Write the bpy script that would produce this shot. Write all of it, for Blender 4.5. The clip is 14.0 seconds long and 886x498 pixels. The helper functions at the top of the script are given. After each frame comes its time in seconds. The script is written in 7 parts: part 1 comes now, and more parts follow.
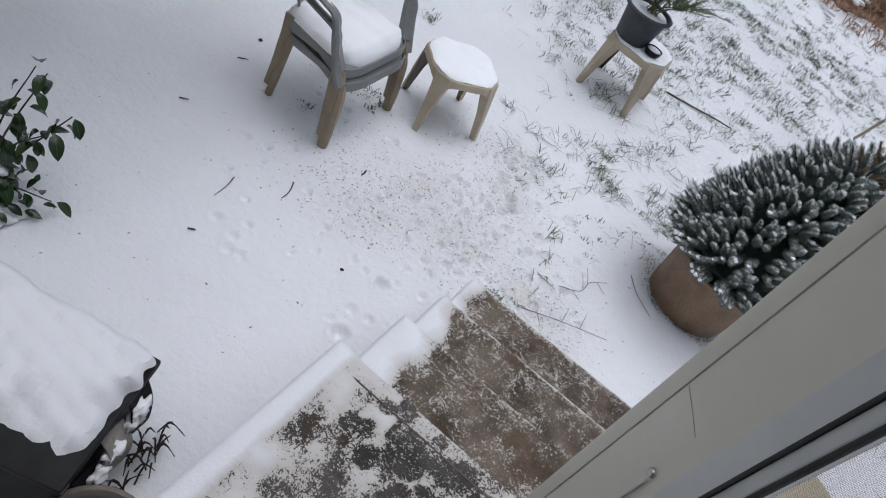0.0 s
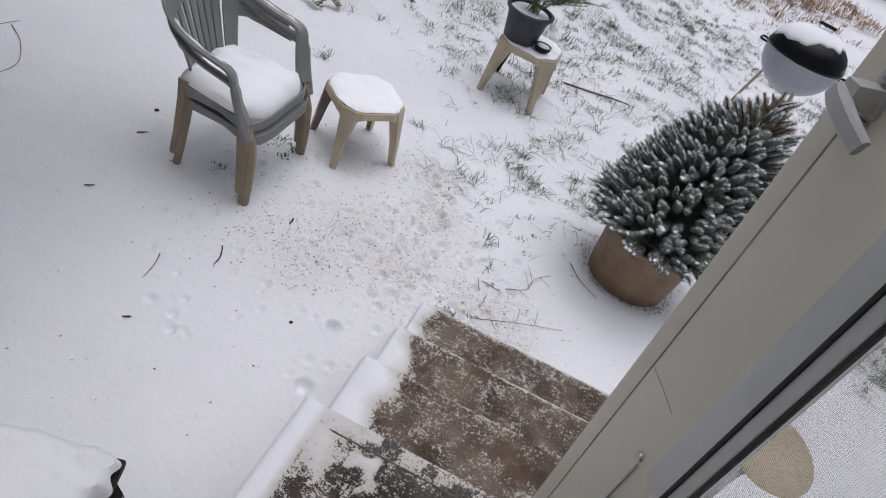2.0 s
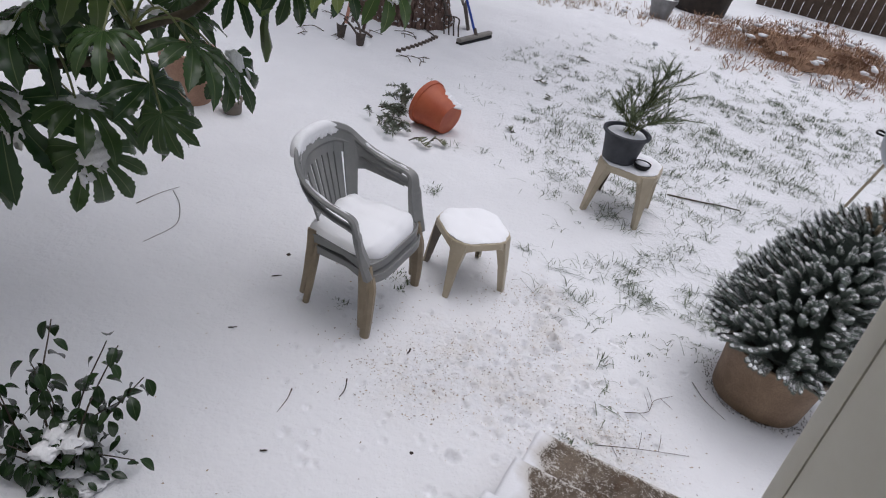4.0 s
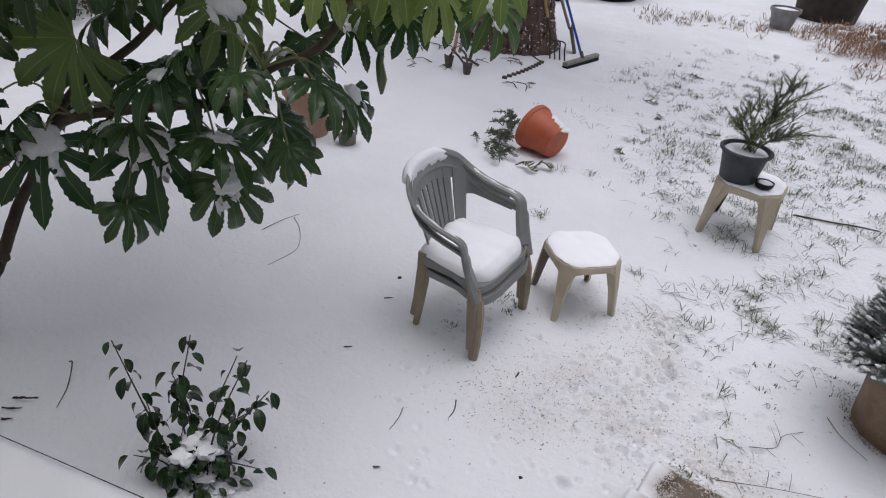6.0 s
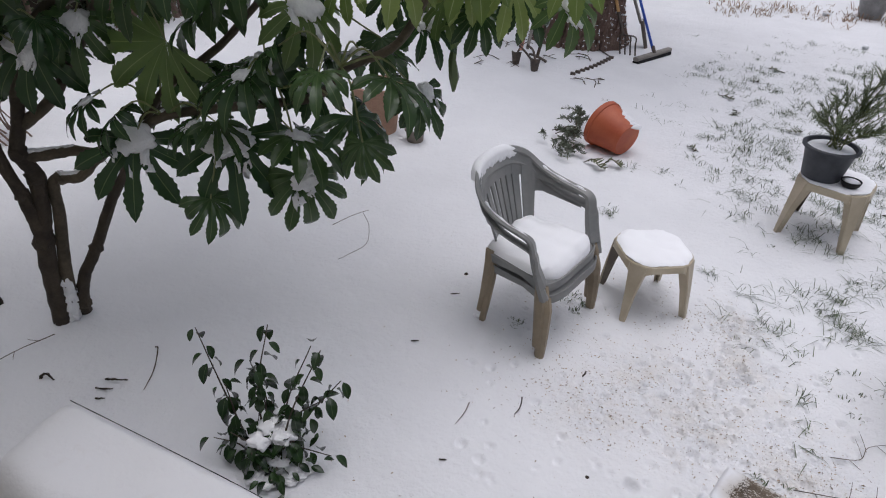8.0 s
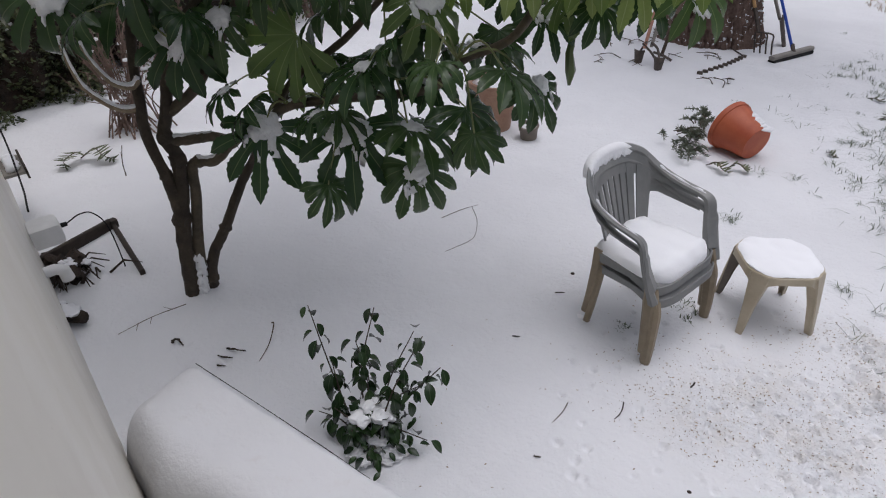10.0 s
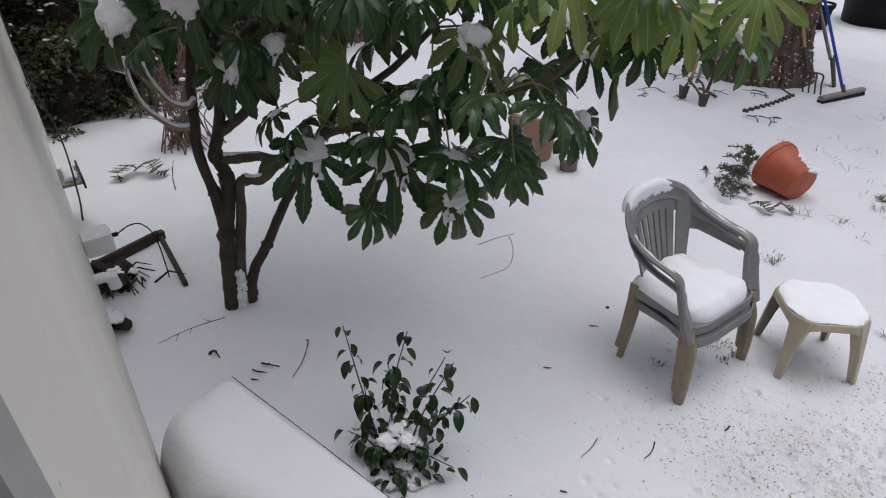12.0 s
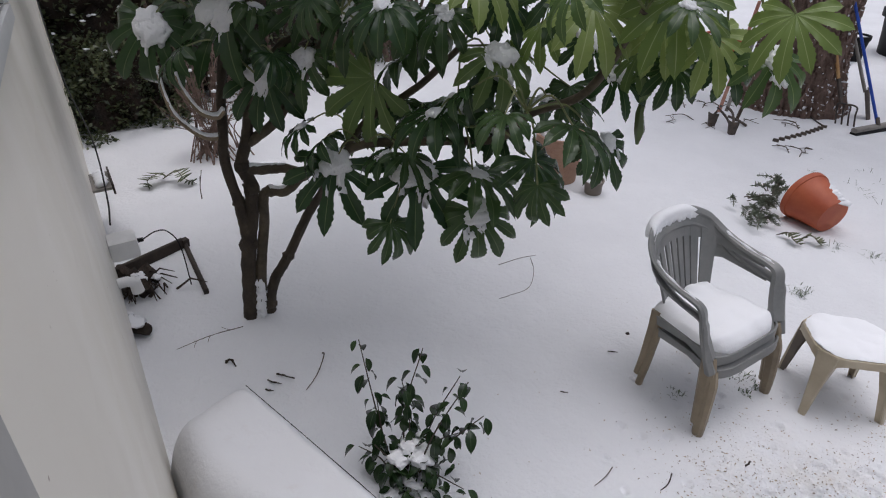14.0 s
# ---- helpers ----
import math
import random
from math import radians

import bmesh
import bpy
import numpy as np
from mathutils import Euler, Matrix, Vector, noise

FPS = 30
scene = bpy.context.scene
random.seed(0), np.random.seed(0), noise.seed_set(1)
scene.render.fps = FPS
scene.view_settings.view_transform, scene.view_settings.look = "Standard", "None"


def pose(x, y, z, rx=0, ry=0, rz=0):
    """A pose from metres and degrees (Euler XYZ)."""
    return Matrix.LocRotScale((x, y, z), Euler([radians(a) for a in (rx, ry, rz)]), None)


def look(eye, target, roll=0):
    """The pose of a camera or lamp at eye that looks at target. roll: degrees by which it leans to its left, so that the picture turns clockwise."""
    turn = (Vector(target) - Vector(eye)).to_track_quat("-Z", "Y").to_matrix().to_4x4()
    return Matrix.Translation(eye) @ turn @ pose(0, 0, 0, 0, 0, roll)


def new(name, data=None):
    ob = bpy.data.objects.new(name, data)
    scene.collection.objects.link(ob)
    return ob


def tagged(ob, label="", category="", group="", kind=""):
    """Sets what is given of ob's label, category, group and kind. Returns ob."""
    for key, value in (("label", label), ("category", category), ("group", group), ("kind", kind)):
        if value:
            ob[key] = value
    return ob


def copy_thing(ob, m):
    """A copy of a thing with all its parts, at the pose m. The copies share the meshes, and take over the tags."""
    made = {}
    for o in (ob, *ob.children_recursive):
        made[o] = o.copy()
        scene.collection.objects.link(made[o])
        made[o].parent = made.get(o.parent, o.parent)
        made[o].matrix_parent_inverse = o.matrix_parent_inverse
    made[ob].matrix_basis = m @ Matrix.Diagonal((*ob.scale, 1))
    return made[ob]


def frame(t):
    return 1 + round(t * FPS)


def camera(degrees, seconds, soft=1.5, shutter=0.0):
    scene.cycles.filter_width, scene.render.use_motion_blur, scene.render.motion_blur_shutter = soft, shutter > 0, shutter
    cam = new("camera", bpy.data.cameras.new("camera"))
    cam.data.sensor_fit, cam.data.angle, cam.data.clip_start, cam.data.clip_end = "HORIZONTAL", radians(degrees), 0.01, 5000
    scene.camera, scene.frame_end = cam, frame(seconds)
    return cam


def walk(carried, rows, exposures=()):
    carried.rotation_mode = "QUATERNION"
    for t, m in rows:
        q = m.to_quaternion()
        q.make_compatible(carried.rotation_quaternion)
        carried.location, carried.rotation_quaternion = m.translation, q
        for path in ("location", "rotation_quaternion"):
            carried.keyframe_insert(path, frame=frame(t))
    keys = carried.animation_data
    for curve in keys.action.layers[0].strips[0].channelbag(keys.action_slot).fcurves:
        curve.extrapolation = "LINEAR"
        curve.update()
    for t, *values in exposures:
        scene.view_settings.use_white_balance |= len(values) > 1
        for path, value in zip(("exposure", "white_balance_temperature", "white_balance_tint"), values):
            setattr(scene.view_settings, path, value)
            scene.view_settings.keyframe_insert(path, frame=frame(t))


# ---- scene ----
EXPOSURE, KELVIN, TINT = 0.27, 6060.0, 14.5
cam = camera(70.4, 14.0, 1.1)

PATH = [
    (0, (0.026, 0.044, 2.102), (0.199, 1.468, 0.708), 33.0),
    (0.5, (0.039, 0.066, 2.094), (0.342, 1.539, 0.775), 29.4),
    (1, (0.027, 0.063, 2.115), (0.363, 1.541, 0.81), 26.1),
    (1.5, (0.015, 0.069, 2.118), (0.358, 1.556, 0.826), 25.1),
    (2, (-0.003, 0.042, 2.126), (0.333, 1.538, 0.842), 24.4),
    (2.5, (-0.019, 0.027, 2.158), (0.274, 1.546, 0.89), 22.9),
    (3, (-0.021, 0.022, 2.184), (0.184, 1.586, 0.954), 20.0),
    (3.5, (-0.029, 0.013, 2.236), (0.018, 1.646, 1.083), 15.5),
    (3.7, (-0.025, 0.005, 2.258), (-0.045, 1.663, 1.141), 13.7),
    (5.8, (-0.036, -0.019, 2.261), (-0.416, 1.624, 1.186), 6.4),
    (6, (-0.033, -0.037, 2.266), (-0.468, 1.591, 1.188), 5.3),
    (6.5, (-0.044, -0.058, 2.269), (-0.559, 1.541, 1.184), 3.9),
    (7, (-0.048, -0.068, 2.274), (-0.609, 1.513, 1.184), 3.2),
    (7.5, (-0.054, -0.069, 2.27), (-0.638, 1.501, 1.178), 3.0),
    (8, (-0.055, -0.067, 2.27), (-0.672, 1.488, 1.175), 2.5),
    (8.5, (-0.055, -0.086, 2.28), (-0.784, 1.413, 1.174), 0.5),
    (9, (-0.07, -0.092, 2.263), (-0.912, 1.346, 1.156), -0.6),
    (9.2, (-0.059, -0.086, 2.246), (-0.934, 1.333, 1.142), -0.9),
    (11.3, (-0.024, -0.09, 2.255), (-0.982, 1.288, 1.168), -0.5),
    (11.5, (-0.032, -0.1, 2.263), (-1.009, 1.273, 1.186), -0.4),
    (12, (-0.027, -0.108, 2.273), (-1.061, 1.259, 1.241), 0.1),
    (12.5, (-0.023, -0.108, 2.265), (-1.088, 1.254, 1.26), 0.6),
    (13, (-0.022, -0.108, 2.264), (-1.111, 1.247, 1.277), 0.9),
    (13.5, (-0.021, -0.099, 2.259), (-1.124, 1.251, 1.279), 1.1),
    (14, (-0.021, -0.096, 2.259), (-1.13, 1.251, 1.28), 1.2),
]
walk(cam, [(t, look(eye, target, roll)) for t, eye, target, roll in PATH], [(0.0, EXPOSURE, KELVIN - 250, TINT - 3.5), (1.4, EXPOSURE, KELVIN, TINT), (14.0, EXPOSURE, KELVIN, TINT)])

# ---- world ----
world = bpy.data.worlds.new("overcast_sky")
scene.world = world
world.use_nodes = True
wn = world.node_tree
wn.nodes.clear()
sky = wn.nodes.new("ShaderNodeTexSky")
sky.sky_type = "NISHITA"
sky.sun_disc = False
sky.sun_elevation, sky.sun_rotation = radians(80), radians(15)
sky.air_density, sky.dust_density, sky.ozone_density = 1.0, 6.0, 0.6
grey = wn.nodes.new("ShaderNodeHueSaturation")
grey.inputs["Saturation"].default_value = 0.45
bg = wn.nodes.new("ShaderNodeBackground")
bg.inputs["Strength"].default_value = 0.058
wo = wn.nodes.new("ShaderNodeOutputWorld")
wn.links.new(sky.outputs[0], grey.inputs["Color"])
wn.links.new(grey.outputs[0], bg.inputs["Color"])
wn.links.new(bg.outputs[0], wo.inputs["Surface"])
sun = new("sun", bpy.data.lights.new("sun", "SUN"))
sun.data.energy, sun.data.angle, sun.data.color = 1.15, radians(75), (1.0, 0.98, 0.96)
sun.matrix_basis = look((0.6, 4.7, 10), (0, 3.2, 0))


# ---- materials ----
class Mat:
    """A node material built step by step."""

    def __init__(self, name, rough=0.6, metal=0.0, spec=0.5):
        self.m = bpy.data.materials.new(name)
        self.m.use_nodes = True
        self.t = self.m.node_tree
        self.b = self.t.nodes["Principled BSDF"]
        self.b.inputs["Roughness"].default_value = rough
        self.b.inputs["Metallic"].default_value = metal
        self.b.inputs["Specular IOR Level"].default_value = spec
        self.co = self.t.nodes.new("ShaderNodeTexCoord").outputs["Object"]

    def node(self, kind, **kw):
        n = self.t.nodes.new(kind)
        for k, v in kw.items():
            n.inputs[k].default_value = v
        return n

    def link(self, a, b):
        self.t.links.new(a, b)

    def world_space(self):
        self.co = self.t.nodes.new("ShaderNodeNewGeometry").outputs["Position"]
        return self

    def noise(self, scale, detail=4.0, rough=0.6, stretch=None):
        n = self.node("ShaderNodeTexNoise", Scale=scale, Detail=detail, Roughness=rough)
        if stretch:
            mp = self.node("ShaderNodeMapping")
            mp.inputs["Scale"].default_value = stretch
            self.link(self.co, mp.inputs["Vector"])
            self.link(mp.outputs[0], n.inputs["Vector"])
        else:
            self.link(self.co, n.inputs["Vector"])
        return n.outputs["Fac"]

    def ramp(self, fac, stops):
        r = self.node("ShaderNodeValToRGB")
        e = r.color_ramp.elements
        while len(e) < len(stops):
            e.new(0.5)
        for i, (p, c) in enumerate(stops):
            e[i].position = p
            e[i].color = (*c, 1) if len(c) == 3 else c
        self.link(fac, r.inputs["Fac"])
        return r.outputs["Color"]

    def mix(self, fac, a, b, how="MIX"):
        n = self.node("ShaderNodeMix")
        n.data_type, n.blend_type = "RGBA", how
        for sock, v in ((n.inputs[0], fac), (n.inputs[6], a), (n.inputs[7], b)):
            if isinstance(v, (int, float)):
                sock.default_value = v
            elif isinstance(v, tuple):
                sock.default_value = (*v, 1)
            else:
                self.link(v, sock)
        return n.outputs[2]

    def math(self, op, a, b=0.0):
        n = self.node("ShaderNodeMath")
        n.operation = op
        for s, v in zip(n.inputs, (a, b)):
            if isinstance(v, (int, float)):
                s.default_value = v
            else:
                self.link(v, s)
        return n.outputs[0]

    def rand(self):
        return self.t.nodes.new("ShaderNodeObjectInfo").outputs["Random"]

    def island(self):
        return self.t.nodes.new("ShaderNodeNewGeometry").outputs["Random Per Island"]

    def color(self, c):
        s = self.b.inputs["Base Color"]
        if isinstance(c, tuple):
            s.default_value = (*c, 1)
        else:
            self.link(c, s)
        return self

    def rough(self, c):
        self.link(c, self.b.inputs["Roughness"])
        return self

    def bump(self, fac, strength=0.3, dist=0.01):
        n = self.node("ShaderNodeBump", Strength=strength, Distance=dist)
        self.link(fac, n.inputs["Height"])
        self.link(n.outputs[0], self.b.inputs["Normal"])
        return self


def mottled(name, a, b, scale, rough=0.6, bump=0.2, metal=0.0, dist=0.004, fine=None, spec=0.5, grain=0.35):
    """Two colours in stains, with a finer grain and relief."""
    m = Mat(name, rough, metal, spec)
    big, small = m.noise(scale), m.noise(fine or scale * 9)
    c = m.mix(m.ramp(big, [(0.3, (0, 0, 0)), (0.7, (1, 1, 1))]), a, b)
    m.color(m.mix(grain, c, m.ramp(small, [(0.25, (0.25,) * 3), (0.75, (0.8,) * 3)]), "OVERLAY"))
    m.bump(small, bump, dist)
    return m.m


def make_snow(name, lumps=14.0, strength=0.5, tint=(0.86, 0.865, 0.885)):
    m = Mat(name, 0.9, 0.0, 0.08).world_space()
    big, mid, fine = m.noise(1.3), m.noise(lumps), m.noise(150.0, 2.0)
    dull = tuple(v * 0.94 for v in tint)
    m.color(m.mix(m.ramp(big, [(0.35, (0, 0, 0)), (0.7, (1, 1, 1))]), tint, dull))
    m.bump(m.math("ADD", mid, m.math("MULTIPLY", fine, 0.35)), strength, 0.012)
    return m.m


SNOW = make_snow("snow")
SNOW_FLUFFY = make_snow("fluffy_snow", 60.0, 0.6, (0.95, 0.955, 0.965))


def make_old_snow():
    """Settled snow with faint brown smudges and a pitted skin."""
    m = Mat("old_snow", 0.9, 0.0, 0.08).world_space()
    smudge = m.ramp(m.noise(7.0, 4.0, 0.65), [(0.6, (0, 0, 0)), (0.74, (1, 1, 1))])
    c = m.mix(m.noise(1.3), (0.74, 0.745, 0.765), (0.67, 0.675, 0.69))
    m.color(m.mix(m.math("MULTIPLY", smudge, 0.2), c, (0.5, 0.43, 0.36)))
    m.bump(m.math("ADD", m.noise(9.0, 5.0, 0.6), m.math("MULTIPLY", m.noise(70.0, 2.0), 0.10)), 0.5, 0.02)
    return m.m


SNOW_OLD = make_old_snow()
SNOW_CLEAN = make_snow("clean_snow", 16.0, 0.35, (0.93, 0.935, 0.95))


def make_ground_snow():
    """Snow over turf, trodden and gritty along the trail from the steps."""
    m = Mat("ground_snow", 0.95, 0.0, 0.04).world_space()
    big, mid, fine = m.noise(0.9), m.noise(6.0, 5.0), m.noise(90.0, 2.0)
    grit = m.ramp(m.noise(55.0, 3.0), [(0.66, (0, 0, 0)), (0.74, (1, 1, 1))])
    tread = m.node("ShaderNodeAttribute")
    tread.attribute_name = "trodden"
    dirt = m.math("MULTIPLY", grit, tread.outputs["Fac"])
    c = m.mix(m.ramp(big, [(0.35, (0, 0, 0)), (0.7, (1, 1, 1))]), (0.79, 0.795, 0.81), (0.73, 0.735, 0.75))
    warm = m.math("MULTIPLY", m.ramp(m.noise(5.0), [(0.42, (0, 0, 0)), (0.7, (1, 1, 1))]), m.math("MULTIPLY", tread.outputs["Fac"], 0.55))
    c = m.mix(warm, c, (0.72, 0.67, 0.6))
    c = m.mix(m.math("MULTIPLY", dirt, 0.55), c, (0.33, 0.26, 0.2))
    lumps = m.math("ADD", m.math("ADD", mid, m.math("MULTIPLY", m.noise(30.0, 4.0, 0.65), 0.55)), m.math("MULTIPLY", m.math("MULTIPLY", m.noise(38.0), tread.outputs["Fac"]), 2.0))
    m.color(c).bump(m.math("ADD", lumps, m.math("MULTIPLY", fine, 0.10)), 0.7, 0.02)
    return m.m


GROUND_SNOW = make_ground_snow()


def make_step(name="wet_concrete", damp=(0.062, 0.048, 0.035), dry=(0.165, 0.132, 0.10), grit=0.0):
    """Wet brown concrete under ice grit, with snow where it lies thick."""
    m = Mat(name, 0.85, 0.0, 0.2)
    lie = m.node("ShaderNodeAttribute")
    lie.attribute_name = "cover"
    stain = m.mix(m.ramp(m.noise(6.0), [(0.38, (0, 0, 0)), (0.62, (1, 1, 1))]), damp, dry)
    rust = m.ramp(m.noise(7.5), [(0.58, (0, 0, 0)), (0.64, (1, 1, 1))])
    stain = m.mix(m.math("MULTIPLY", rust, 0.5), stain, (0.07, 0.038, 0.021))
    stain = m.mix(0.35, stain, m.ramp(m.noise(170.0, 2.0), [(0.3, (0.2,) * 3), (0.7, (0.8,) * 3)]), "OVERLAY")
    v = m.math("ADD", m.math("ADD", m.math("MULTIPLY", m.noise(250.0, 2.0, 0.6), 0.38), m.math("MULTIPLY", m.noise(115.0, 3.0, 0.65), 0.34)), m.math("MULTIPLY", m.noise(45.0, 5.0, 0.75), 0.28))
    v = m.math("ADD", m.math("ADD", v, grit), m.math("MULTIPLY", lie.outputs["Fac"], 0.75))
    v = m.math("SUBTRACT", m.math("ADD", v, m.math("MULTIPLY", m.math("SUBTRACT", m.noise(4.5, 3.0), 0.5), 0.13)), m.math("MULTIPLY", rust, 0.04))
    ice = m.ramp(v, [(0.572, (0, 0, 0)), (0.598, (1, 1, 1))])
    white = m.mix(m.ramp(lie.outputs["Fac"], [(0.1, (0, 0, 0)), (0.5, (1, 1, 1))]), (0.50, 0.47, 0.43), (0.74, 0.745, 0.765))
    m.color(m.mix(ice, stain, white))
    m.bump(m.math("ADD", m.math("MULTIPLY", ice, 1.4), m.noise(140.0)), 0.5, 0.004)
    return m.m


STEP = make_step()
STEP_ICY = make_step("slushy_concrete", (0.035, 0.032, 0.029), (0.09, 0.083, 0.075), 0.02)
PLASTIC_GREY = mottled("weathered_grey_plastic", (0.185, 0.19, 0.188), (0.26, 0.258, 0.248), 6, 0.45, 0.08, grain=0.07)
PLASTIC_TAN = mottled("weathered_tan_plastic", (0.20, 0.155, 0.10), (0.30, 0.24, 0.16), 7, 0.45, 0.08, grain=0.07)
PLASTIC_DARK = mottled("grimy_dark_plastic", (0.12, 0.10, 0.085), (0.2, 0.17, 0.13), 9, 0.6, 0.1, grain=0.07)
PLASTIC_CREAM = mottled("cream_plastic", (0.40, 0.335, 0.235), (0.50, 0.435, 0.32), 6, 0.42, 0.08, grain=0.07)
POT_BLUE = mottled("dark_blue_grey_plastic", (0.022, 0.025, 0.033), (0.045, 0.05, 0.06), 14, 0.55, 0.1, grain=0.07)
BLACK_PLASTIC = mottled("black_plastic", (0.006, 0.006, 0.007), (0.014, 0.014, 0.014), 12, 0.6, 0.15, grain=0.07, spec=0.2)
TERRACOTTA = mottled("orange_terracotta", (0.37, 0.070, 0.026), (0.47, 0.115, 0.044), 7, 0.55, 0.15, grain=0.07)
TERRACOTTA_DULL = mottled("dull_terracotta", (0.30, 0.17, 0.11), (0.38, 0.235, 0.16), 8, 0.7, 0.2)
POT_BROWN = mottled("brown_resin_planter", (0.19, 0.125, 0.08), (0.29, 0.2, 0.13), 9, 0.75, 0.6, fine=170, grain=0.6)
BARK = mottled("dark_smooth_bark", (0.026, 0.019, 0.013), (0.068, 0.051, 0.033), 9, 0.8, 0.6, dist=0.01)
BARK_MID = mottled("grey_brown_branch_bark", (0.046, 0.036, 0.023), (0.11, 0.087, 0.056), 9, 0.75, 0.5, dist=0.008)
BARK_PALE = mottled("pale_branch_bark", (0.2, 0.15, 0.095), (0.3, 0.235, 0.155), 9, 0.75, 0.4)
BARK_ROUGH = mottled("rough_reddish_bark", (0.12, 0.078, 0.06), (0.26, 0.175, 0.14), 6, 0.9, 1.0, dist=0.03, fine=40)
TWIG = mottled("dry_twig", (0.05, 0.035, 0.025), (0.11, 0.08, 0.055), 30, 0.85, 0.3)
STALK = mottled("green_stalk", (0.11, 0.14, 0.045), (0.2, 0.21, 0.08), 20, 0.5, 0.1)
WOOD_DARK = mottled("wet_dark_timber", (0.016, 0.011, 0.008), (0.045, 0.031, 0.021), 8, 0.7, 0.5, fine=60)
WOOD_GREY = mottled("weathered_grey_wood", (0.2, 0.185, 0.165), (0.3, 0.28, 0.25), 9, 0.8, 0.3)
WOOD_HANDLE = mottled("varnished_ash_handle", (0.42, 0.22, 0.08), (0.52, 0.31, 0.13), 9, 0.5, 0.15)
WOOD_RED = mottled("faded_red_handle", (0.36, 0.14, 0.09), (0.46, 0.25, 0.18), 9, 0.6, 0.15)
BLUE_PAINT = mottled("blue_painted_handle", (0.015, 0.06, 0.38), (0.03, 0.1, 0.5), 9, 0.4, 0.05, grain=0.07)
IRON = mottled("dull_tool_iron", (0.06, 0.055, 0.05), (0.14, 0.11, 0.09), 18, 0.55, 0.2, metal=0.6)
def make_wall():
    """Old painted sheet metal: long faint streaks, grime and specks of rust."""
    m = Mat("cream_white_metal_siding", 0.45)
    streak, blot = m.noise(1.6, 2.0, 0.5, (2.2, 2.2, 0.3)), m.noise(1.4, 4.0)
    c = m.mix(m.ramp(streak, [(0.3, (0, 0, 0)), (0.7, (1, 1, 1))]), (0.79, 0.755, 0.665), (0.84, 0.81, 0.735))
    c = m.mix(m.ramp(blot, [(0.45, (0, 0, 0)), (0.75, (0.5, 0.5, 0.5))]), c, (0.62, 0.58, 0.5))
    speck = m.ramp(m.noise(38.0, 2.0), [(0.745, (0, 0, 0)), (0.77, (1, 1, 1))])
    m.color(m.mix(m.math("MULTIPLY", speck, 0.7), c, (0.22, 0.13, 0.07)))
    m.bump(m.math("ADD", streak, m.math("MULTIPLY", m.noise(7.0), 0.4)), 0.22, 0.02)
    return m.m


WALL_PAINT = make_wall()
DOOR_PAINT = mottled("beige_painted_aluminium", (0.72, 0.69, 0.58), (0.78, 0.75, 0.65), 5, 0.42, 0.05, fine=60, grain=0.07)
DOOR_GREY = mottled("grey_aluminium_trim", (0.58, 0.59, 0.58), (0.64, 0.645, 0.635), 7, 0.38, 0.05, metal=0.1, grain=0.07)
# Darker copy of the trim grey, with the jamb's shade in its colour.
FRAME_SHADED_GREY = mottled("shaded_grey_frame_paint", (0.34, 0.34, 0.33), (0.42, 0.42, 0.40), 7, 0.5, 0.05, grain=0.07)
RUBBER = mottled("black_rubber", (0.006, 0.006, 0.006), (0.02, 0.019, 0.018), 30, 0.6, 0.2)
CHROME = mottled("dull_steel", (0.35, 0.34, 0.32), (0.5, 0.49, 0.47), 30, 0.35, 0.1, metal=0.9)
HANDLE_GREY = mottled("pale_grey_enamel", (0.5, 0.5, 0.49), (0.58, 0.58, 0.57), 20, 0.35, 0.05, grain=0.07)
WHITE_PLASTIC = mottled("white_pvc", (0.7, 0.7, 0.69), (0.78, 0.78, 0.77), 12, 0.4, 0.05, grain=0.07)
ENAMEL_BLACK = mottled("black_enamel", (0.004, 0.004, 0.005), (0.009, 0.009, 0.010), 9, 0.3, 0.03, grain=0.07, spec=0.15)
ENAMEL_GREY = mottled("dusty_pale_grey_enamel", (0.30, 0.32, 0.36), (0.38, 0.40, 0.44), 5, 0.4, 0.1, grain=0.07)
SOIL = mottled("dark_soil", (0.02, 0.014, 0.01), (0.06, 0.042, 0.03), 25, 0.95, 0.8, dist=0.01)
DRY_LEAF = mottled("rust_brown_dry_fronds", (0.19, 0.095, 0.055), (0.36, 0.23, 0.14), 3, 0.85, 0.2)
FENCE_WOOD = mottled("dark_brown_fence_boards", (0.065, 0.045, 0.03), (0.12, 0.085, 0.06), 3, 0.85, 0.4)
INTERIOR = mottled("dim_interior_paint", (0.42, 0.4, 0.36), (0.5, 0.48, 0.44), 2, 0.8, 0.05, grain=0.07)


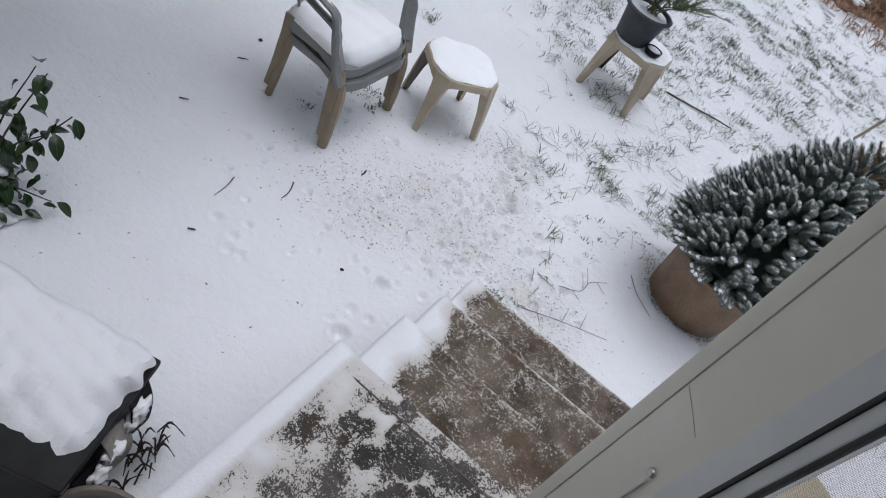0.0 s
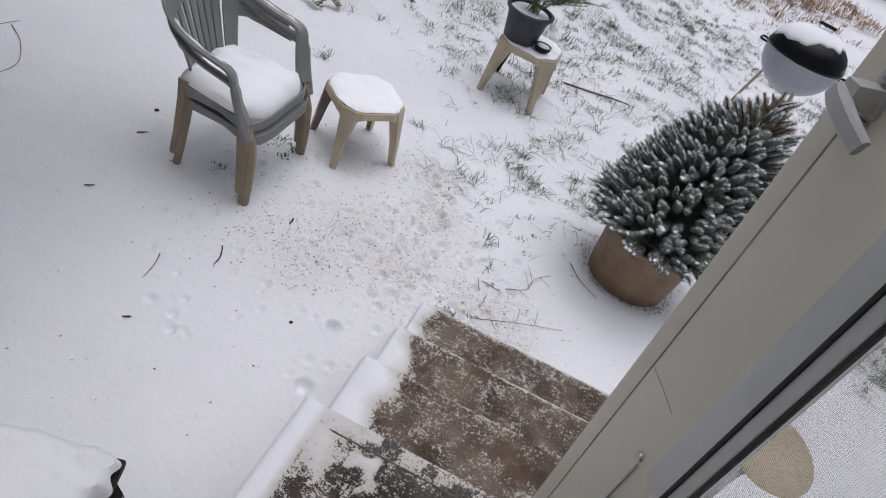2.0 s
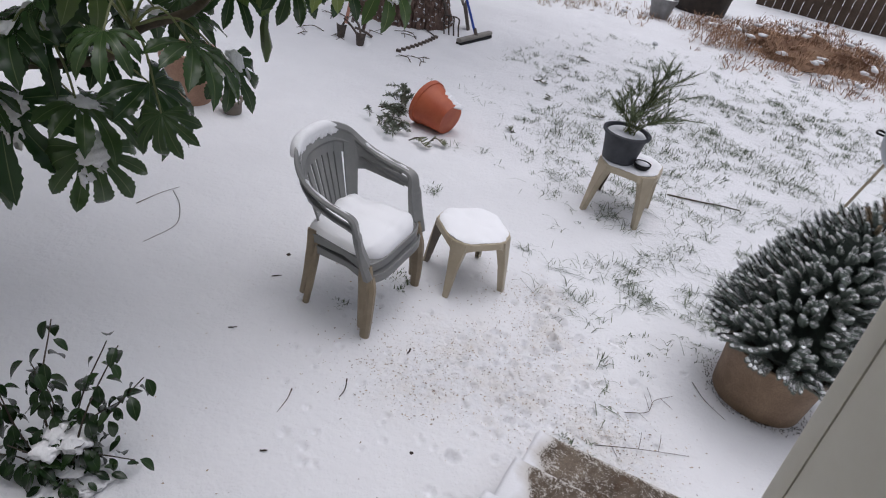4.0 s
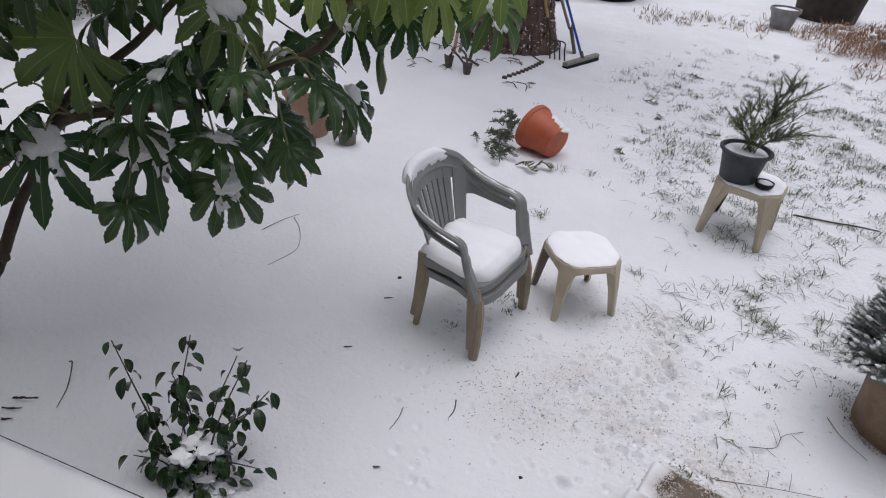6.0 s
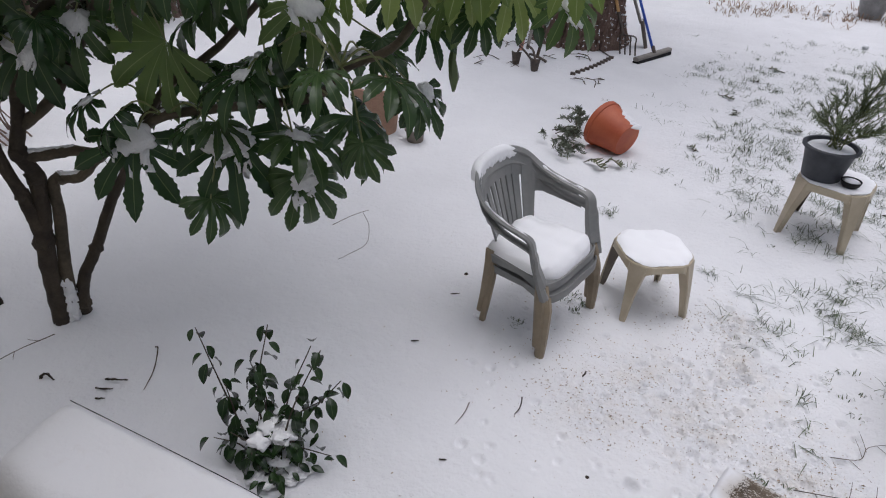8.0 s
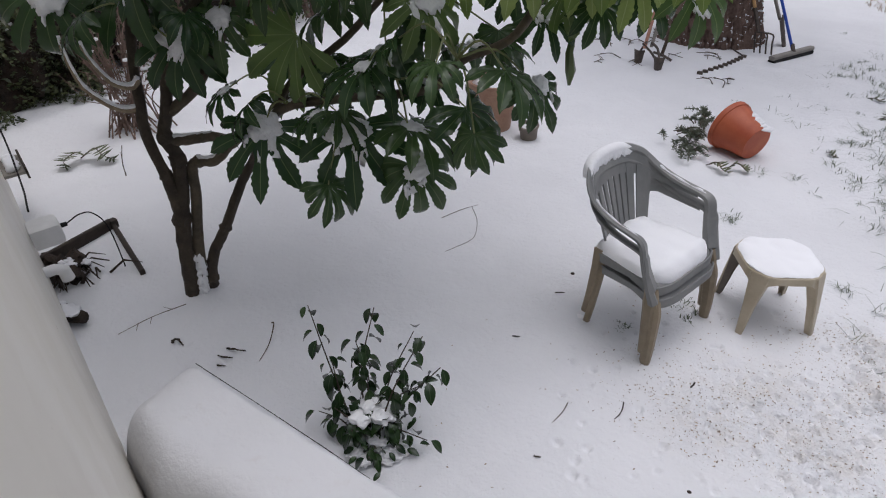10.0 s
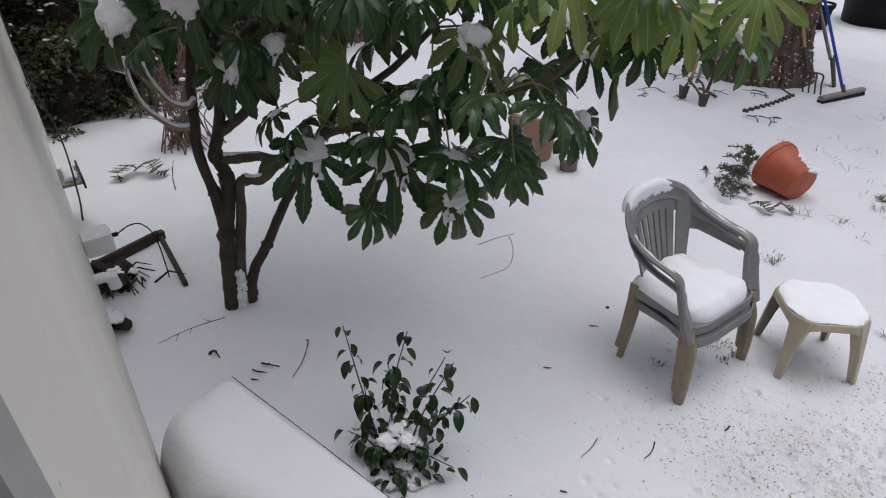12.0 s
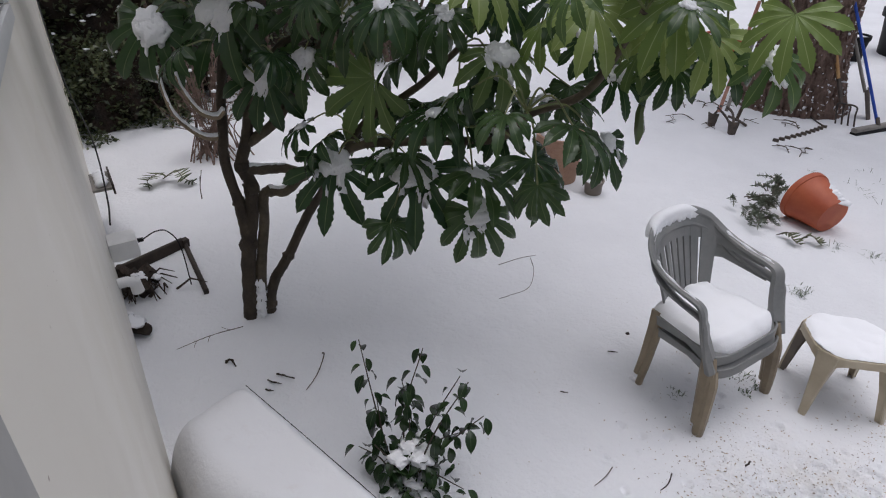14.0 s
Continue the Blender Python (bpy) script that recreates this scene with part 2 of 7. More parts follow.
def make_leaf(name, dark, light, vein, rough=0.35, through_light=0.2):
    """Glossy leaf; pale veins along the middle of each lobe."""
    m = Mat(name, rough, 0.0, 0.5)
    uv = m.t.nodes.new("ShaderNodeUVMap")
    uv.uv_map = "blade"
    sep = m.node("ShaderNodeSeparateXYZ")
    m.link(uv.outputs[0], sep.inputs[0])
    rib = m.ramp(m.math("ABSOLUTE", sep.outputs[0]), [(0.02, (1, 1, 1)), (0.07, (0, 0, 0))])
    c = m.mix(m.rand(), dark, light)
    c = m.mix(m.math("MULTIPLY", m.noise(22.0), 0.5), c, dark)
    m.color(m.mix(m.math("MULTIPLY", rib, 0.8), c, vein))
    m.bump(m.noise(60.0), 0.15, 0.003)
    tr = m.node("ShaderNodeBsdfTranslucent")
    m.link(c, tr.inputs["Color"])
    mx = m.node("ShaderNodeMixShader")
    mx.inputs[0].default_value = through_light
    m.link(m.b.outputs[0], mx.inputs[1])
    m.link(tr.outputs[0], mx.inputs[2])
    m.link(mx.outputs[0], m.t.nodes["Material Output"].inputs["Surface"])
    return m.m


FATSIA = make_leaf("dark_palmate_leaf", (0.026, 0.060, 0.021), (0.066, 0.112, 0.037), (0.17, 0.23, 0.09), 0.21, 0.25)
# Paler leaf copies: own yellower green, brightened as if lit through from the sky.
FATSIA_BACKLIT = make_leaf("backlit_yellow_green_leaf", (0.17, 0.25, 0.06), (0.34, 0.42, 0.13), (0.62, 0.68, 0.34), 0.32, 0.4)
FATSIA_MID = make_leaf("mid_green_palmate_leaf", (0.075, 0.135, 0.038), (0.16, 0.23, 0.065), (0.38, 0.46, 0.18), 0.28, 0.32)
CAMELLIA = make_leaf("glossy_dark_evergreen_leaf", (0.012, 0.03, 0.010), (0.036, 0.07, 0.022), (0.07, 0.11, 0.045), 0.22, 0.1)


def make_needles(name, a, b, rough=0.6):
    m = Mat(name, rough)
    return m.color(m.mix(m.island(), a, b)).m


NEEDLE = make_needles("blue_green_spruce_needles", (0.10, 0.135, 0.115), (0.27, 0.31, 0.275))
SAGE = make_needles("grey_green_limp_leaves", (0.085, 0.105, 0.07), (0.22, 0.245, 0.18))
NEEDLE_BROWN = make_needles("browned_spruce_needles", (0.17, 0.13, 0.08), (0.33, 0.25, 0.16))
ROSEMARY = make_needles("rosemary_needles", (0.07, 0.10, 0.045), (0.18, 0.215, 0.115))
GRASS = make_needles("winter_grass", (0.045, 0.068, 0.034), (0.16, 0.195, 0.11), 0.8)
GRASS_DRY = make_needles("dry_grass_and_stems", (0.2, 0.125, 0.07), (0.36, 0.26, 0.16), 0.9)
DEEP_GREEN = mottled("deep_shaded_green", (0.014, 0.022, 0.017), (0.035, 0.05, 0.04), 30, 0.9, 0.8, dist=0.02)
HEDGE = make_needles("dark_hedge_leaves", (0.02, 0.033, 0.012), (0.10, 0.115, 0.045), 0.45)
HEDGE_HEART = mottled("hedge_tangle_and_shade", (0.012, 0.009, 0.006), (0.05, 0.03, 0.02), 7, 0.95, 1.0, dist=0.05, fine=45)
CHAFF = make_needles("bits_of_bark_and_leaf", (0.16, 0.12, 0.085), (0.52, 0.43, 0.33), 0.9)


# ---- shapes ----
def part(name, bm, material, parent=None, label="", smooth=True):
    """Links a bmesh as one mesh object, under a thing or a part."""
    me = bpy.data.meshes.new(name)
    bm.normal_update()
    bm.to_mesh(me)
    bm.free()
    for m in material if isinstance(material, (list, tuple)) else (material,):
        me.materials.append(m)
    if smooth:
        me.shade_smooth()
        if material not in (SNOW, SNOW_FLUFFY):
            me.set_sharp_from_angle(angle=radians(40))
    ob = new(name, me)
    ob.parent = parent
    return tagged(ob, label)


def thing(name, m, label, category, group="", kind=""):
    ob = new(name)
    ob.empty_display_size = 0.1
    ob.matrix_basis = m
    return tagged(ob, label, category, group, kind)


def alone(name, bm, material, m, label, category="", group="", kind="", smooth=True):
    ob = part(name, bm, material, None, label, smooth)
    ob.matrix_basis = m
    return tagged(ob, label, category, group, kind)


def box(bm, x0, x1, y0, y1, z0, z1, bevel=0.0, mat=0, m=None):
    r = bmesh.ops.create_cube(bm, size=1)
    for v in r["verts"]:
        v.co = Vector((x0 if v.co.x < 0 else x1, y0 if v.co.y < 0 else y1, z0 if v.co.z < 0 else z1))
    faces = list({f for v in r["verts"] for f in v.link_faces})
    for f in faces:
        f.material_index = mat
    if m is not None:
        bmesh.ops.transform(bm, matrix=m, verts=r["verts"])
    if bevel:
        edges = list({e for v in r["verts"] for e in v.link_edges})
        bmesh.ops.bevel(bm, geom=edges, offset=bevel, segments=2, profile=0.7, affect="EDGES")
    return bm


def ring_mesh(bm, rings, closed=True, caps=True, mat=0):
    """Skins rings of points of one length."""
    vs = [[bm.verts.new(p) for p in ring] for ring in rings]
    n = len(vs[0])
    for a, b in zip(vs, vs[1:]):
        for i in range(n if closed else n - 1):
            j = (i + 1) % n
            f = bm.faces.new((a[i], a[j], b[j], b[i]))
            f.material_index = mat
    if caps and closed:
        bm.faces.new(list(reversed(vs[0]))).material_index = mat
        bm.faces.new(vs[-1]).material_index = mat
    return bm


def frames_along(pts, up=(0, 0, 1)):
    pts = [Vector(p) for p in pts]
    out = []
    side = None
    for i, p in enumerate(pts):
        d = (pts[min(i + 1, len(pts) - 1)] - pts[max(i - 1, 0)]).normalized()
        if side is None:
            side = d.cross(Vector(up))
            if side.length < 0.05:
                side = d.cross(Vector((1, 0, 0)))
        side = (side - d * side.dot(d)).normalized()
        out.append((p, side, side.cross(d).normalized()))
    return out


def tube(bm, pts, radii, sides=8, mat=0, up=(0, 0, 1), wobble=0.0, rng=random):
    """A round, tapering stick through the points."""
    if isinstance(radii, (int, float)):
        radii = [radii] * len(pts)
    rings = []
    for (p, s, u), r in zip(frames_along(pts, up), radii):
        rings.append([p + (s * math.cos(a) + u * math.sin(a)) * r * (1 + wobble * rng.uniform(-1, 1)) for a in (2 * math.pi * k / sides for k in range(sides))])
    return ring_mesh(bm, rings, mat=mat)


def strap(bm, pts, sizes, up=(0, 0, 1), mat=0, rnd=0.25):
    """A bar of rounded-rectangle section (width across, thickness along up)."""
    rings = []
    for (p, s, u), (w, h) in zip(frames_along(pts, up), sizes):
        c = min(w, h) * rnd
        ring = []
        for sx, sy in ((1, 1), (-1, 1), (-1, -1), (1, -1)):
            x, y = sx * w / 2, sy * h / 2
            two = [(x - sx * c, y), (x, y - sy * c)]
            if sx * sy > 0:
                two.reverse()
            ring += two
        rings.append([p + s * x + u * y for x, y in ring])
    return ring_mesh(bm, rings, mat=mat)


def smooth_path(pts, n=6):
    """A rounded line through the points (Catmull-Rom)."""
    p = [Vector(q) for q in pts]
    p = [p[0] * 2 - p[1]] + p + [p[-1] * 2 - p[-2]]
    out = []
    for i in range(1, len(p) - 2):
        for k in range(n):
            t = k / n
            out.append(0.5 * (2 * p[i] + (p[i + 1] - p[i - 1]) * t + (2 * p[i - 1] - 5 * p[i] + 4 * p[i + 1] - p[i + 2]) * t * t + (3 * p[i] - p[i - 1] - 3 * p[i + 1] + p[i + 2]) * t ** 3))
    return out + [p[-2]]


def lerps(vals, n):
    """Values resampled to n steps."""
    return [float(v) for v in np.interp(np.linspace(0, len(vals) - 1, n), range(len(vals)), vals)]


def branch(bm, pts, r0, r1, n=5, sides=8, mat=0, wobble=0.08, rng=random):
    q = smooth_path(pts, n)
    return tube(bm, q, lerps([r0, r1], len(q)), sides, mat, wobble=wobble, rng=rng)


def lathe(bm, profile, sides=32, mat=0, wobble=None):
    rings = []
    for r, z in profile:
        rings.append([Vector((r * math.cos(a) * (wobble(a, z) if wobble else 1), r * math.sin(a) * (wobble(a, z) if wobble else 1), z)) for a in (2 * math.pi * k / sides for k in range(sides))])
    return ring_mesh(bm, rings, mat=mat, caps=True)


def sheet(bm, fn, nu, nv, thick=0.0, mat=0):
    """A curved panel: fn(u, v) over 0..1, with a thickness along its normal."""
    grid = [[Vector(fn(i / nu, j / nv)) for j in range(nv + 1)] for i in range(nu + 1)]
    if not thick:
        v = [[bm.verts.new(p) for p in row] for row in grid]
        for i in range(nu):
            for j in range(nv):
                bm.faces.new((v[i][j], v[i + 1][j], v[i + 1][j + 1], v[i][j + 1])).material_index = mat
        return bm
    def normal(i, j):
        a = grid[min(i + 1, nu)][j] - grid[max(i - 1, 0)][j]
        b = grid[i][min(j + 1, nv)] - grid[i][max(j - 1, 0)]
        return a.cross(b).normalized()
    top = [[bm.verts.new(grid[i][j] + normal(i, j) * thick / 2) for j in range(nv + 1)] for i in range(nu + 1)]
    low = [[bm.verts.new(grid[i][j] - normal(i, j) * thick / 2) for j in range(nv + 1)] for i in range(nu + 1)]
    for i in range(nu):
        for j in range(nv):
            bm.faces.new((top[i][j], top[i + 1][j], top[i + 1][j + 1], top[i][j + 1])).material_index = mat
            bm.faces.new((low[i][j + 1], low[i + 1][j + 1], low[i + 1][j], low[i][j])).material_index = mat
    edge = [(i, 0) for i in range(nu)] + [(nu, j) for j in range(nv)] + [(i, nv) for i in range(nu, 0, -1)] + [(0, j) for j in range(nv, 0, -1)]
    for a, b in zip(edge, edge[1:] + edge[:1]):
        bm.faces.new((top[a[0]][a[1]], low[a[0]][a[1]], low[b[0]][b[1]], top[b[0]][b[1]])).material_index = mat
    return bm


def lump(bm, c, rx, ry, rz, rng, mat=0, flat=0.0, rough=0.18, sub=2):
    """An uneven rounded clod, cut flat below where flat is set."""
    r = bmesh.ops.create_icosphere(bm, subdivisions=sub, radius=1)
    ph = Vector((rng.uniform(0, 50), rng.uniform(0, 50), rng.uniform(0, 50)))
    for v in r["verts"]:
        k = 1 + rough * 2 * noise.noise(v.co * 1.7 + ph) + (rough * noise.noise(v.co * 5.3 + ph) if sub > 2 else 0)
        z = max(v.co.z, -flat) if flat else v.co.z
        v.co = Vector((c[0] + v.co.x * rx * k, c[1] + v.co.y * ry * k, c[2] + z * rz * k))
    for f in {f for v in r["verts"] for f in v.link_faces}:
        f.material_index = mat
    return bm


def rough_noise(x, y, scale, seed):
    """Smooth random relief, -1..1, for arrays."""
    rng = np.random.RandomState(seed)
    out = np.zeros(np.broadcast(x, y).shape)
    for k in range(9):
        a, w, p = rng.uniform(0, 6.28), rng.uniform(0.5, 1.6) / scale, rng.uniform(0, 6.28)
        out = out + np.sin((x * math.cos(a) + y * math.sin(a)) * w * 6.28 + p) / 3.2
    return out


def upright(x, y, z=0.0, turn=0.0, s=1.0):
    return pose(x, y, z, 0, 0, turn) @ Matrix.Diagonal((s, s, s, 1))


def blades(verts, faces, x, y, z, rng, count, length, lean, width=0.0035):
    """A tuft of bent grass blades."""
    for _ in range(count):
        a, l = rng.uniform(0, 6.283), length * rng.uniform(0.45, 1.15)
        k = lean * rng.uniform(0.4, 1.3)
        dx, dy = math.cos(a), math.sin(a)
        bx, by = x + rng.gauss(0, length * 0.25), y + rng.gauss(0, length * 0.25)
        w = width * rng.uniform(0.6, 1.2)
        px, py = -dy * w, dx * w
        i = len(verts)
        mx, mz = l * k * 0.45, l * 0.55 * max(0.12, 1 - k * 0.6)
        ex, ez = l * min(k, 1.2) * 0.95, l * 0.8 * max(0.06, 1 - k)
        verts += [(bx - px, by - py, z - 0.005), (bx + px, by + py, z - 0.005), (bx + dx * mx + px * 0.8, by + dy * mx + py * 0.8, z + mz), (bx + dx * mx - px * 0.8, by + dy * mx - py * 0.8, z + mz), (bx + dx * ex, by + dy * ex, z + ez)]
        faces += [(i, i + 1, i + 2, i + 3), (i + 3, i + 2, i + 4)]


def from_lists(name, verts, faces, material, label, category="", kind="", parent=None, m=None):
    me = bpy.data.meshes.new(name)
    me.from_pydata(verts, [], faces)
    me.materials.append(material)
    ob = new(name, me)
    ob.parent = parent
    if m is not None:
        ob.matrix_basis = m
    return tagged(ob, label, category, "", kind)


# ---- ground ----
TRAIL = [(0.75, 2.15, 0.33), (0.35, 2.3, 0.33), (0.1, 2.45, 0.3), (0.55, 2.75, 0.22), (0.5, 3.15, 0.16), (0.9, 2.05, 0.2), (-0.1, 2.2, 0.22)]
_rp = random.Random(9)
PRINTS = [(TRAIL[k % 5][0] + _rp.gauss(0, 0.2), max(1.98, TRAIL[k % 5][1] + _rp.gauss(0, 0.2)), _rp.uniform(0.016, 0.027)) for k in range(70)] + [(0.5 + 0.07 * math.sin(k * 2.3), 2.45 + 0.085 * k, 0.028) for k in range(11)] + [(0.28 + 0.05 * math.sin(k * 1.7), 2.0 + 0.1 * k, 0.024) for k in range(8)] + [(_rp.uniform(-0.85, 1.1), _rp.uniform(1.5, 3.3), _rp.uniform(0.013, 0.024)) for _ in range(110)] + [(0.04, 1.49, 0.034), (0.10, 1.81, 0.03), (-0.05, 1.85, 0.016), (0.72, 2.6, 0.026), (0.66, 2.42, 0.026), (0.8, 2.5, 0.024)]


def trodden(x, y):
    t = np.zeros(np.broadcast(x, y).shape)
    for cx, cy, r in TRAIL:
        t = np.maximum(t, np.exp(-((x - cx) ** 2 + (y - cy) ** 2) / (r * r)))
    return t


def ground_height(x, y):
    x, y = np.asarray(x, float), np.asarray(y, float)
    near = 1 / (1 + (np.hypot(x, y - 4) / 30) ** 2)
    z = near * (0.010 * rough_noise(x, y, 2.2, 5) + 0.004 * rough_noise(x, y, 0.5, 6)) + trodden(x, y) * 0.004 * rough_noise(x, y, 0.08, 7)
    for cx, cy, r in PRINTS:
        d2 = ((x - cx) ** 2 + (y - cy) ** 2) / (r * r)
        z = z - 0.03 * (r / 0.028) ** 1.5 * np.exp(-d2 * d2) + 0.005 * np.exp(-(np.sqrt(d2) - 1.35) ** 2 * 8)
    z = z + 0.028 * np.exp(-(((x - 1.66) ** 2 + (y - 2.73) ** 2) ** 0.5 - 0.34) ** 2 / 0.012)
    return z


def gz(x, y):
    return float(ground_height(x, y))


def build_ground():
    def axis(lo, hi, fine_lo, fine_hi, fine, mid):
        a = list(np.arange(fine_lo, fine_hi, fine))
        v = fine_lo
        while v > lo:
            v -= mid
            a.insert(0, v)
        v = a[-1]
        while v < hi:
            v += mid
            a.append(v)
        far = [3, 8, 20, 50, 120, 300, 900]
        return np.array([a[0] - d for d in reversed(far)] + a + [a[-1] + d for d in far])

    xs, ys = axis(-8, 9, -0.9, 1.6, 0.011, 0.11), axis(-1.5, 17, 1.4, 3.7, 0.011, 0.11)
    gx, gy = np.meshgrid(xs, ys, indexing="ij")
    z = ground_height(gx, gy)
    nx, ny = gx.shape
    verts = np.stack([gx, gy, z], -1).reshape(-1, 3)
    idx = np.arange(nx * ny).reshape(nx, ny)
    faces = np.stack([idx[:-1, :-1], idx[1:, :-1], idx[1:, 1:], idx[:-1, 1:]], -1).reshape(-1, 4)
    me = bpy.data.meshes.new("ground")
    me.from_pydata(verts.tolist(), [], faces.tolist())
    me.attributes.new("trodden", "FLOAT", "POINT").data.foreach_set("value", trodden(gx, gy).ravel().astype(np.float32))
    me.materials.append(GROUND_SNOW)
    me.shade_smooth()
    tagged(new("ground", me), "thin fresh snow lying over a garden lawn", "snowy ground", "", "structure")


build_ground()

# ---- house ----
# The house stands plumb on a yard that falls away a little to the side: s along the wall, d outwards, h up.
UP = Vector((-0.075, -0.012, 1.0)).normalized()
ALONG = Vector((math.cos(radians(19.1)), -math.sin(radians(19.1)), 0.0))
ALONG = (ALONG - UP * ALONG.dot(UP)).normalized()
OUT = UP.cross(ALONG)
HOUSE = Matrix.Translation((-0.032, -0.091, 0.0)) @ Matrix((ALONG, OUT, UP)).transposed().to_4x4()
DOOR_L, DOOR_R, FLOOR, DOOR_TOP = -0.098, 0.80, 0.74, 2.80


def siding(s0, s1, h0, h1):
    """Sheet-metal lap siding on a wall 12 cm thick."""
    front, h, k = [], h0, 0
    while h < h1 - 0.001:
        e = min(h + 0.205, h1)
        front += [(0.0, h), (-0.007, e - 0.003)]
        h = e
    prof = front + [(-0.007, h1), (-0.12, h1), (-0.12, h0)]
    bm = bmesh.new()
    ring_mesh(bm, [[Vector((s, d, hh)) for d, hh in prof] for s in (s0, s1)])
    bmesh.ops.recalc_face_normals(bm, faces=bm.faces)
    return bm


for name, a in (("wall_left", (-7.0, DOOR_L - 0.07, -0.5, 2.98)), ("wall_right", (DOOR_R + 0.07, 4.5, -0.7, 2.98)), ("wall_over_door", (DOOR_L - 0.07, DOOR_R + 0.07, DOOR_TOP + 0.07, 2.98))):
    alone(name, siding(*a), WALL_PAINT, HOUSE, "cream white sheet-metal siding with faint laps", "wall", "", "structure", False)
bm = box(bmesh.new(), DOOR_L - 0.07, DOOR_R + 0.07, -0.12, -0.001, -0.7, FLOOR - 0.05)
alone("wall_under_door", bm, WALL_PAINT, HOUSE, "cream wall below the door sill", "wall", "", "structure")
bm = bmesh.new()
for a in ((DOOR_L - 0.068, DOOR_L, FLOOR, DOOR_TOP), (DOOR_R, DOOR_R + 0.068, FLOOR, DOOR_TOP), (DOOR_L - 0.068, DOOR_R + 0.068, DOOR_TOP + 0.002, DOOR_TOP + 0.068)):
    box(bm, a[0], a[1], -0.13, 0.005, a[2], a[3], 0.004)
box(bm, DOOR_L - 0.068, DOOR_R + 0.068, -0.14, 0.05, FLOOR - 0.048, FLOOR - 0.002, 0.006)
alone("door_frame", bm, FRAME_SHADED_GREY, HOUSE, "grey painted metal door frame and sill, darkened as if in shade", "door frame", "", "structure")
# The room behind the open doorway.
for name, a, cat in (("floor", (-1.6, 2.4, -3.0, -0.125, FLOOR - 0.2, FLOOR - 0.06), "floor"), ("wall_back", (-1.6, 2.4, -3.1, -3.0, FLOOR - 0.06, 2.88), "wall"), ("wall_room_left", (-1.7, -1.6, -3.1, -0.125, FLOOR - 0.06, 2.88), "wall"), ("wall_room_right", (2.4, 2.5, -3.1, -0.125, FLOOR - 0.06, 2.88), "wall"), ("ceiling", (-7.0, 4.5, -3.1, -0.125, 2.88, 2.98), "ceiling")):
    alone(name, box(bmesh.new(), *a), INTERIOR, HOUSE, "plain dim painted " + cat, cat, "", "structure")

# Corner trim at the far end of the wall, with its screws.
corner = thing("corner_trim", HOUSE, "cream metal corner trim with rusty screws", "trim", "", "structure")
part("cover_strip", box(box(bmesh.new(), -7.006, -6.9, -0.001, 0.012, -0.4, 2.98, 0.002), -7.012, -7.001, -0.13, 0.012, -0.4, 2.98, 0.002), WALL_PAINT, corner)
bm = bmesh.new()
for k in range(9):
    bmesh.ops.create_icosphere(bm, subdivisions=1, radius=0.008, matrix=Matrix.Translation((-6.95, 0.013, 0.1 + k * 0.33)))
part("screw", bm, IRON, corner, "rusty screw heads")

# A window beside the door.
win = thing("window_1", HOUSE, "small grey-framed window in the cream wall", "window", "", "structure")
part("window_frame", box(box(box(box(bmesh.new(), -1.42, -0.42, 0.001, 0.018, 2.13, 2.16, 0.003), -1.42, -0.42, 0.001, 0.018, 2.86, 2.9, 0.003), -1.42, -1.38, 0.001, 0.018, 2.163, 2.857, 0.003), -0.46, -0.42, 0.001, 0.018, 2.163, 2.857, 0.004), DOOR_GREY, win)
gl = Mat("window_glass", 0.05).color((0.02, 0.025, 0.03))
part("pane", box(bmesh.new(), -1.378, -0.462, 0.003, 0.010, 2.165, 2.855), gl.m, win)


# ---- steps ----
def tread_surface(s0, s1, d0, d1, top, cover, deep, seed, cell=0.011):
    """The worn top of a tread: a fine sheet that swells where snow lies, with how thick it lies."""
    ns, nd = int((s1 - s0) / cell), max(6, int((d1 - d0) / cell))
    ss, dd = np.meshgrid(np.linspace(s0, s1, ns), np.linspace(d0, d1, nd), indexing="ij")
    c = cover(ss, dd) + 0.03 * rough_noise(ss, dd, 0.10, seed) + 0.03 * rough_noise(ss, dd, 0.03, seed + 1)
    c = np.clip(c, 0, 1)
    smooth = np.clip(cover(ss, dd) + 0.03 * rough_noise(ss, dd, 0.12, seed), 0, 1)
    t = 0.003 + deep * np.clip((smooth - 0.15) / 0.85, 0, 1) ** 0.7 + 0.0012 * rough_noise(ss, dd, 0.02, seed + 3)
    edge = np.minimum(np.minimum(ss - s0, s1 - ss), np.minimum(dd - d0, d1 - dd))
    t = t * np.clip(edge / 0.07, 0.08, 1) ** 0.7 - 0.035 * np.clip(1 - edge / 0.008, 0, 1)
    v = np.stack([ss, dd, top + t], -1).reshape(-1, 3)
    i = np.arange(ns * nd).reshape(ns, nd)
    f = np.stack([i[:-1, :-1], i[1:, :-1], i[1:, 1:], i[:-1, 1:]], -1).reshape(-1, 4)
    return v.tolist(), f.tolist(), c


steps = thing("concrete_steps", HOUSE, "wet brown concrete doorsteps half cleared of snow", "steps")
S1 = 0.80
EDGE = (-0.235, -0.205, -0.20, -0.20)
TREADS = [("landing", 0.052, 1.065, 0.68), ("tread", 1.067, 1.39, 0.51), ("tread", 1.392, 1.70, 0.34), ("tread", 1.702, 2.02, 0.17)]


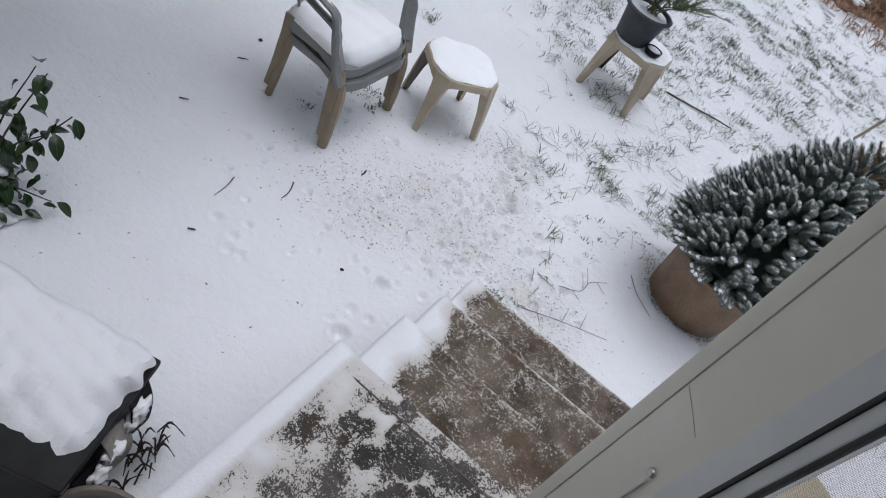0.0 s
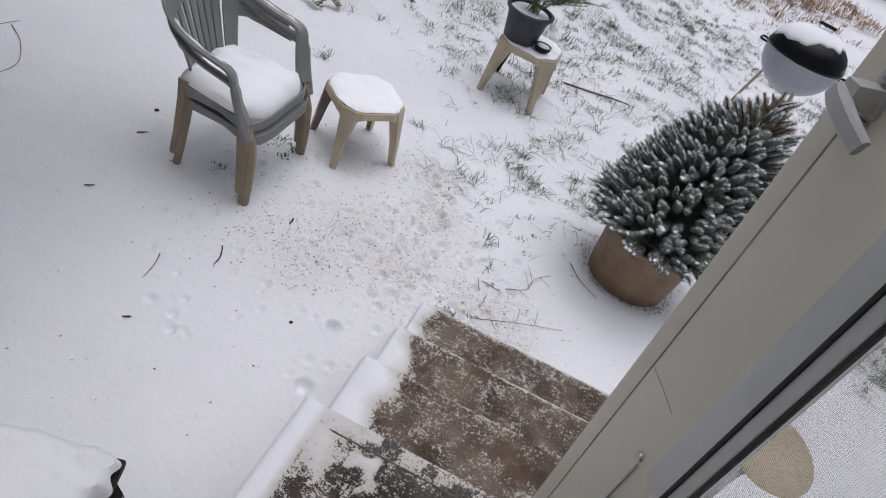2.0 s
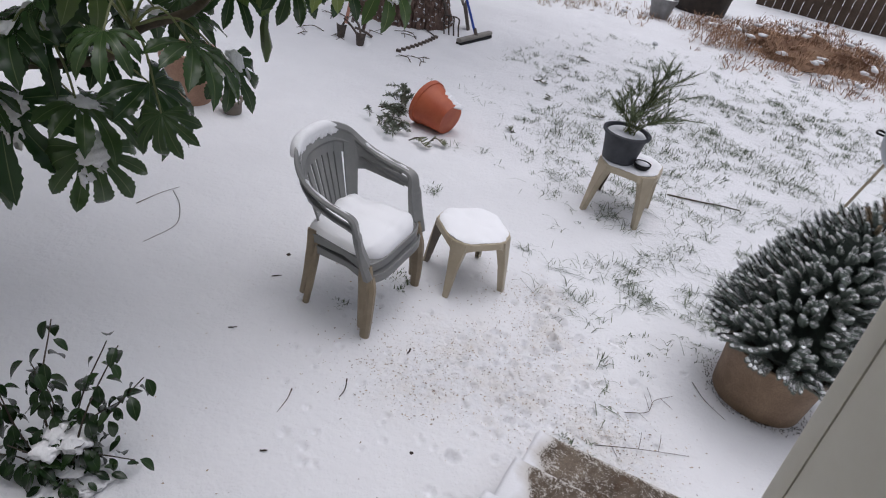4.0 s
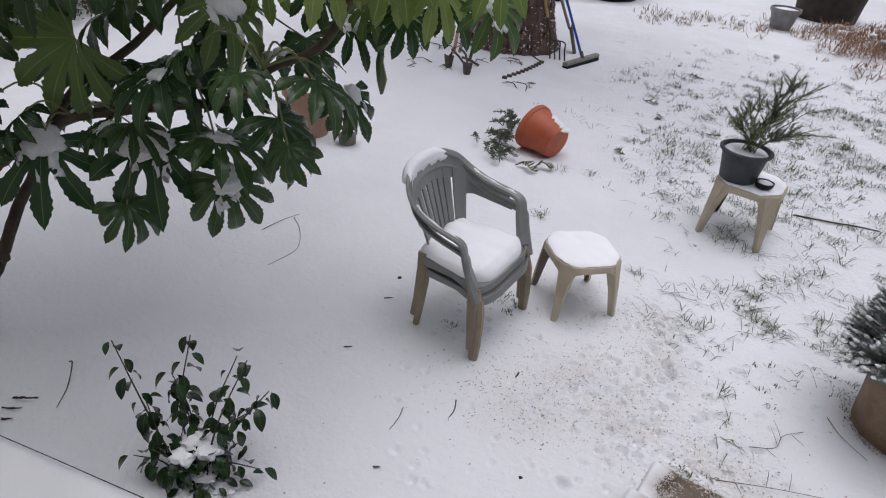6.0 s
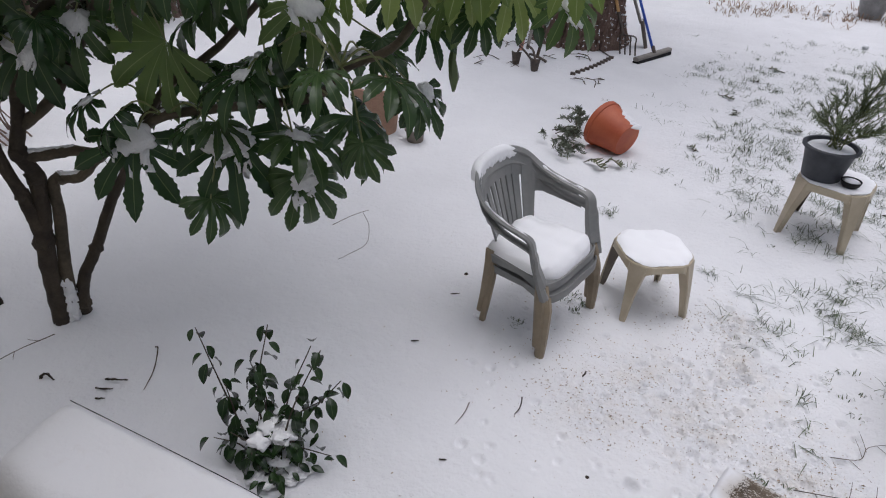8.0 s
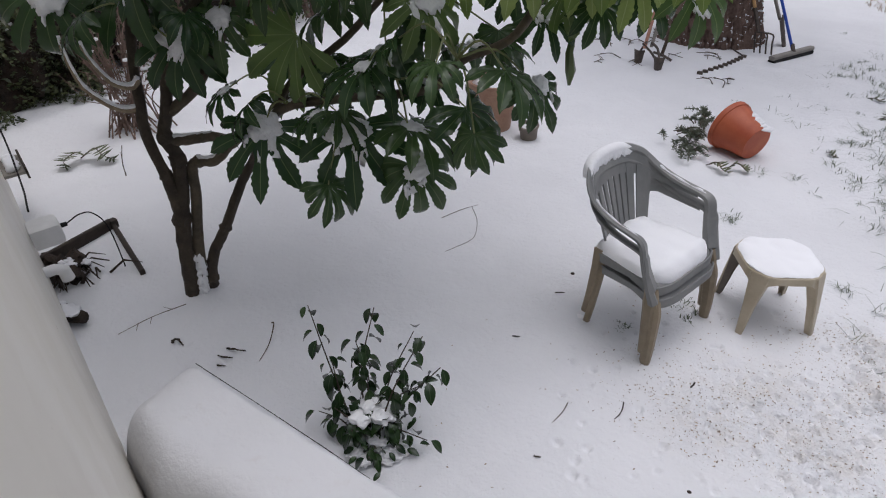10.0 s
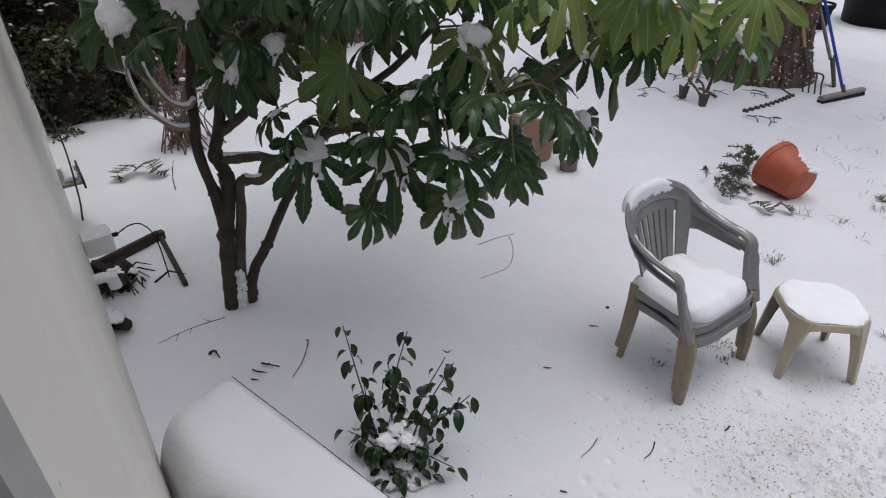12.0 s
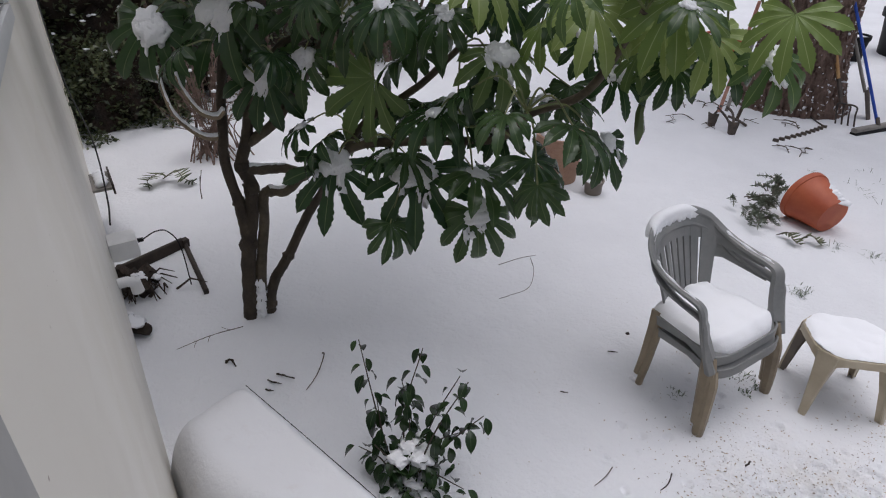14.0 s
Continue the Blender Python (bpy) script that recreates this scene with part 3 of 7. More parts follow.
def bank(edge, slant, right, lip=0.0):
    """Snow along both ends of a tread; slant turns the inner edge, lip lays some on the nosing."""
    def f(s, d):
        k = (d - d.min()) / (d.max() - d.min())
        l = (edge + slant * (k - 0.5) + 0.02 * np.sin(d * 31 + edge * 40) - s) / 0.17
        r = (s - right - 0.03 * np.sin(d * 13)) / 0.07
        front = lip * np.clip((k - 0.9) / 0.1, 0, 1)
        # Grit on the nosing; a bare dark strip behind paints the riser's contact shade.
        edge_grit_and_shade = 0.07 * (k > 0.955) - 0.5 * (k < 0.05) + 0.10 * np.clip(1 - (k - 0.05) / 0.2, 0, 1)
        c = np.maximum(np.maximum(l, r), front + 0.05 + edge_grit_and_shade)
        for i in range(7):
            x, y = -0.02 + 0.085 * i + 0.03 * math.sin(i * 5 + edge * 90), d.min() + 0.08 + 0.16 * abs(math.sin(i * 2.1 + edge * 50))
            c = c - 0.35 * np.exp(-((((s - x) / 0.022) ** 2 + ((d - y) / 0.034) ** 2)) ** 2)
        return c
    return f


def landing_cover(s, d):
    l = (-0.16 - s) / 0.06
    slush = 0.10 + 0.10 * rough_noise(s, d, 0.16, 77) + 0.05 * np.clip((0.0 - s) / 0.12, -1, 1)
    front = 0.20 * np.clip((d - 1.0) / 0.03, 0, 1) * np.clip((0.35 - s) / 0.3, 0.3, 1)
    c = np.maximum(np.maximum(l, slush), front)
    for x, y, r in PAWS:
        c = c - 0.6 * np.exp(-(((s - x) ** 2 + (d - y) ** 2) / r ** 2) ** 2)
    return c


PAWS = [(-0.07 + 0.045 * (k % 3) + 0.10 * (k // 6), 0.93 - 0.05 * (k % 2) + 0.028 * ((k * 7) % 5), 0.015 + 0.006 * (k % 3)) for k in range(18)]
for k, (nm, d0, d1, top) in enumerate(TREADS):
    part(nm, box(bmesh.new(), EDGE[k], S1, d0, d1, -0.6, top, 0.012), make_step("bare_concrete") if k == 0 else bpy.data.materials["bare_concrete"], steps, "brown wet concrete")
    field = (landing_cover, bank(-0.045, -0.02, 0.67), bank(-0.075, -0.06, 0.64, 0.1), bank(-0.10, -0.04, 0.69, 0.12))[k]
    v, f, cov = tread_surface(EDGE[k] - 0.012, S1 + 0.012, d0, d1 + 0.012, top, field, (0.035, 0.034, 0.03, 0.026)[k], 20 + 5 * k)
    o = from_lists("worn_surface", v, f, STEP if k else STEP_ICY, "ice grit over wet concrete, snow along its ends", "", "", steps)
    o.data.attributes.new("cover", "FLOAT", "POINT").data.foreach_set("value", cov.ravel().astype(np.float32))
    o.data.shade_smooth()
part("sill_plate", box(bmesh.new(), -0.15, 0.78, 1.012, 1.016, 0.680, 0.6855, 0.001), IRON, steps, "dark metal strip across the landing")


# ---- storm door ----
def build_storm_door():
    door = thing("storm_door", HOUSE @ pose(0.755, 0.0, FLOOR, 0, 0, 116.3), "beige aluminium storm door standing open, with insect screen", "storm door", "", "")
    W, Ht, T = 0.962, 2.02, 0.032
    free = bmesh.new()
    box(free, 0.805, W - 0.03, -T / 2, T / 2, 0.0, Ht, 0.0008)
    part("lock_stile", free, DOOR_PAINT, door)
    part("edge_strip", box(bmesh.new(), W - 0.0288, W, -T / 2 - 0.002, T / 2 + 0.0015, 0.0, Ht, 0.0012), DOOR_PAINT, door, "rounded beige edge strip")
    part("hinge_stile", box(bmesh.new(), 0.0, 0.115, -T / 2, T / 2, 0.0, Ht, 0.004), DOOR_PAINT, door)
    part("top_rail", box(bmesh.new(), 0.117, 0.803, -T / 2, T / 2, Ht - 0.12, Ht, 0.004), DOOR_PAINT, door)
    part("kick_panel", box(box(bmesh.new(), 0.117, 0.803, -T / 2 + 0.004, T / 2 - 0.004, 0.0, 0.655, 0.003), 0.19, 0.73, -T / 2 - 0.002, T / 2 + 0.002, 0.08, 0.58, 0.006), DOOR_PAINT, door, "solid beige lower panel")
    # Screen insert: grey track, black gasket and the mesh itself.
    z0, z1 = 0.72, Ht - 0.125
    for n, (a, mat, y0, y1) in {"insert_frame": ((0.765, 0.822), DOOR_GREY, 0.0, T / 2 + 0.007), "insert_frame_far": ((0.117, 0.165), DOOR_GREY, 0.0, T / 2 + 0.007)}.items():
        part("insert_frame", box(bmesh.new(), a[0], a[1], y0, y1, z0, z1, 0.003), mat, door, "grey screen frame")
    part("insert_rail", box(bmesh.new(), 0.167, 0.763, 0.0, T / 2 + 0.006, z0, z0 + 0.045, 0.003), DOOR_GREY, door, "grey screen frame")
    part("insert_rail", box(bmesh.new(), 0.167, 0.763, 0.0, T / 2 + 0.006, z1 - 0.045, z1, 0.003), DOOR_GREY, door, "grey screen frame")
    # Outer strip is the gasket; the inner one paints the shadow beside the mesh.
    for x in (0.783, 0.759):
        part("gasket", box(bmesh.new(), x - 0.0028, x + 0.0028, T / 2 + 0.004, T / 2 + 0.010, z0, z1, 0.002), RUBBER, door, "black strip for rubber gasket and mesh-edge shadow")
    m = Mat("insect_screen", 0.7)
    m.color((0.16, 0.16, 0.16))
    sep = m.node("ShaderNodeSeparateXYZ")
    m.link(m.co, sep.inputs[0])
    wires = None
    for ax in (0, 2):
        w = m.math("SINE", m.math("MULTIPLY", sep.outputs[ax], 2 * math.pi / 0.0026))
        w = m.math("GREATER_THAN", w, 0.95)
        wires = w if wires is None else m.math("MAXIMUM", wires, w)
    tr = m.node("ShaderNodeBsdfTransparent")
    mx = m.node("ShaderNodeMixShader")
    m.link(wires, mx.inputs[0])
    m.link(tr.outputs[0], mx.inputs[1])
    m.link(m.b.outputs[0], mx.inputs[2])
    m.link(mx.outputs[0], m.t.nodes["Material Output"].inputs["Surface"])
    part("screen_mesh", box(bmesh.new(), 0.166, 0.764, 0.004, 0.006, z0 + 0.045, z1 - 0.045), m.m, door, "fine grey insect mesh")
    bm = bmesh.new()
    for x, z in ((0.852, 0.712), (0.852, 1.75)):
        bmesh.ops.create_cone(bm, cap_ends=True, segments=12, radius1=0.007, radius2=0.006, depth=0.004, matrix=Matrix.Translation((x, T / 2 + 0.003, z)) @ pose(0, 0, 0, -90))
    part("screw", bm, CHROME, door, "steel screw head")
    # A long scratch in the paint.
    part("scratch", strap(bmesh.new(), [(0.93, T / 2 + 0.0004, 0.80), (0.895, T / 2 + 0.0004, 0.801), (0.86, T / 2 + 0.0004, 0.80)], [(0.0005, 0.0003)] * 3), PLASTIC_DARK, door, "thin dark scratch in the paint")
    part("seam_plate", box(bmesh.new(), 0.845, 0.848, T / 2, T / 2 + 0.004, 0.55, 0.70, 0.001), DOOR_GREY, door, "grey seam strip")
    handle = part("handle", box(box(bmesh.new(), 0.908, 0.929, T / 2, T / 2 + 0.008, 1.188, 1.230, 0.003), 0.909, 0.928, T / 2 + 0.007, T / 2 + 0.036, 1.193, 1.215, 0.004), HANDLE_GREY, door, "pale grey push-button lever handle")
    part("lever", strap(bmesh.new(), [(0.930, T / 2 + 0.036, 1.200), (0.918, T / 2 + 0.038, 1.196), (0.894, T / 2 + 0.037, 1.188), (0.870, T / 2 + 0.033, 1.180)], [(0.018, 0.010), (0.020, 0.012), (0.019, 0.011), (0.017, 0.009)], up=(0, 1, 0)), HANDLE_GREY, handle)
    part("latch", box(box(bmesh.new(), 0.912, 0.926, T / 2, T / 2 + 0.018, 1.178, 1.184, 0.002), 0.912, 0.926, T / 2, T / 2 + 0.014, 1.168, 1.174, 0.002), CHROME, handle, "dull steel latch")
    part("lock_screw", bmesh.ops.create_icosphere(bmb := bmesh.new(), subdivisions=2, radius=0.005, matrix=Matrix.Translation((0.918, T / 2 + 0.008, 1.221))) and bmb, CHROME, handle)


build_storm_door()


# ---- garden chairs ----
def chair_back(w, z):
    """A point of the backrest: w across, -1..1; z above the floor."""
    k = (z - 0.40) / 0.43
    return Vector((-0.205 - 0.145 * k + 0.045 * w ** 4 + 0.02 * w * w, w * (0.19 + 0.06 * k), z))


def chair_crest(w):
    return 0.826 - 0.030 * w * w - 0.035 * w ** 4


def build_chair():
    """Moulded plastic armchair, facing local +x: one shell whose back sweeps round into the arms."""
    c = thing("garden_chair", pose(0, 0, 0), "weathered grey-tan moulded plastic armchair stacked on another", "chair", "stacked garden chairs")
    SEAT = 0.385

    def seat(u, v):
        r = abs(2 * v - 1)
        x = -0.205 + (0.43 - 0.055 * r ** 5) * u
        y = (2 * v - 1) * (0.195 + 0.072 * u)
        dip = -0.022 * (1 - r ** 2) * (1 - (2 * u - 1) ** 4) - 0.05 * max(0, u - 0.86) ** 2 / 0.02 - 0.012 * r ** 6
        return (x, y, SEAT + 0.012 * u + dip)

    part("seat", sheet(bmesh.new(), seat, 18, 18, 0.012), PLASTIC_GREY, c)
    ys = np.linspace(-0.262, 0.262, 15)
    part("front_apron", strap(bmesh.new(), [(0.226 - 0.052 * abs(y / 0.262) ** 5, y, SEAT - 0.034 + 0.012 * (1 - (y / 0.262) ** 2)) for y in ys], [(0.010, 0.050)] * 15), PLASTIC_GREY, c)

    def slot_top(w):
        return 0.764 - 0.06 * w * w

    part("top_rail", sheet(bmesh.new(), lambda u, v: chair_back(-0.99 + 1.98 * u, slot_top(-0.99 + 1.98 * u) * (1 - v) + (chair_crest(-0.99 + 1.98 * u) - 0.002) * v), 28, 5, 0.012), PLASTIC_GREY, c)
    # One rolled rim runs up the front posts, along the arms and over the back.
    half = [(-0.262, 0.247, 0.748), (-0.215, 0.271, 0.706), (-0.14, 0.287, 0.668), (-0.05, 0.296, 0.644), (0.03, 0.299, 0.631), (0.080, 0.298, 0.619), (0.104, 0.296, 0.590), (0.117, 0.291, 0.53), (0.138, 0.283, 0.46), (0.170, 0.268, 0.37)]
    size = [(0.044, 0.021), (0.046, 0.021), (0.049, 0.022), (0.051, 0.022), (0.053, 0.023), (0.060, 0.025), (0.072, 0.027), (0.080, 0.029), (0.088, 0.034), (0.096, 0.046)]
    over = [tuple(chair_back(w, chair_crest(w))) for w in (-0.88, -0.6, -0.3, 0.0, 0.3, 0.6, 0.88)]
    line = smooth_path([(x, -y, z) for x, y, z in reversed(half)] + over + half, 6)
    both = size[::-1] + [(0.042, 0.020)] * 7 + size
    n = len(line)
    part("rim", strap(bmesh.new(), line, list(zip(lerps([w for w, _ in both], n), lerps([h for _, h in both], n))), rnd=0.42), PLASTIC_GREY, c, "rolled grey rim of arms and back")
    for sd in (1, -1):
        edge = smooth_path([over[-1]] + half[:5], 5)
        web = [Vector((p.x, p.y * sd, p.z)) for p in edge]
        deep = lerps([0.17, 0.115, 0.07, 0.045, 0.032, 0.026], len(web))
        def hanging(u, v, web=web, deep=deep, sd=sd):
            k = min(len(web) - 1, round(u * (len(web) - 1)))
            return web[k] + Vector((0.25 * deep[k] * v, -0.02 * v * sd, -deep[k] * v))
        part("arm_web", sheet(bmesh.new(), hanging, len(web) - 1, 3, 0.009), PLASTIC_GREY, c)
    part("lower_rail", sheet(bmesh.new(), lambda u, v: chair_back((-0.98 + 1.96 * u) * 0.88, 0.365 + 0.065 * v), 14, 2, 0.012), PLASTIC_GREY, c)
    cuts = [(-1.0, 0.0), (-0.70, 0.065), (-0.43, 0.048), (-0.215, 0.048), (0.0, 0.048), (0.215, 0.048), (0.43, 0.048), (0.70, 0.065), (1.0, 0.0)]
    for (w0, g0), (w1, g1) in zip(cuts, cuts[1:]):
        def slat(u, v, a=w0 + g0, b=w1 - g1):
            w = a + (b - a) * u
            return chair_back(w * (0.86 + 0.14 * v), 0.42 + (slot_top(w) + 0.004 - 0.42) * v)
        part("slat", sheet(bmesh.new(), slat, 3, 8, 0.011), PLASTIC_GREY, c)
    for s in (1, -1):
        leg = [(0.166, 0.258 * s, 0.362), (0.180, 0.266 * s, 0.29), (0.195, 0.279 * s, 0.12), (0.199, 0.283 * s, 0.0)]
        part("front_leg", strap(bmesh.new(), smooth_path(leg, 4), list(zip(lerps([0.052, 0.058, 0.050, 0.042], 13), lerps([0.062, 0.076, 0.062, 0.050], 13))), up=(1, 0, 0), rnd=0.3), PLASTIC_TAN, c, "tan front leg")
        rear = [(-0.190, 0.198 * s, 0.395), (-0.185, 0.212 * s, 0.3), (-0.192, 0.230 * s, 0.12), (-0.205, 0.238 * s, 0.0)]
        part("rear_leg", strap(bmesh.new(), rear, [(0.03, 0.055), (0.032, 0.048), (0.03, 0.038), (0.028, 0.033)], up=(1, 0, 0)), PLASTIC_TAN, c, "tan rear leg")
        part("side_apron", strap(bmesh.new(), [(-0.19, 0.21 * s, SEAT - 0.03), (0.03, 0.242 * s, SEAT - 0.015), (0.17, 0.264 * s, SEAT - 0.03)], [(0.009, 0.05), (0.009, 0.034), (0.009, 0.06)]), PLASTIC_GREY, c)
    return c


CHAIR_AT = pose(-0.588, 2.753, 0.0, 0, 0, -16.0)
chair = build_chair()
chair.matrix_basis = CHAIR_AT
tagged(chair, "tan plastic armchair underneath, mostly hidden in the stack")
upper = copy_thing(chair, CHAIR_AT @ pose(-0.022, 0, 0.066, 0.6))
tagged(upper, "weathered grey plastic armchair on top, seat heaped with snow")


def snow_pad(fn, nu, nv, seed, thick, soft=0.12):
    """A cushion of snow over the surface fn(u, v)."""
    def f(u, v):
        p = Vector(fn(u, v))
        e = min(u, 1 - u, v, 1 - v)
        t = thick * min(1.0, e / soft) ** 0.45
        t += 0.008 * float(rough_noise(np.array(p.x), np.array(p.y), 0.16, seed)) * (e > 0.01)
        return p + Vector((0, 0, t if e > 0 else -0.003))
    bm = sheet(bmesh.new(), f, nu, nv)
    bmesh.ops.recalc_face_normals(bm, faces=bm.faces)
    return bm


def seat_top(u, v):
    r = abs(2 * v - 1)
    x = -0.215 + (0.430 - 0.06 * r ** 5) * u
    y = (2 * v - 1) * (0.200 + 0.066 * u - 0.03 * max(0, u - 0.75) ** 2 / 0.06)
    return (x, y, 0.386 + 0.01 * u - 0.02 * max(0, u - 0.9) / 0.1 + 0.034 * (1 - r ** 3) * max(0, 1 - u / 0.30) * (0.8 + 0.2 * math.sin(v * 23)))


def build_chair_snow():
    alone("seat_snow", snow_pad(seat_top, 40, 40, 31, 0.062, 0.14), SNOW_CLEAN, upper.matrix_basis, "thick cushion of snow lying on the chair seat", "snow", "", "stuff")
    # Snow hugging the top rail, over its crest and part of its front.
    def over_rail(u, v):
        w = -0.95 + 1.72 * u
        thin = min(1.0, u / 0.10, (1 - u) / 0.2) ** 0.6
        q = chair_back(w, chair_crest(w))
        rag = thin * (0.050 + 0.007 * math.sin(u * 31) + 0.005 * math.sin(u * 71 + 1) + 0.003 * math.sin(u * 157))
        prof = [(0.28 * rag + 0.006, -rag), (0.28 * rag * 0.7 + 0.014, -rag * 0.8), (0.004 + 0.016 * thin, -0.012 * thin), (0.016 * thin, 0.012 * thin), (0.0, 0.024 * thin), (-0.026, 0.022 * thin), (-0.042, 0.008 * thin), (-0.044, -0.012 * thin)]
        i = v * (len(prof) - 1)
        a, b = prof[int(i)], prof[min(len(prof) - 1, int(i) + 1)]
        f = i - int(i)
        return (q.x + a[0] + (b[0] - a[0]) * f, q.y, q.z + a[1] + (b[1] - a[1]) * f)

    bm = sheet(bmesh.new(), over_rail, 90, 12)
    bmesh.ops.recalc_face_normals(bm, faces=bm.faces)
    alone("back_snow", bm, SNOW_CLEAN, upper.matrix_basis, "smooth snow stuck over the top of the chair back", "snow", "", "stuff")
    bm = bmesh.new()
    rg = random.Random(4)
    for s in (1, -1):
        arm = smooth_path([(-0.20, 0.270 * s, 0.712), (-0.165, 0.280 * s, 0.690), (-0.06, 0.294 * s, 0.655), (0.03, 0.298 * s, 0.642), (0.07, 0.298 * s, 0.634)], 5)
        tube(bm, arm, [0.002] + [0.006 + 0.003 * math.sin(i) for i in range(len(arm) - 2)] + [0.002], 6, wobble=0.2, rng=rg)
    for x, y in ((0.225, -0.285), (0.215, 0.287), (-0.225, -0.238)):
        lump(bm, (x, y, -0.06), 0.022, 0.02, 0.016, rg, rough=0.4)
    alone("chair_snow", bm, SNOW_CLEAN, upper.matrix_basis, "snow along the chair arms and feet", "snow", "", "stuff")


build_chair_snow()


# ---- side tables ----
def build_side_table(snowy=True):
    """Square moulded plastic side table with notched corners."""
    t = thing("side_table", pose(0, 0, 0), "cream plastic garden side table with splayed legs", "side table", "plastic side tables")
    H, R = 0.365, 0.192

    def outline(a, grow=0.0):
        """A square with bulging sides and its corners cut off, each cut set back by a small step."""
        c, q = abs(math.cos(a)), abs(math.sin(a))
        n = min(c, q) / max(c, q)
        side = R * (1.0 + 0.045 * (1 - n * n)) / max(c, q)
        cut = 0.221 * math.sqrt(2) / (c + q)
        r = min(side, cut) - 0.010 * math.exp(-((side - cut) / 0.010) ** 2)
        return (r + grow) * math.cos(a), (r + grow) * math.sin(a)

    def hem(a):
        """How far the skirt hangs below the top: deeper towards the legs."""
        c, q = abs(math.cos(a)), abs(math.sin(a))
        k = min(1.0, max(0.0, (min(c, q) / max(c, q) - 0.35) / 0.4))
        return 0.036 + 0.045 * k * k

    rings = []
    N = 160
    for grow, z, low in ((-0.10, 0.002, 0), (-0.012, 0.002, 0), (-0.004, 0.0, 0), (-0.0005, -0.006, 0), (0.003, 0.0, 1), (-0.003, 0.0, 1), (-0.008, -0.012, 0), (-0.1, -0.010, 0)):
        rings.append([Vector((*outline(2 * math.pi * k / N, grow), H + z - low * hem(2 * math.pi * k / N))) for k in range(N)])
    part("tabletop", ring_mesh(bmesh.new(), rings), PLASTIC_CREAM, t)
    for k in range(4):
        a = radians(45 + 90 * k)
        c, s = math.cos(a), math.sin(a)
        d = Vector((c, s, 0))
        leg = [d * 0.216 + Vector((0, 0, H - 0.006)), d * 0.226 + Vector((0, 0, H - 0.07)), d * 0.244 + Vector((0, 0, H * 0.5)), d * 0.266]
        part("leg", strap(bmesh.new(), leg, [(0.100, 0.010), (0.086, 0.012), (0.060, 0.014), (0.036, 0.016)], up=d, rnd=0.4), PLASTIC_CREAM, t)
        inner = [d * 0.195 + Vector((0, 0, H - 0.04)), d * 0.225 + Vector((0, 0, H * 0.5)), d * 0.25]
        for sgn in (1, -1):
            side = Vector((-s, c, 0)) * sgn
            part("leg_flange", strap(bmesh.new(), [p + side * w for p, w in zip(inner, (0.046, 0.024, 0.011))], [(0.006, 0.05), (0.006, 0.04), (0.005, 0.026)], up=d, rnd=0.2), PLASTIC_DARK if k == 1 else PLASTIC_CREAM, t)

    return t, outline, H


table, table_outline, TABLE_H = build_side_table()
table.matrix_basis = pose(-0.055, 3.175, 0.0, 0, 0, 30.0)
pot_table = copy_thing(table, upright(0.985, 4.555, 0.0, -18.5, 1.14))
tagged(table, "cream plastic side table with its top under snow")
tagged(pot_table, "cream plastic side table carrying a potted plant")


def table_snow(m, thick, seed, hole=None):
    N, rings = 120, []
    for k, (f, h) in enumerate(((0.0, 1), (0.25, 1), (0.5, 1), (0.7, 1), (0.86, 0.95), (0.95, 0.75), (1.0, 0.3), (1.0, 0.0))):
        ring = []
        for i in range(N):
            x, y = table_outline(2 * math.pi * i / N, -0.015 + 0.0018 * math.sin(i * 1.7 + seed) + (0.004 if f == 1.0 and h else 0))
            x, y = x * max(f, 0.01), y * max(f, 0.01)
            n = 0.005 * float(rough_noise(np.array(x), np.array(y), 0.13, seed))
            ring.append(Vector((x, y, TABLE_H + 0.003 + thick * h + (n if h else 0))))
        rings.append(ring)
    alone("table_snow", ring_mesh(bmesh.new(), list(reversed(rings))), SNOW_CLEAN, m, "even cap of snow on a garden side table", "snow", "", "stuff")


table_snow(table.matrix_basis, 0.016, 41)
table_snow(pot_table.matrix_basis, 0.009, 42)


# ---- pots ----
def pot_profile(r0, r1, h, rim, wall=0.008, rim_h=0.03):
    return [(0.002, 0.0), (r0, 0.0), (r0 + 0.004, 0.006), (r0 + (r1 - r0) * 0.5, h * 0.5), (r1 - 0.003, h - rim_h), (r1 + rim, h - rim_h + 0.003), (r1 + rim + 0.002, h - 0.004), (r1 + rim - 0.003, h), (r1 - wall * 0.5, h), (r1 - wall, h - 0.012), (r1 - wall - 0.004, h - 0.05), (0.002, h - 0.05)]


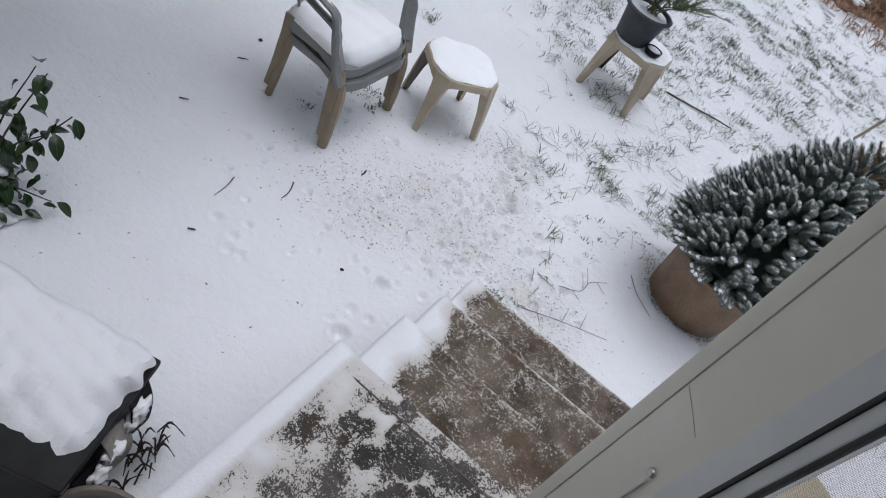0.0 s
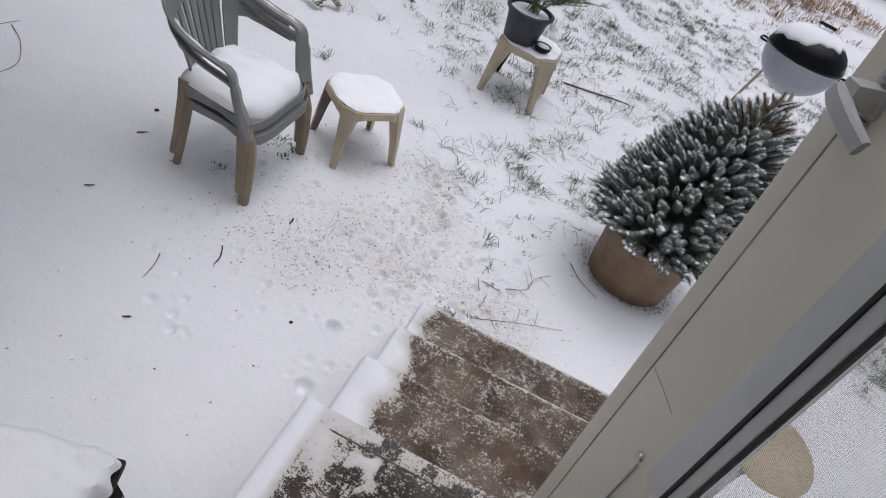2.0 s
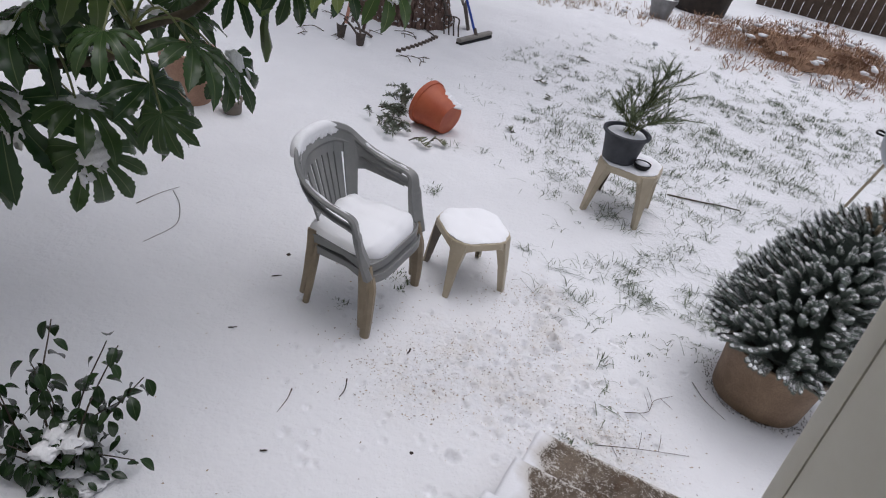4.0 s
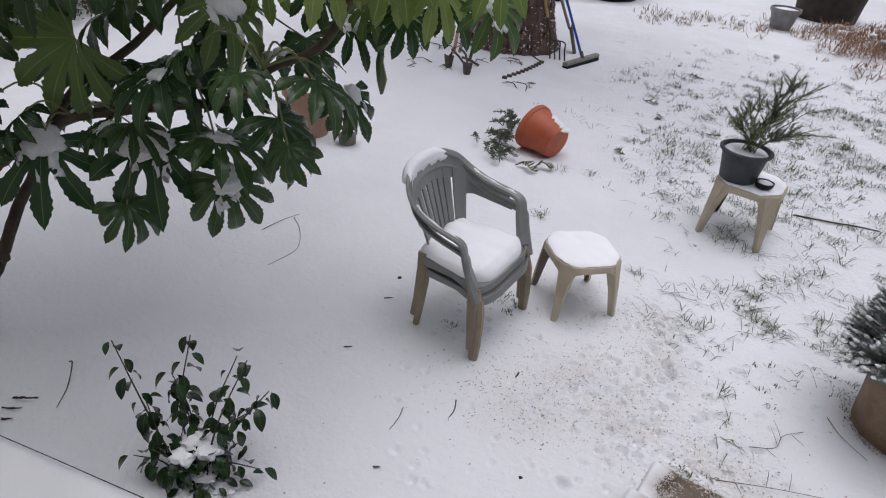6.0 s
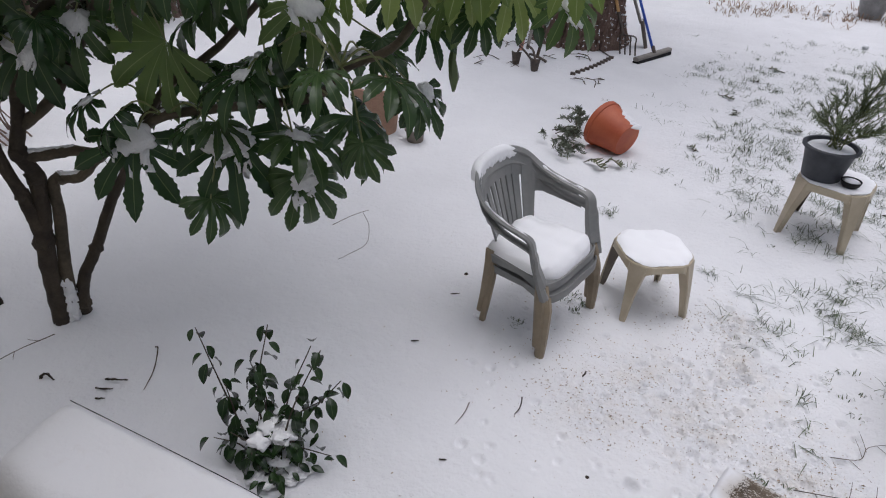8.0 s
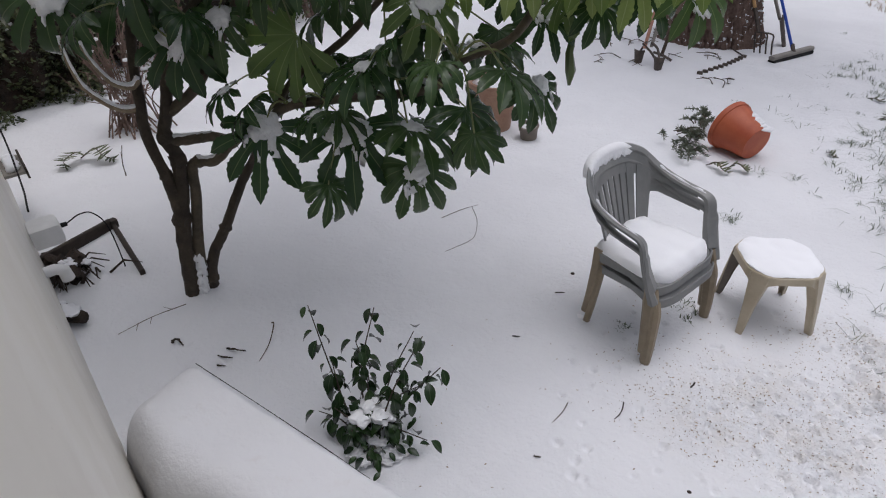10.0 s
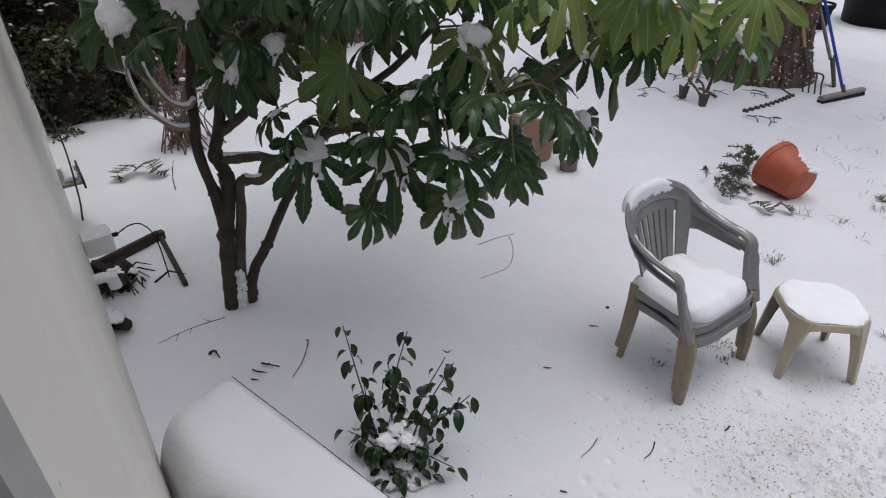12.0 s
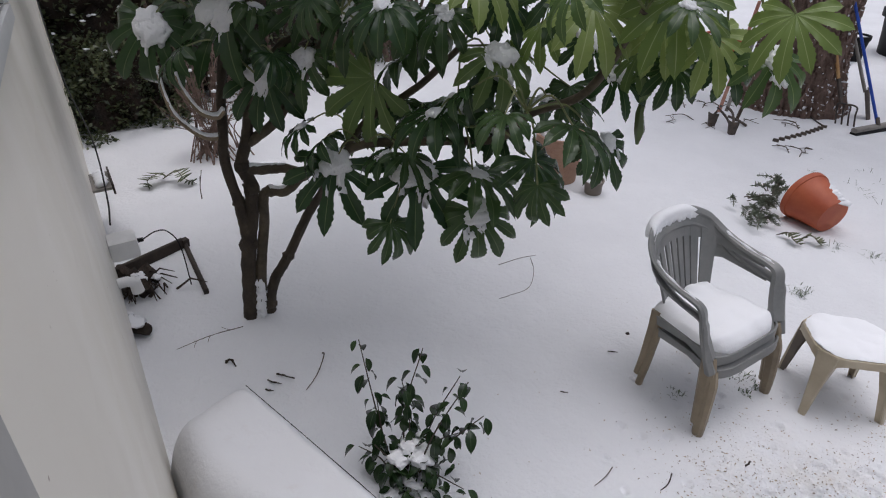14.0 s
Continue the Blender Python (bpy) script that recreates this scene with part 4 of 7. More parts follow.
def build_rosemary():
    p = thing("plant_pot", pot_table.matrix_basis @ pose(-0.088, -0.05, TABLE_H + 0.010, 0, 0, 0), "dark blue-grey plastic pot with a leggy rosemary, snow on its soil", "potted plant")
    part("pot", lathe(bmesh.new(), pot_profile(0.105, 0.142, 0.200, 0.014, rim_h=0.02), 40), POT_BLUE, p)
    part("snow_fill", lathe(bmesh.new(), [(0.001, 0.186), (0.06, 0.189), (0.12, 0.186), (0.134, 0.172)], 28), SNOW, p, "snow over the soil")
    rng = random.Random(8)
    stems, verts, faces = bmesh.new(), [], []
    tips = [(0.17, 0.05, 0.60), (0.22, -0.02, 0.50), (0.26, 0.06, 0.36), (0.27, -0.08, 0.26), (0.12, 0.08, 0.54), (0.22, -0.05, 0.22), (0.13, 0.05, 0.46), (0.08, 0.02, 0.44), (0.05, 0.06, 0.40), (-0.06, 0.02, 0.28), (-0.13, -0.04, 0.20), (-0.10, 0.10, 0.24), (0.12, -0.10, 0.26), (0.14, 0.12, 0.30), (-0.16, 0.04, 0.17), (0.02, -0.12, 0.2), (0.27, 0.06, 0.20), (-0.02, 0.14, 0.3), (0.10, 0.03, 0.34)]
    for tx, ty, tz in tips:
        b = Vector((rng.uniform(-0.03, 0.05), rng.uniform(-0.03, 0.03), 0.19))
        e = Vector((tx * 0.92, ty, 0.18 + tz * 0.86))
        mid = b.lerp(e, 0.5) + Vector((0, 0, 0.02)) + Vector((rng.gauss(0, 0.015), rng.gauss(0, 0.015), 0))
        pts = smooth_path([b, mid, e], 7)
        tube(stems, pts, lerps([0.0035, 0.0012], len(pts)), 5)
        runs = [pts]
        for _ in range(6):
            q = pts[rng.randrange(4, len(pts) - 1)]
            d = (e - b).normalized() * 0.07 + Vector((rng.gauss(0, 0.055), rng.gauss(0, 0.055), rng.uniform(-0.01, 0.05)))
            s2 = [q, q + d * 0.5, q + d]
            tube(stems, s2, [0.002, 0.0016, 0.001], 4)
            runs.append(smooth_path(s2, 5))
        for run in runs:
            for a, c in zip(run, run[1:]):
                d = (c - a).normalized()
                if a.z < 0.225 and rng.random() < 0.5:
                    continue
                for _ in range(6):
                    q = a.lerp(c, rng.random())
                    o = Vector((rng.gauss(0, 1), rng.gauss(0, 1), rng.gauss(0, 1))).cross(d).normalized()
                    l = rng.uniform(0.013, 0.027)
                    t = q + (o * 0.8 + d * 0.65).normalized() * l
                    w = d.cross(o) * 0.0016
                    i = len(verts)
                    verts += [q - w, q + w, t + w * 0.5, t - w * 0.5]
                    faces.append((i, i + 1, i + 2, i + 3))
    part("stem", stems, STALK, p)
    from_lists("foliage", [tuple(v) for v in verts], faces, ROSEMARY, "narrow grey-green rosemary needles", "", "", p)
    bowl = thing("small_bowl", pot_table.matrix_basis @ pose(0.078, -0.085, TABLE_H + 0.0105), "small black plastic bowl of snow on the table", "bowl")
    part("bowl", lathe(bmesh.new(), [(0.002, 0), (0.035, 0), (0.052, 0.02), (0.056, 0.042), (0.053, 0.043), (0.048, 0.03), (0.002, 0.028)], 24), BLACK_PLASTIC, bowl)
    part("snow_fill", lathe(bmesh.new(), [(0.05, 0.036), (0.03, 0.044), (0.002, 0.046)][::-1], 20), SNOW, bowl)


build_rosemary()


def build_spruce():
    """Bushy dwarf spruce in a wide brown planter."""
    p = thing("potted_spruce", pose(1.66, 2.73, -0.01, 0, 0, 20), "dense blue-green dwarf spruce dusted with snow in a brown planter", "potted spruce")
    part("planter", lathe(bmesh.new(), pot_profile(0.232, 0.268, 0.365, 0.006, 0.012, 0.025), 44), POT_BROWN, p, "speckled brown resin planter")
    part("soil", lathe(bmesh.new(), [(0.002, 0.335), (0.235, 0.33), (0.252, 0.315)], 28), SOIL, p)
    rng = random.Random(12)
    part("trunk", tube(bmesh.new(), [(0, 0, 0.3), (0.01, 0, 0.7), (0.05, -0.01, 1.1)], [0.03, 0.02, 0.008], 8), BARK, p)

    def hull(z):
        """Crown radius by height above the planter's foot."""
        k = min(1.0, max(0.0, (z - 0.37) / 0.87))
        return 0.40 * min(1.0, (k * 5 + 0.62)) * max(0.0, 1 - k ** 1.55) ** 0.72

    # A solid core coloured dark, for the shade deep between the shoots.
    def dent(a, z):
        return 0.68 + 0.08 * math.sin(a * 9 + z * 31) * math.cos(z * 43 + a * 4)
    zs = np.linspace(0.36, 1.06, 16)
    part("inner_crown", lathe(bmesh.new(), [(0.01, 0.35)] + [(hull(z), z) for z in zs] + [(0.01, 1.08)], 48, wobble=dent), DEEP_GREEN, p, "solid dark core, coloured for the shade between the shoots")
    meshes = []
    for kind in range(6):
        L = (0.115, 0.13, 0.10, 0.12, 0.11, 0.125)[kind]
        bmn = bmesh.new()
        tube(bmn, [(0, 0, -0.04), (0, 0.003, L * 0.5), (0, 0, L)], [0.006, 0.005, 0.003], 4)
        for k in range(280):
            t = (k + rng.random()) / 280
            a = k * 2.4
            l = 0.031 * (1 - 0.36 * t) * rng.uniform(0.8, 1.15)
            o = Vector((math.cos(a), math.sin(a), 0.45 + 0.5 * t ** 3 + rng.gauss(0, 0.12))).normalized()
            q = Vector((0, 0, L * (t * 1.2 - 0.2)))
            w = Vector((-math.sin(a), math.cos(a), 0)) * 0.0015
            e = q + o * l
            dusted = kind != 4 and t > 0.3 and math.cos(a - 1.0) > 0.0 and rng.random() < 0.8
            vs = [bmn.verts.new(v) for v in (q - w, q + w, e + w * 0.5, e - w * 0.5)]
            bmn.faces.new(vs).material_index = 2 if dusted and rng.random() < 0.7 else 1
        if kind != 4:
            for k in range((1, 2, 0, 1, 0, 1)[kind]):
                z = L * rng.uniform(0.5, 1.06)
                a = 1.0 + rng.gauss(0, 0.7)
                r = 0.013 if z < L * 0.95 else 0.004
                lump(bmn, (math.cos(a) * r, math.sin(a) * r, z), 0.009, 0.009, 0.018, rng, 2, rough=0.6, sub=1)
        me = bpy.data.meshes.new("shoot")
        bmn.to_mesh(me)
        bmn.free()
        for m in (BARK, NEEDLE_BROWN if kind == 4 else NEEDLE, SNOW_FLUFFY):
            me.materials.append(m)
        meshes.append(me)
    # Shoots spread evenly over the crown's surface.
    zz = np.linspace(0.412, 1.235, 200)
    rr = np.array([max(hull(z), 0.012) for z in zz])
    area = np.cumsum(np.hypot(np.diff(zz, prepend=zz[0]), np.diff(rr, prepend=rr[0])) * rr)
    count, placed = 860, []
    for k in range(count):
        f = (k + 0.5) / count
        z = float(np.interp(f * area[-1], area, zz))
        a = k * 2.39996 + rng.gauss(0, 0.12)
        slope = (hull(z - 0.04) - hull(z + 0.04)) / 0.08
        d = Vector((math.cos(a + rng.gauss(0, 0.2)), math.sin(a), min(3.0, max(0.12, slope * 0.8 + 0.40)) + rng.gauss(0, 0.32 if z > 0.55 else 0.16))).normalized()
        lean = 0.10 * max(0, (z - 0.4) / 0.8)
        r = hull(z) - 0.042
        at = Vector((max(r, 0) * math.cos(a) + lean, max(r, 0) * math.sin(a) - lean * 0.2, z - 0.012 * min(2.5, max(0, slope))))
        x = Vector((math.cos(a + 1.0), math.sin(a + 1.0), 0))
        side = (Vector((0, 0, 1)) - d * d.z)
        side = side.normalized() if side.length > 0.05 else Vector((1, 0, 0))
        sx = (side * math.cos(1.0) - d.cross(side) * math.sin(1.0)).normalized()
        brown = z > 1.12 and rng.random() < 0.75
        low = z < 0.48
        me = meshes[4] if brown else meshes[5] if low and rng.random() < 0.6 else meshes[rng.randrange(4)]
        rot = Matrix((sx, d.cross(sx), d)).transposed().to_4x4()
        placed.append((a, me, Matrix.Translation(at) @ rot @ Matrix.Diagonal((*(rng.uniform(0.62, 0.95) * (0.75 if brown else 1),) * 3, 1))))
    # The shoots on the house side stand singly, those behind are one mass.
    placed.sort(key=lambda q: -math.cos(q[0] - radians(218)))
    for a, me, m in placed[:300]:
        o = new("shoot", me)
        o.parent = p
        o.matrix_basis = m
    v, f, mi = [], [], []
    for a, me, m in placed[300:]:
        n = len(v)
        v += [tuple(m @ q.co) for q in me.vertices]
        f += [tuple(n + i for i in q.vertices) for q in me.polygons]
        mi += [3 if me is meshes[4] and q.material_index == 1 else q.material_index for q in me.polygons]
    o = from_lists("rear_foliage", v, f, BARK, "dense shoots at the back of the crown", "", "stuff", p)
    for m in (NEEDLE, SNOW_FLUFFY, NEEDLE_BROWN):
        o.data.materials.append(m)
    o.data.polygons.foreach_set("material_index", mi)


build_spruce()


def build_tipped_pot():
    o = thing("fallen_pot", pose(-0.63, 5.33, 0.165, 0, 0, -30) @ pose(0, 0, 0, 0, -79, 0), "orange terracotta pot tipped on its side in the snow", "flower pot")
    part("pot", lathe(bmesh.new(), [(r, z - 0.16) for r, z in pot_profile(0.140, 0.202, 0.32, 0.006, 0.012, 0.05)], 36), TERRACOTTA, o)
    part("root_ball", lathe(bmesh.new(), [(0.002, 0.09), (0.12, 0.095), (0.175, 0.085)], 20), SOIL, o, "dark earth in the mouth of the pot")
    bm = bmesh.new()
    rng = random.Random(3)
    for k in range(9):
        t = k / 8
        lump(bm, (-0.60 + 0.15 * t, 5.365 - 0.09 * t + rng.gauss(0, 0.012), 0.322 - 0.068 * t), rng.uniform(0.035, 0.05), rng.uniform(0.045, 0.065), rng.uniform(0.010, 0.015), rng, rough=0.12, sub=3)
    alone("pot_snow", bm, SNOW, pose(0, 0, 0), "snow settled on the fallen pot", "snow", "", "stuff")
    sprigs = thing("uprooted_plant", pose(-1.04, 5.30, 0.01), "grey-green uprooted plant sprawled beside the fallen pot", "plant")
    stem = bmesh.new()
    vs, fs = [], []
    # Three limp runs of sprigs lying in a crook round the mouth of the pot.
    runs = [((0.06, 0.10), (0.02, 0.55)), ((-0.16, 0.12), (0.05, 0.02)), ((-0.16, 0.02), (0.12, -0.38))]
    for k in range(46):
        (x0, y0), (x1, y1) = runs[(k * 7) % 3]
        t = rng.random()
        b = Vector((x0 + (x1 - x0) * t + rng.gauss(0, 0.03), y0 + (y1 - y0) * t + rng.gauss(0, 0.03), 0.02 + 0.05 * rng.random()))
        a = math.atan2(y1 - y0, x1 - x0) + rng.gauss(0, 0.6)
        l = rng.uniform(0.10, 0.2)
        pts = smooth_path([b, b + Vector((math.cos(a) * l * 0.5, math.sin(a) * l * 0.5, 0.03)), b + Vector((math.cos(a) * l, math.sin(a) * l, 0.0))], 6)
        tube(stem, pts, lerps([0.005, 0.002], len(pts)), 5)
        for q, q2 in zip(pts[3:], pts[4:]):
            d = (q2 - q).normalized()
            for _ in range(5):
                o2 = Vector((rng.gauss(0, 1), rng.gauss(0, 1), rng.gauss(0.3, 0.6))).normalized()
                e = q + (o2 + d * 0.5).normalized() * rng.uniform(0.02, 0.05)
                w = d.cross(o2).normalized() * 0.0058
                i = len(vs)
                m = q.lerp(e, 0.5)
                vs += [tuple(q), tuple(m - w), tuple(e), tuple(m + w)]
                fs.append((i, i + 1, i + 2, i + 3))
    part("stem", stem, TWIG, sprigs)
    from_lists("foliage", vs, fs, SAGE, "limp grey-green leaves", "", "", sprigs)


build_tipped_pot()


def plain_pot(name, x, y, r0, r1, h, material, label, tilt=0.0, fill=SNOW, category="flower pot"):
    o = thing(name, pose(x, y, -0.01, tilt, 0, 0), label, category)
    part("pot", lathe(bmesh.new(), pot_profile(r0, r1, h, r1 * 0.07, 0.012, h * 0.18), 32), material, o)
    part("snow_fill" if fill is SNOW else "soil", lathe(bmesh.new(), [(0.002, h - 0.015), (r1 * 0.5, h - 0.012), (r1 * 0.93, h - 0.03)], 24), fill, o)
    return o


plain_pot("clay_pot", -2.66, 4.76, 0.16, 0.215, 0.44, TERRACOTTA_DULL, "tall dull terracotta pot standing under the tree")
plain_pot("nursery_pot", -2.26, 4.70, 0.07, 0.085, 0.13, PLASTIC_DARK, "small dark nursery pot beside a clay pot", 6)
plain_pot("red_planter", -3.25, 10.9, 0.24, 0.32, 0.42, TERRACOTTA, "large red plastic planter behind the tree trunk")
plain_pot("green_bin", -4.1, 10.3, 0.2, 0.25, 0.55, mottled("dark_green_plastic", (0.02, 0.06, 0.045), (0.03, 0.09, 0.065), 8, 0.5, 0.1), "dark green plastic bin at the back of the yard", category="bin")
plain_pot("black_tub", -1.75, 12.6, 0.22, 0.26, 0.4, BLACK_PLASTIC, "black plastic tub with snow in it")
plain_pot("black_tub", -0.85, 13.75, 0.62, 0.68, 0.75, BLACK_PLASTIC, "large round black tub with a rim of snow")
plain_pot("grey_bucket", 2.33, 12.85, 0.17, 0.24, 0.36, mottled("grey_galvanised_metal", (0.2, 0.2, 0.2), (0.3, 0.3, 0.3), 8, 0.5, 0.1, metal=0.5), "grey bucket half sunk in the snow", category="bucket")
plain_pot("wooden_tub", 3.35, 14.5, 0.55, 0.62, 0.62, WOOD_DARK, "wide dark brown half barrel with snow", category="planter")


# ---- kettle barbecue ----
def build_grill():
    g = thing("kettle_barbecue", pose(3.20, 5.05, 0.0, 0, 0, 57), "kettle barbecue with snowy black lid and pale grey bowl", "barbecue")
    Z, R = 0.87, 0.318
    bowl = [(R * math.sin(a), Z - R * 0.95 * math.cos(a)) for a in np.linspace(0.02, math.pi / 2, 14)]
    part("bowl", lathe(bmesh.new(), bowl + [(R + 0.006, Z + 0.004), (R - 0.006, Z + 0.006), (R - 0.02, Z - 0.03), (0.01, Z - 0.05)], 44), ENAMEL_GREY, g, "dusty pale grey bowl")
    lid = part("lid", lathe(bmesh.new(), [(0.01, Z + 0.012), (R + 0.004, Z + 0.010), (R + 0.008, Z + 0.022)] + [(R * math.cos(a), Z + 0.022 + 0.205 * math.sin(a)) for a in np.linspace(0.08, math.pi / 2 - 0.02, 14)], 44), ENAMEL_BLACK, g, "glossy black domed lid")
    part("lid_handle", strap(bmesh.new(), [(0.0, -0.07, Z + 0.275), (0.0, 0.07, Z + 0.275)], [(0.032, 0.022)] * 2), BLACK_PLASTIC, lid)
    for s in (1, -1):
        part("handle_bracket", tube(bmesh.new(), [(0, 0.05 * s, Z + 0.215), (0, 0.055 * s, Z + 0.27)], 0.005, 6), CHROME, lid)
    part("vent", lathe(bmesh.new(), [(0.002, Z + 0.216), (0.03, Z + 0.22), (0.03, Z + 0.226), (0.002, Z + 0.227)], 16), CHROME, lid)
    for s in (1, -1):
        part("side_handle", tube(bmesh.new(), smooth_path([(-0.05, (R - 0.004) * s, Z - 0.02), (-0.05, (R + 0.05) * s, Z - 0.015), (0.05, (R + 0.05) * s, Z - 0.015), (0.05, (R - 0.004) * s, Z - 0.02)], 5), 0.009, 8), BLACK_PLASTIC, g)
    for k in range(3):
        a = radians(90 + 120 * k)
        leg = part("leg", tube(bmesh.new(), [(0.2 * math.cos(a), 0.2 * math.sin(a), Z - 0.2), (0.33 * math.cos(a), 0.33 * math.sin(a), 0.06 if k else 0.0)], 0.0125, 10), PLASTIC_CREAM, g, "pale tubular leg")
        if k:
            part("wheel", lathe(bmesh.new(), [(0.002, -0.015), (0.075, -0.015), (0.08, -0.008), (0.08, 0.008), (0.075, 0.015), (0.002, 0.015)], 20), BLACK_PLASTIC, leg).matrix_basis = pose(0.35 * math.cos(a), 0.35 * math.sin(a), 0.078, 90, 0, math.degrees(a))
    # Snow on the lid, slid off on one side.
    rng = random.Random(5)
    v, f, N = [], [], 46
    bm = bmesh.new()
    rings = []
    for j, t in enumerate(np.linspace(0, 1, 9)):
        ring = []
        for i in range(N):
            an = 2 * math.pi * i / N
            reach = 0.80 + 0.30 * math.cos(an - radians(53)) + 0.05 * math.sin(an * 5) + 0.04 * math.sin(an * 11)
            el = math.pi / 2 - 0.03 - t * min(1.32, 1.35 * reach)
            th = 0.016 * (1 - t ** 5) + 0.001
            ring.append(Vector(((R * math.cos(el) + th * math.cos(el)) * math.cos(an), (R * math.cos(el) + th * math.cos(el)) * math.sin(an), Z + 0.022 + 0.205 * math.sin(el) + th * math.sin(el))))
        rings.append(ring)
    ring_mesh(bm, list(reversed(rings)))
    alone("lid_snow", bm, SNOW, g.matrix_basis, "snow lying on the barbecue lid", "snow", "", "stuff")


build_grill()


# ---- fatsia tree ----
LOBE_AT = (0.36, 0.44, 0.52, 0.62, 0.72, 0.82, 0.91, 1.0)
LOBE_WIDE = (0.082, 0.076, 0.092, 0.116, 0.118, 0.094, 0.054, 0.0)


def leaf_mesh(name, lobes, material, rng, droop=60.0, spread=112.0):
    """A palmate leaf of unit length: lobes joined in a palm round the origin, the middle one along +y, hanging down by droop degrees."""
    bm = bmesh.new()
    uv = bm.loops.layers.uv.new("blade")
    gap = math.tan(radians(spread) / (lobes - 1))
    for k in range(lobes):
        f = k / (lobes - 1) * 2 - 1
        a = f * radians(spread)
        L = (1 - 0.36 * abs(f) ** 1.5) * rng.uniform(0.92, 1.06)
        wide = rng.uniform(0.92, 1.15) * (1 - 0.10 * abs(f))
        d, s = Vector((math.sin(a), math.cos(a), 0)), Vector((math.cos(a), -math.sin(a), 0))
        sway, sag = rng.uniform(-0.14, 0.14), radians(droop * rng.uniform(0.7, 1.25))
        n, rows, c = 22, [], Vector((0, 0, 0))
        phase = rng.uniform(0, 6)
        for i in range(n + 1):
            t = i / n
            palm = t * L * gap * 1.02
            w = palm if t < 0.36 else min(palm, wide * float(np.interp(t, LOBE_AT, LOBE_WIDE)))
            if i % 2 and t > 0.5:
                w *= 0.86
            wave = 0.014 * math.sin(t * 15 + phase) * min(1.0, t * 2)
            fold = (0.22 + 0.10 * t) * w
            rows.append((c - s * w + Vector((0, 0, fold + wave)), c - s * w * 0.5 + Vector((0, 0, fold * 0.62)), c.copy(), c + s * w * 0.5 + Vector((0, 0, fold * 0.62)), c + s * w + Vector((0, 0, fold - wave)), t))
            th = sag * min(1.0, max(0.0, t - 0.12) * 1.3) ** 1.2
            step = d * math.cos(th) + Vector((0, 0, -math.sin(th))) + s * sway * max(0, t - 0.35)
            c = c + step * (L / n)
        vs = [[bm.verts.new(p) for p in row[:5]] for row in rows]
        u = (-1, -0.5, 0, 0.5, 1)
        for i in range(n):
            for j in range(4):
                face = bm.faces.new((vs[i][j], vs[i][j + 1], vs[i + 1][j + 1], vs[i + 1][j]))
                for lp, (uu, vv) in zip(face.loops, ((u[j], rows[i][5]), (u[j + 1], rows[i][5]), (u[j + 1], rows[i + 1][5]), (u[j], rows[i + 1][5]))):
                    lp[uv].uv = (uu, vv)
    me = bpy.data.meshes.new(name)
    bm.to_mesh(me)
    bm.free()
    me.shade_smooth()
    me.materials.append(material)
    return me


def hang(at, tip_dir, face_dir, size):
    """The pose of a leaf at a point: its middle lobe along tip_dir, its upper side towards face_dir."""
    y = Vector(tip_dir).normalized()
    z = Vector(face_dir)
    z = (z - y * z.dot(y)).normalized()
    x = y.cross(z)
    return Matrix.Translation(at) @ Matrix((x, y, z)).transposed().to_4x4() @ Matrix.Diagonal((size, size, size, 1))


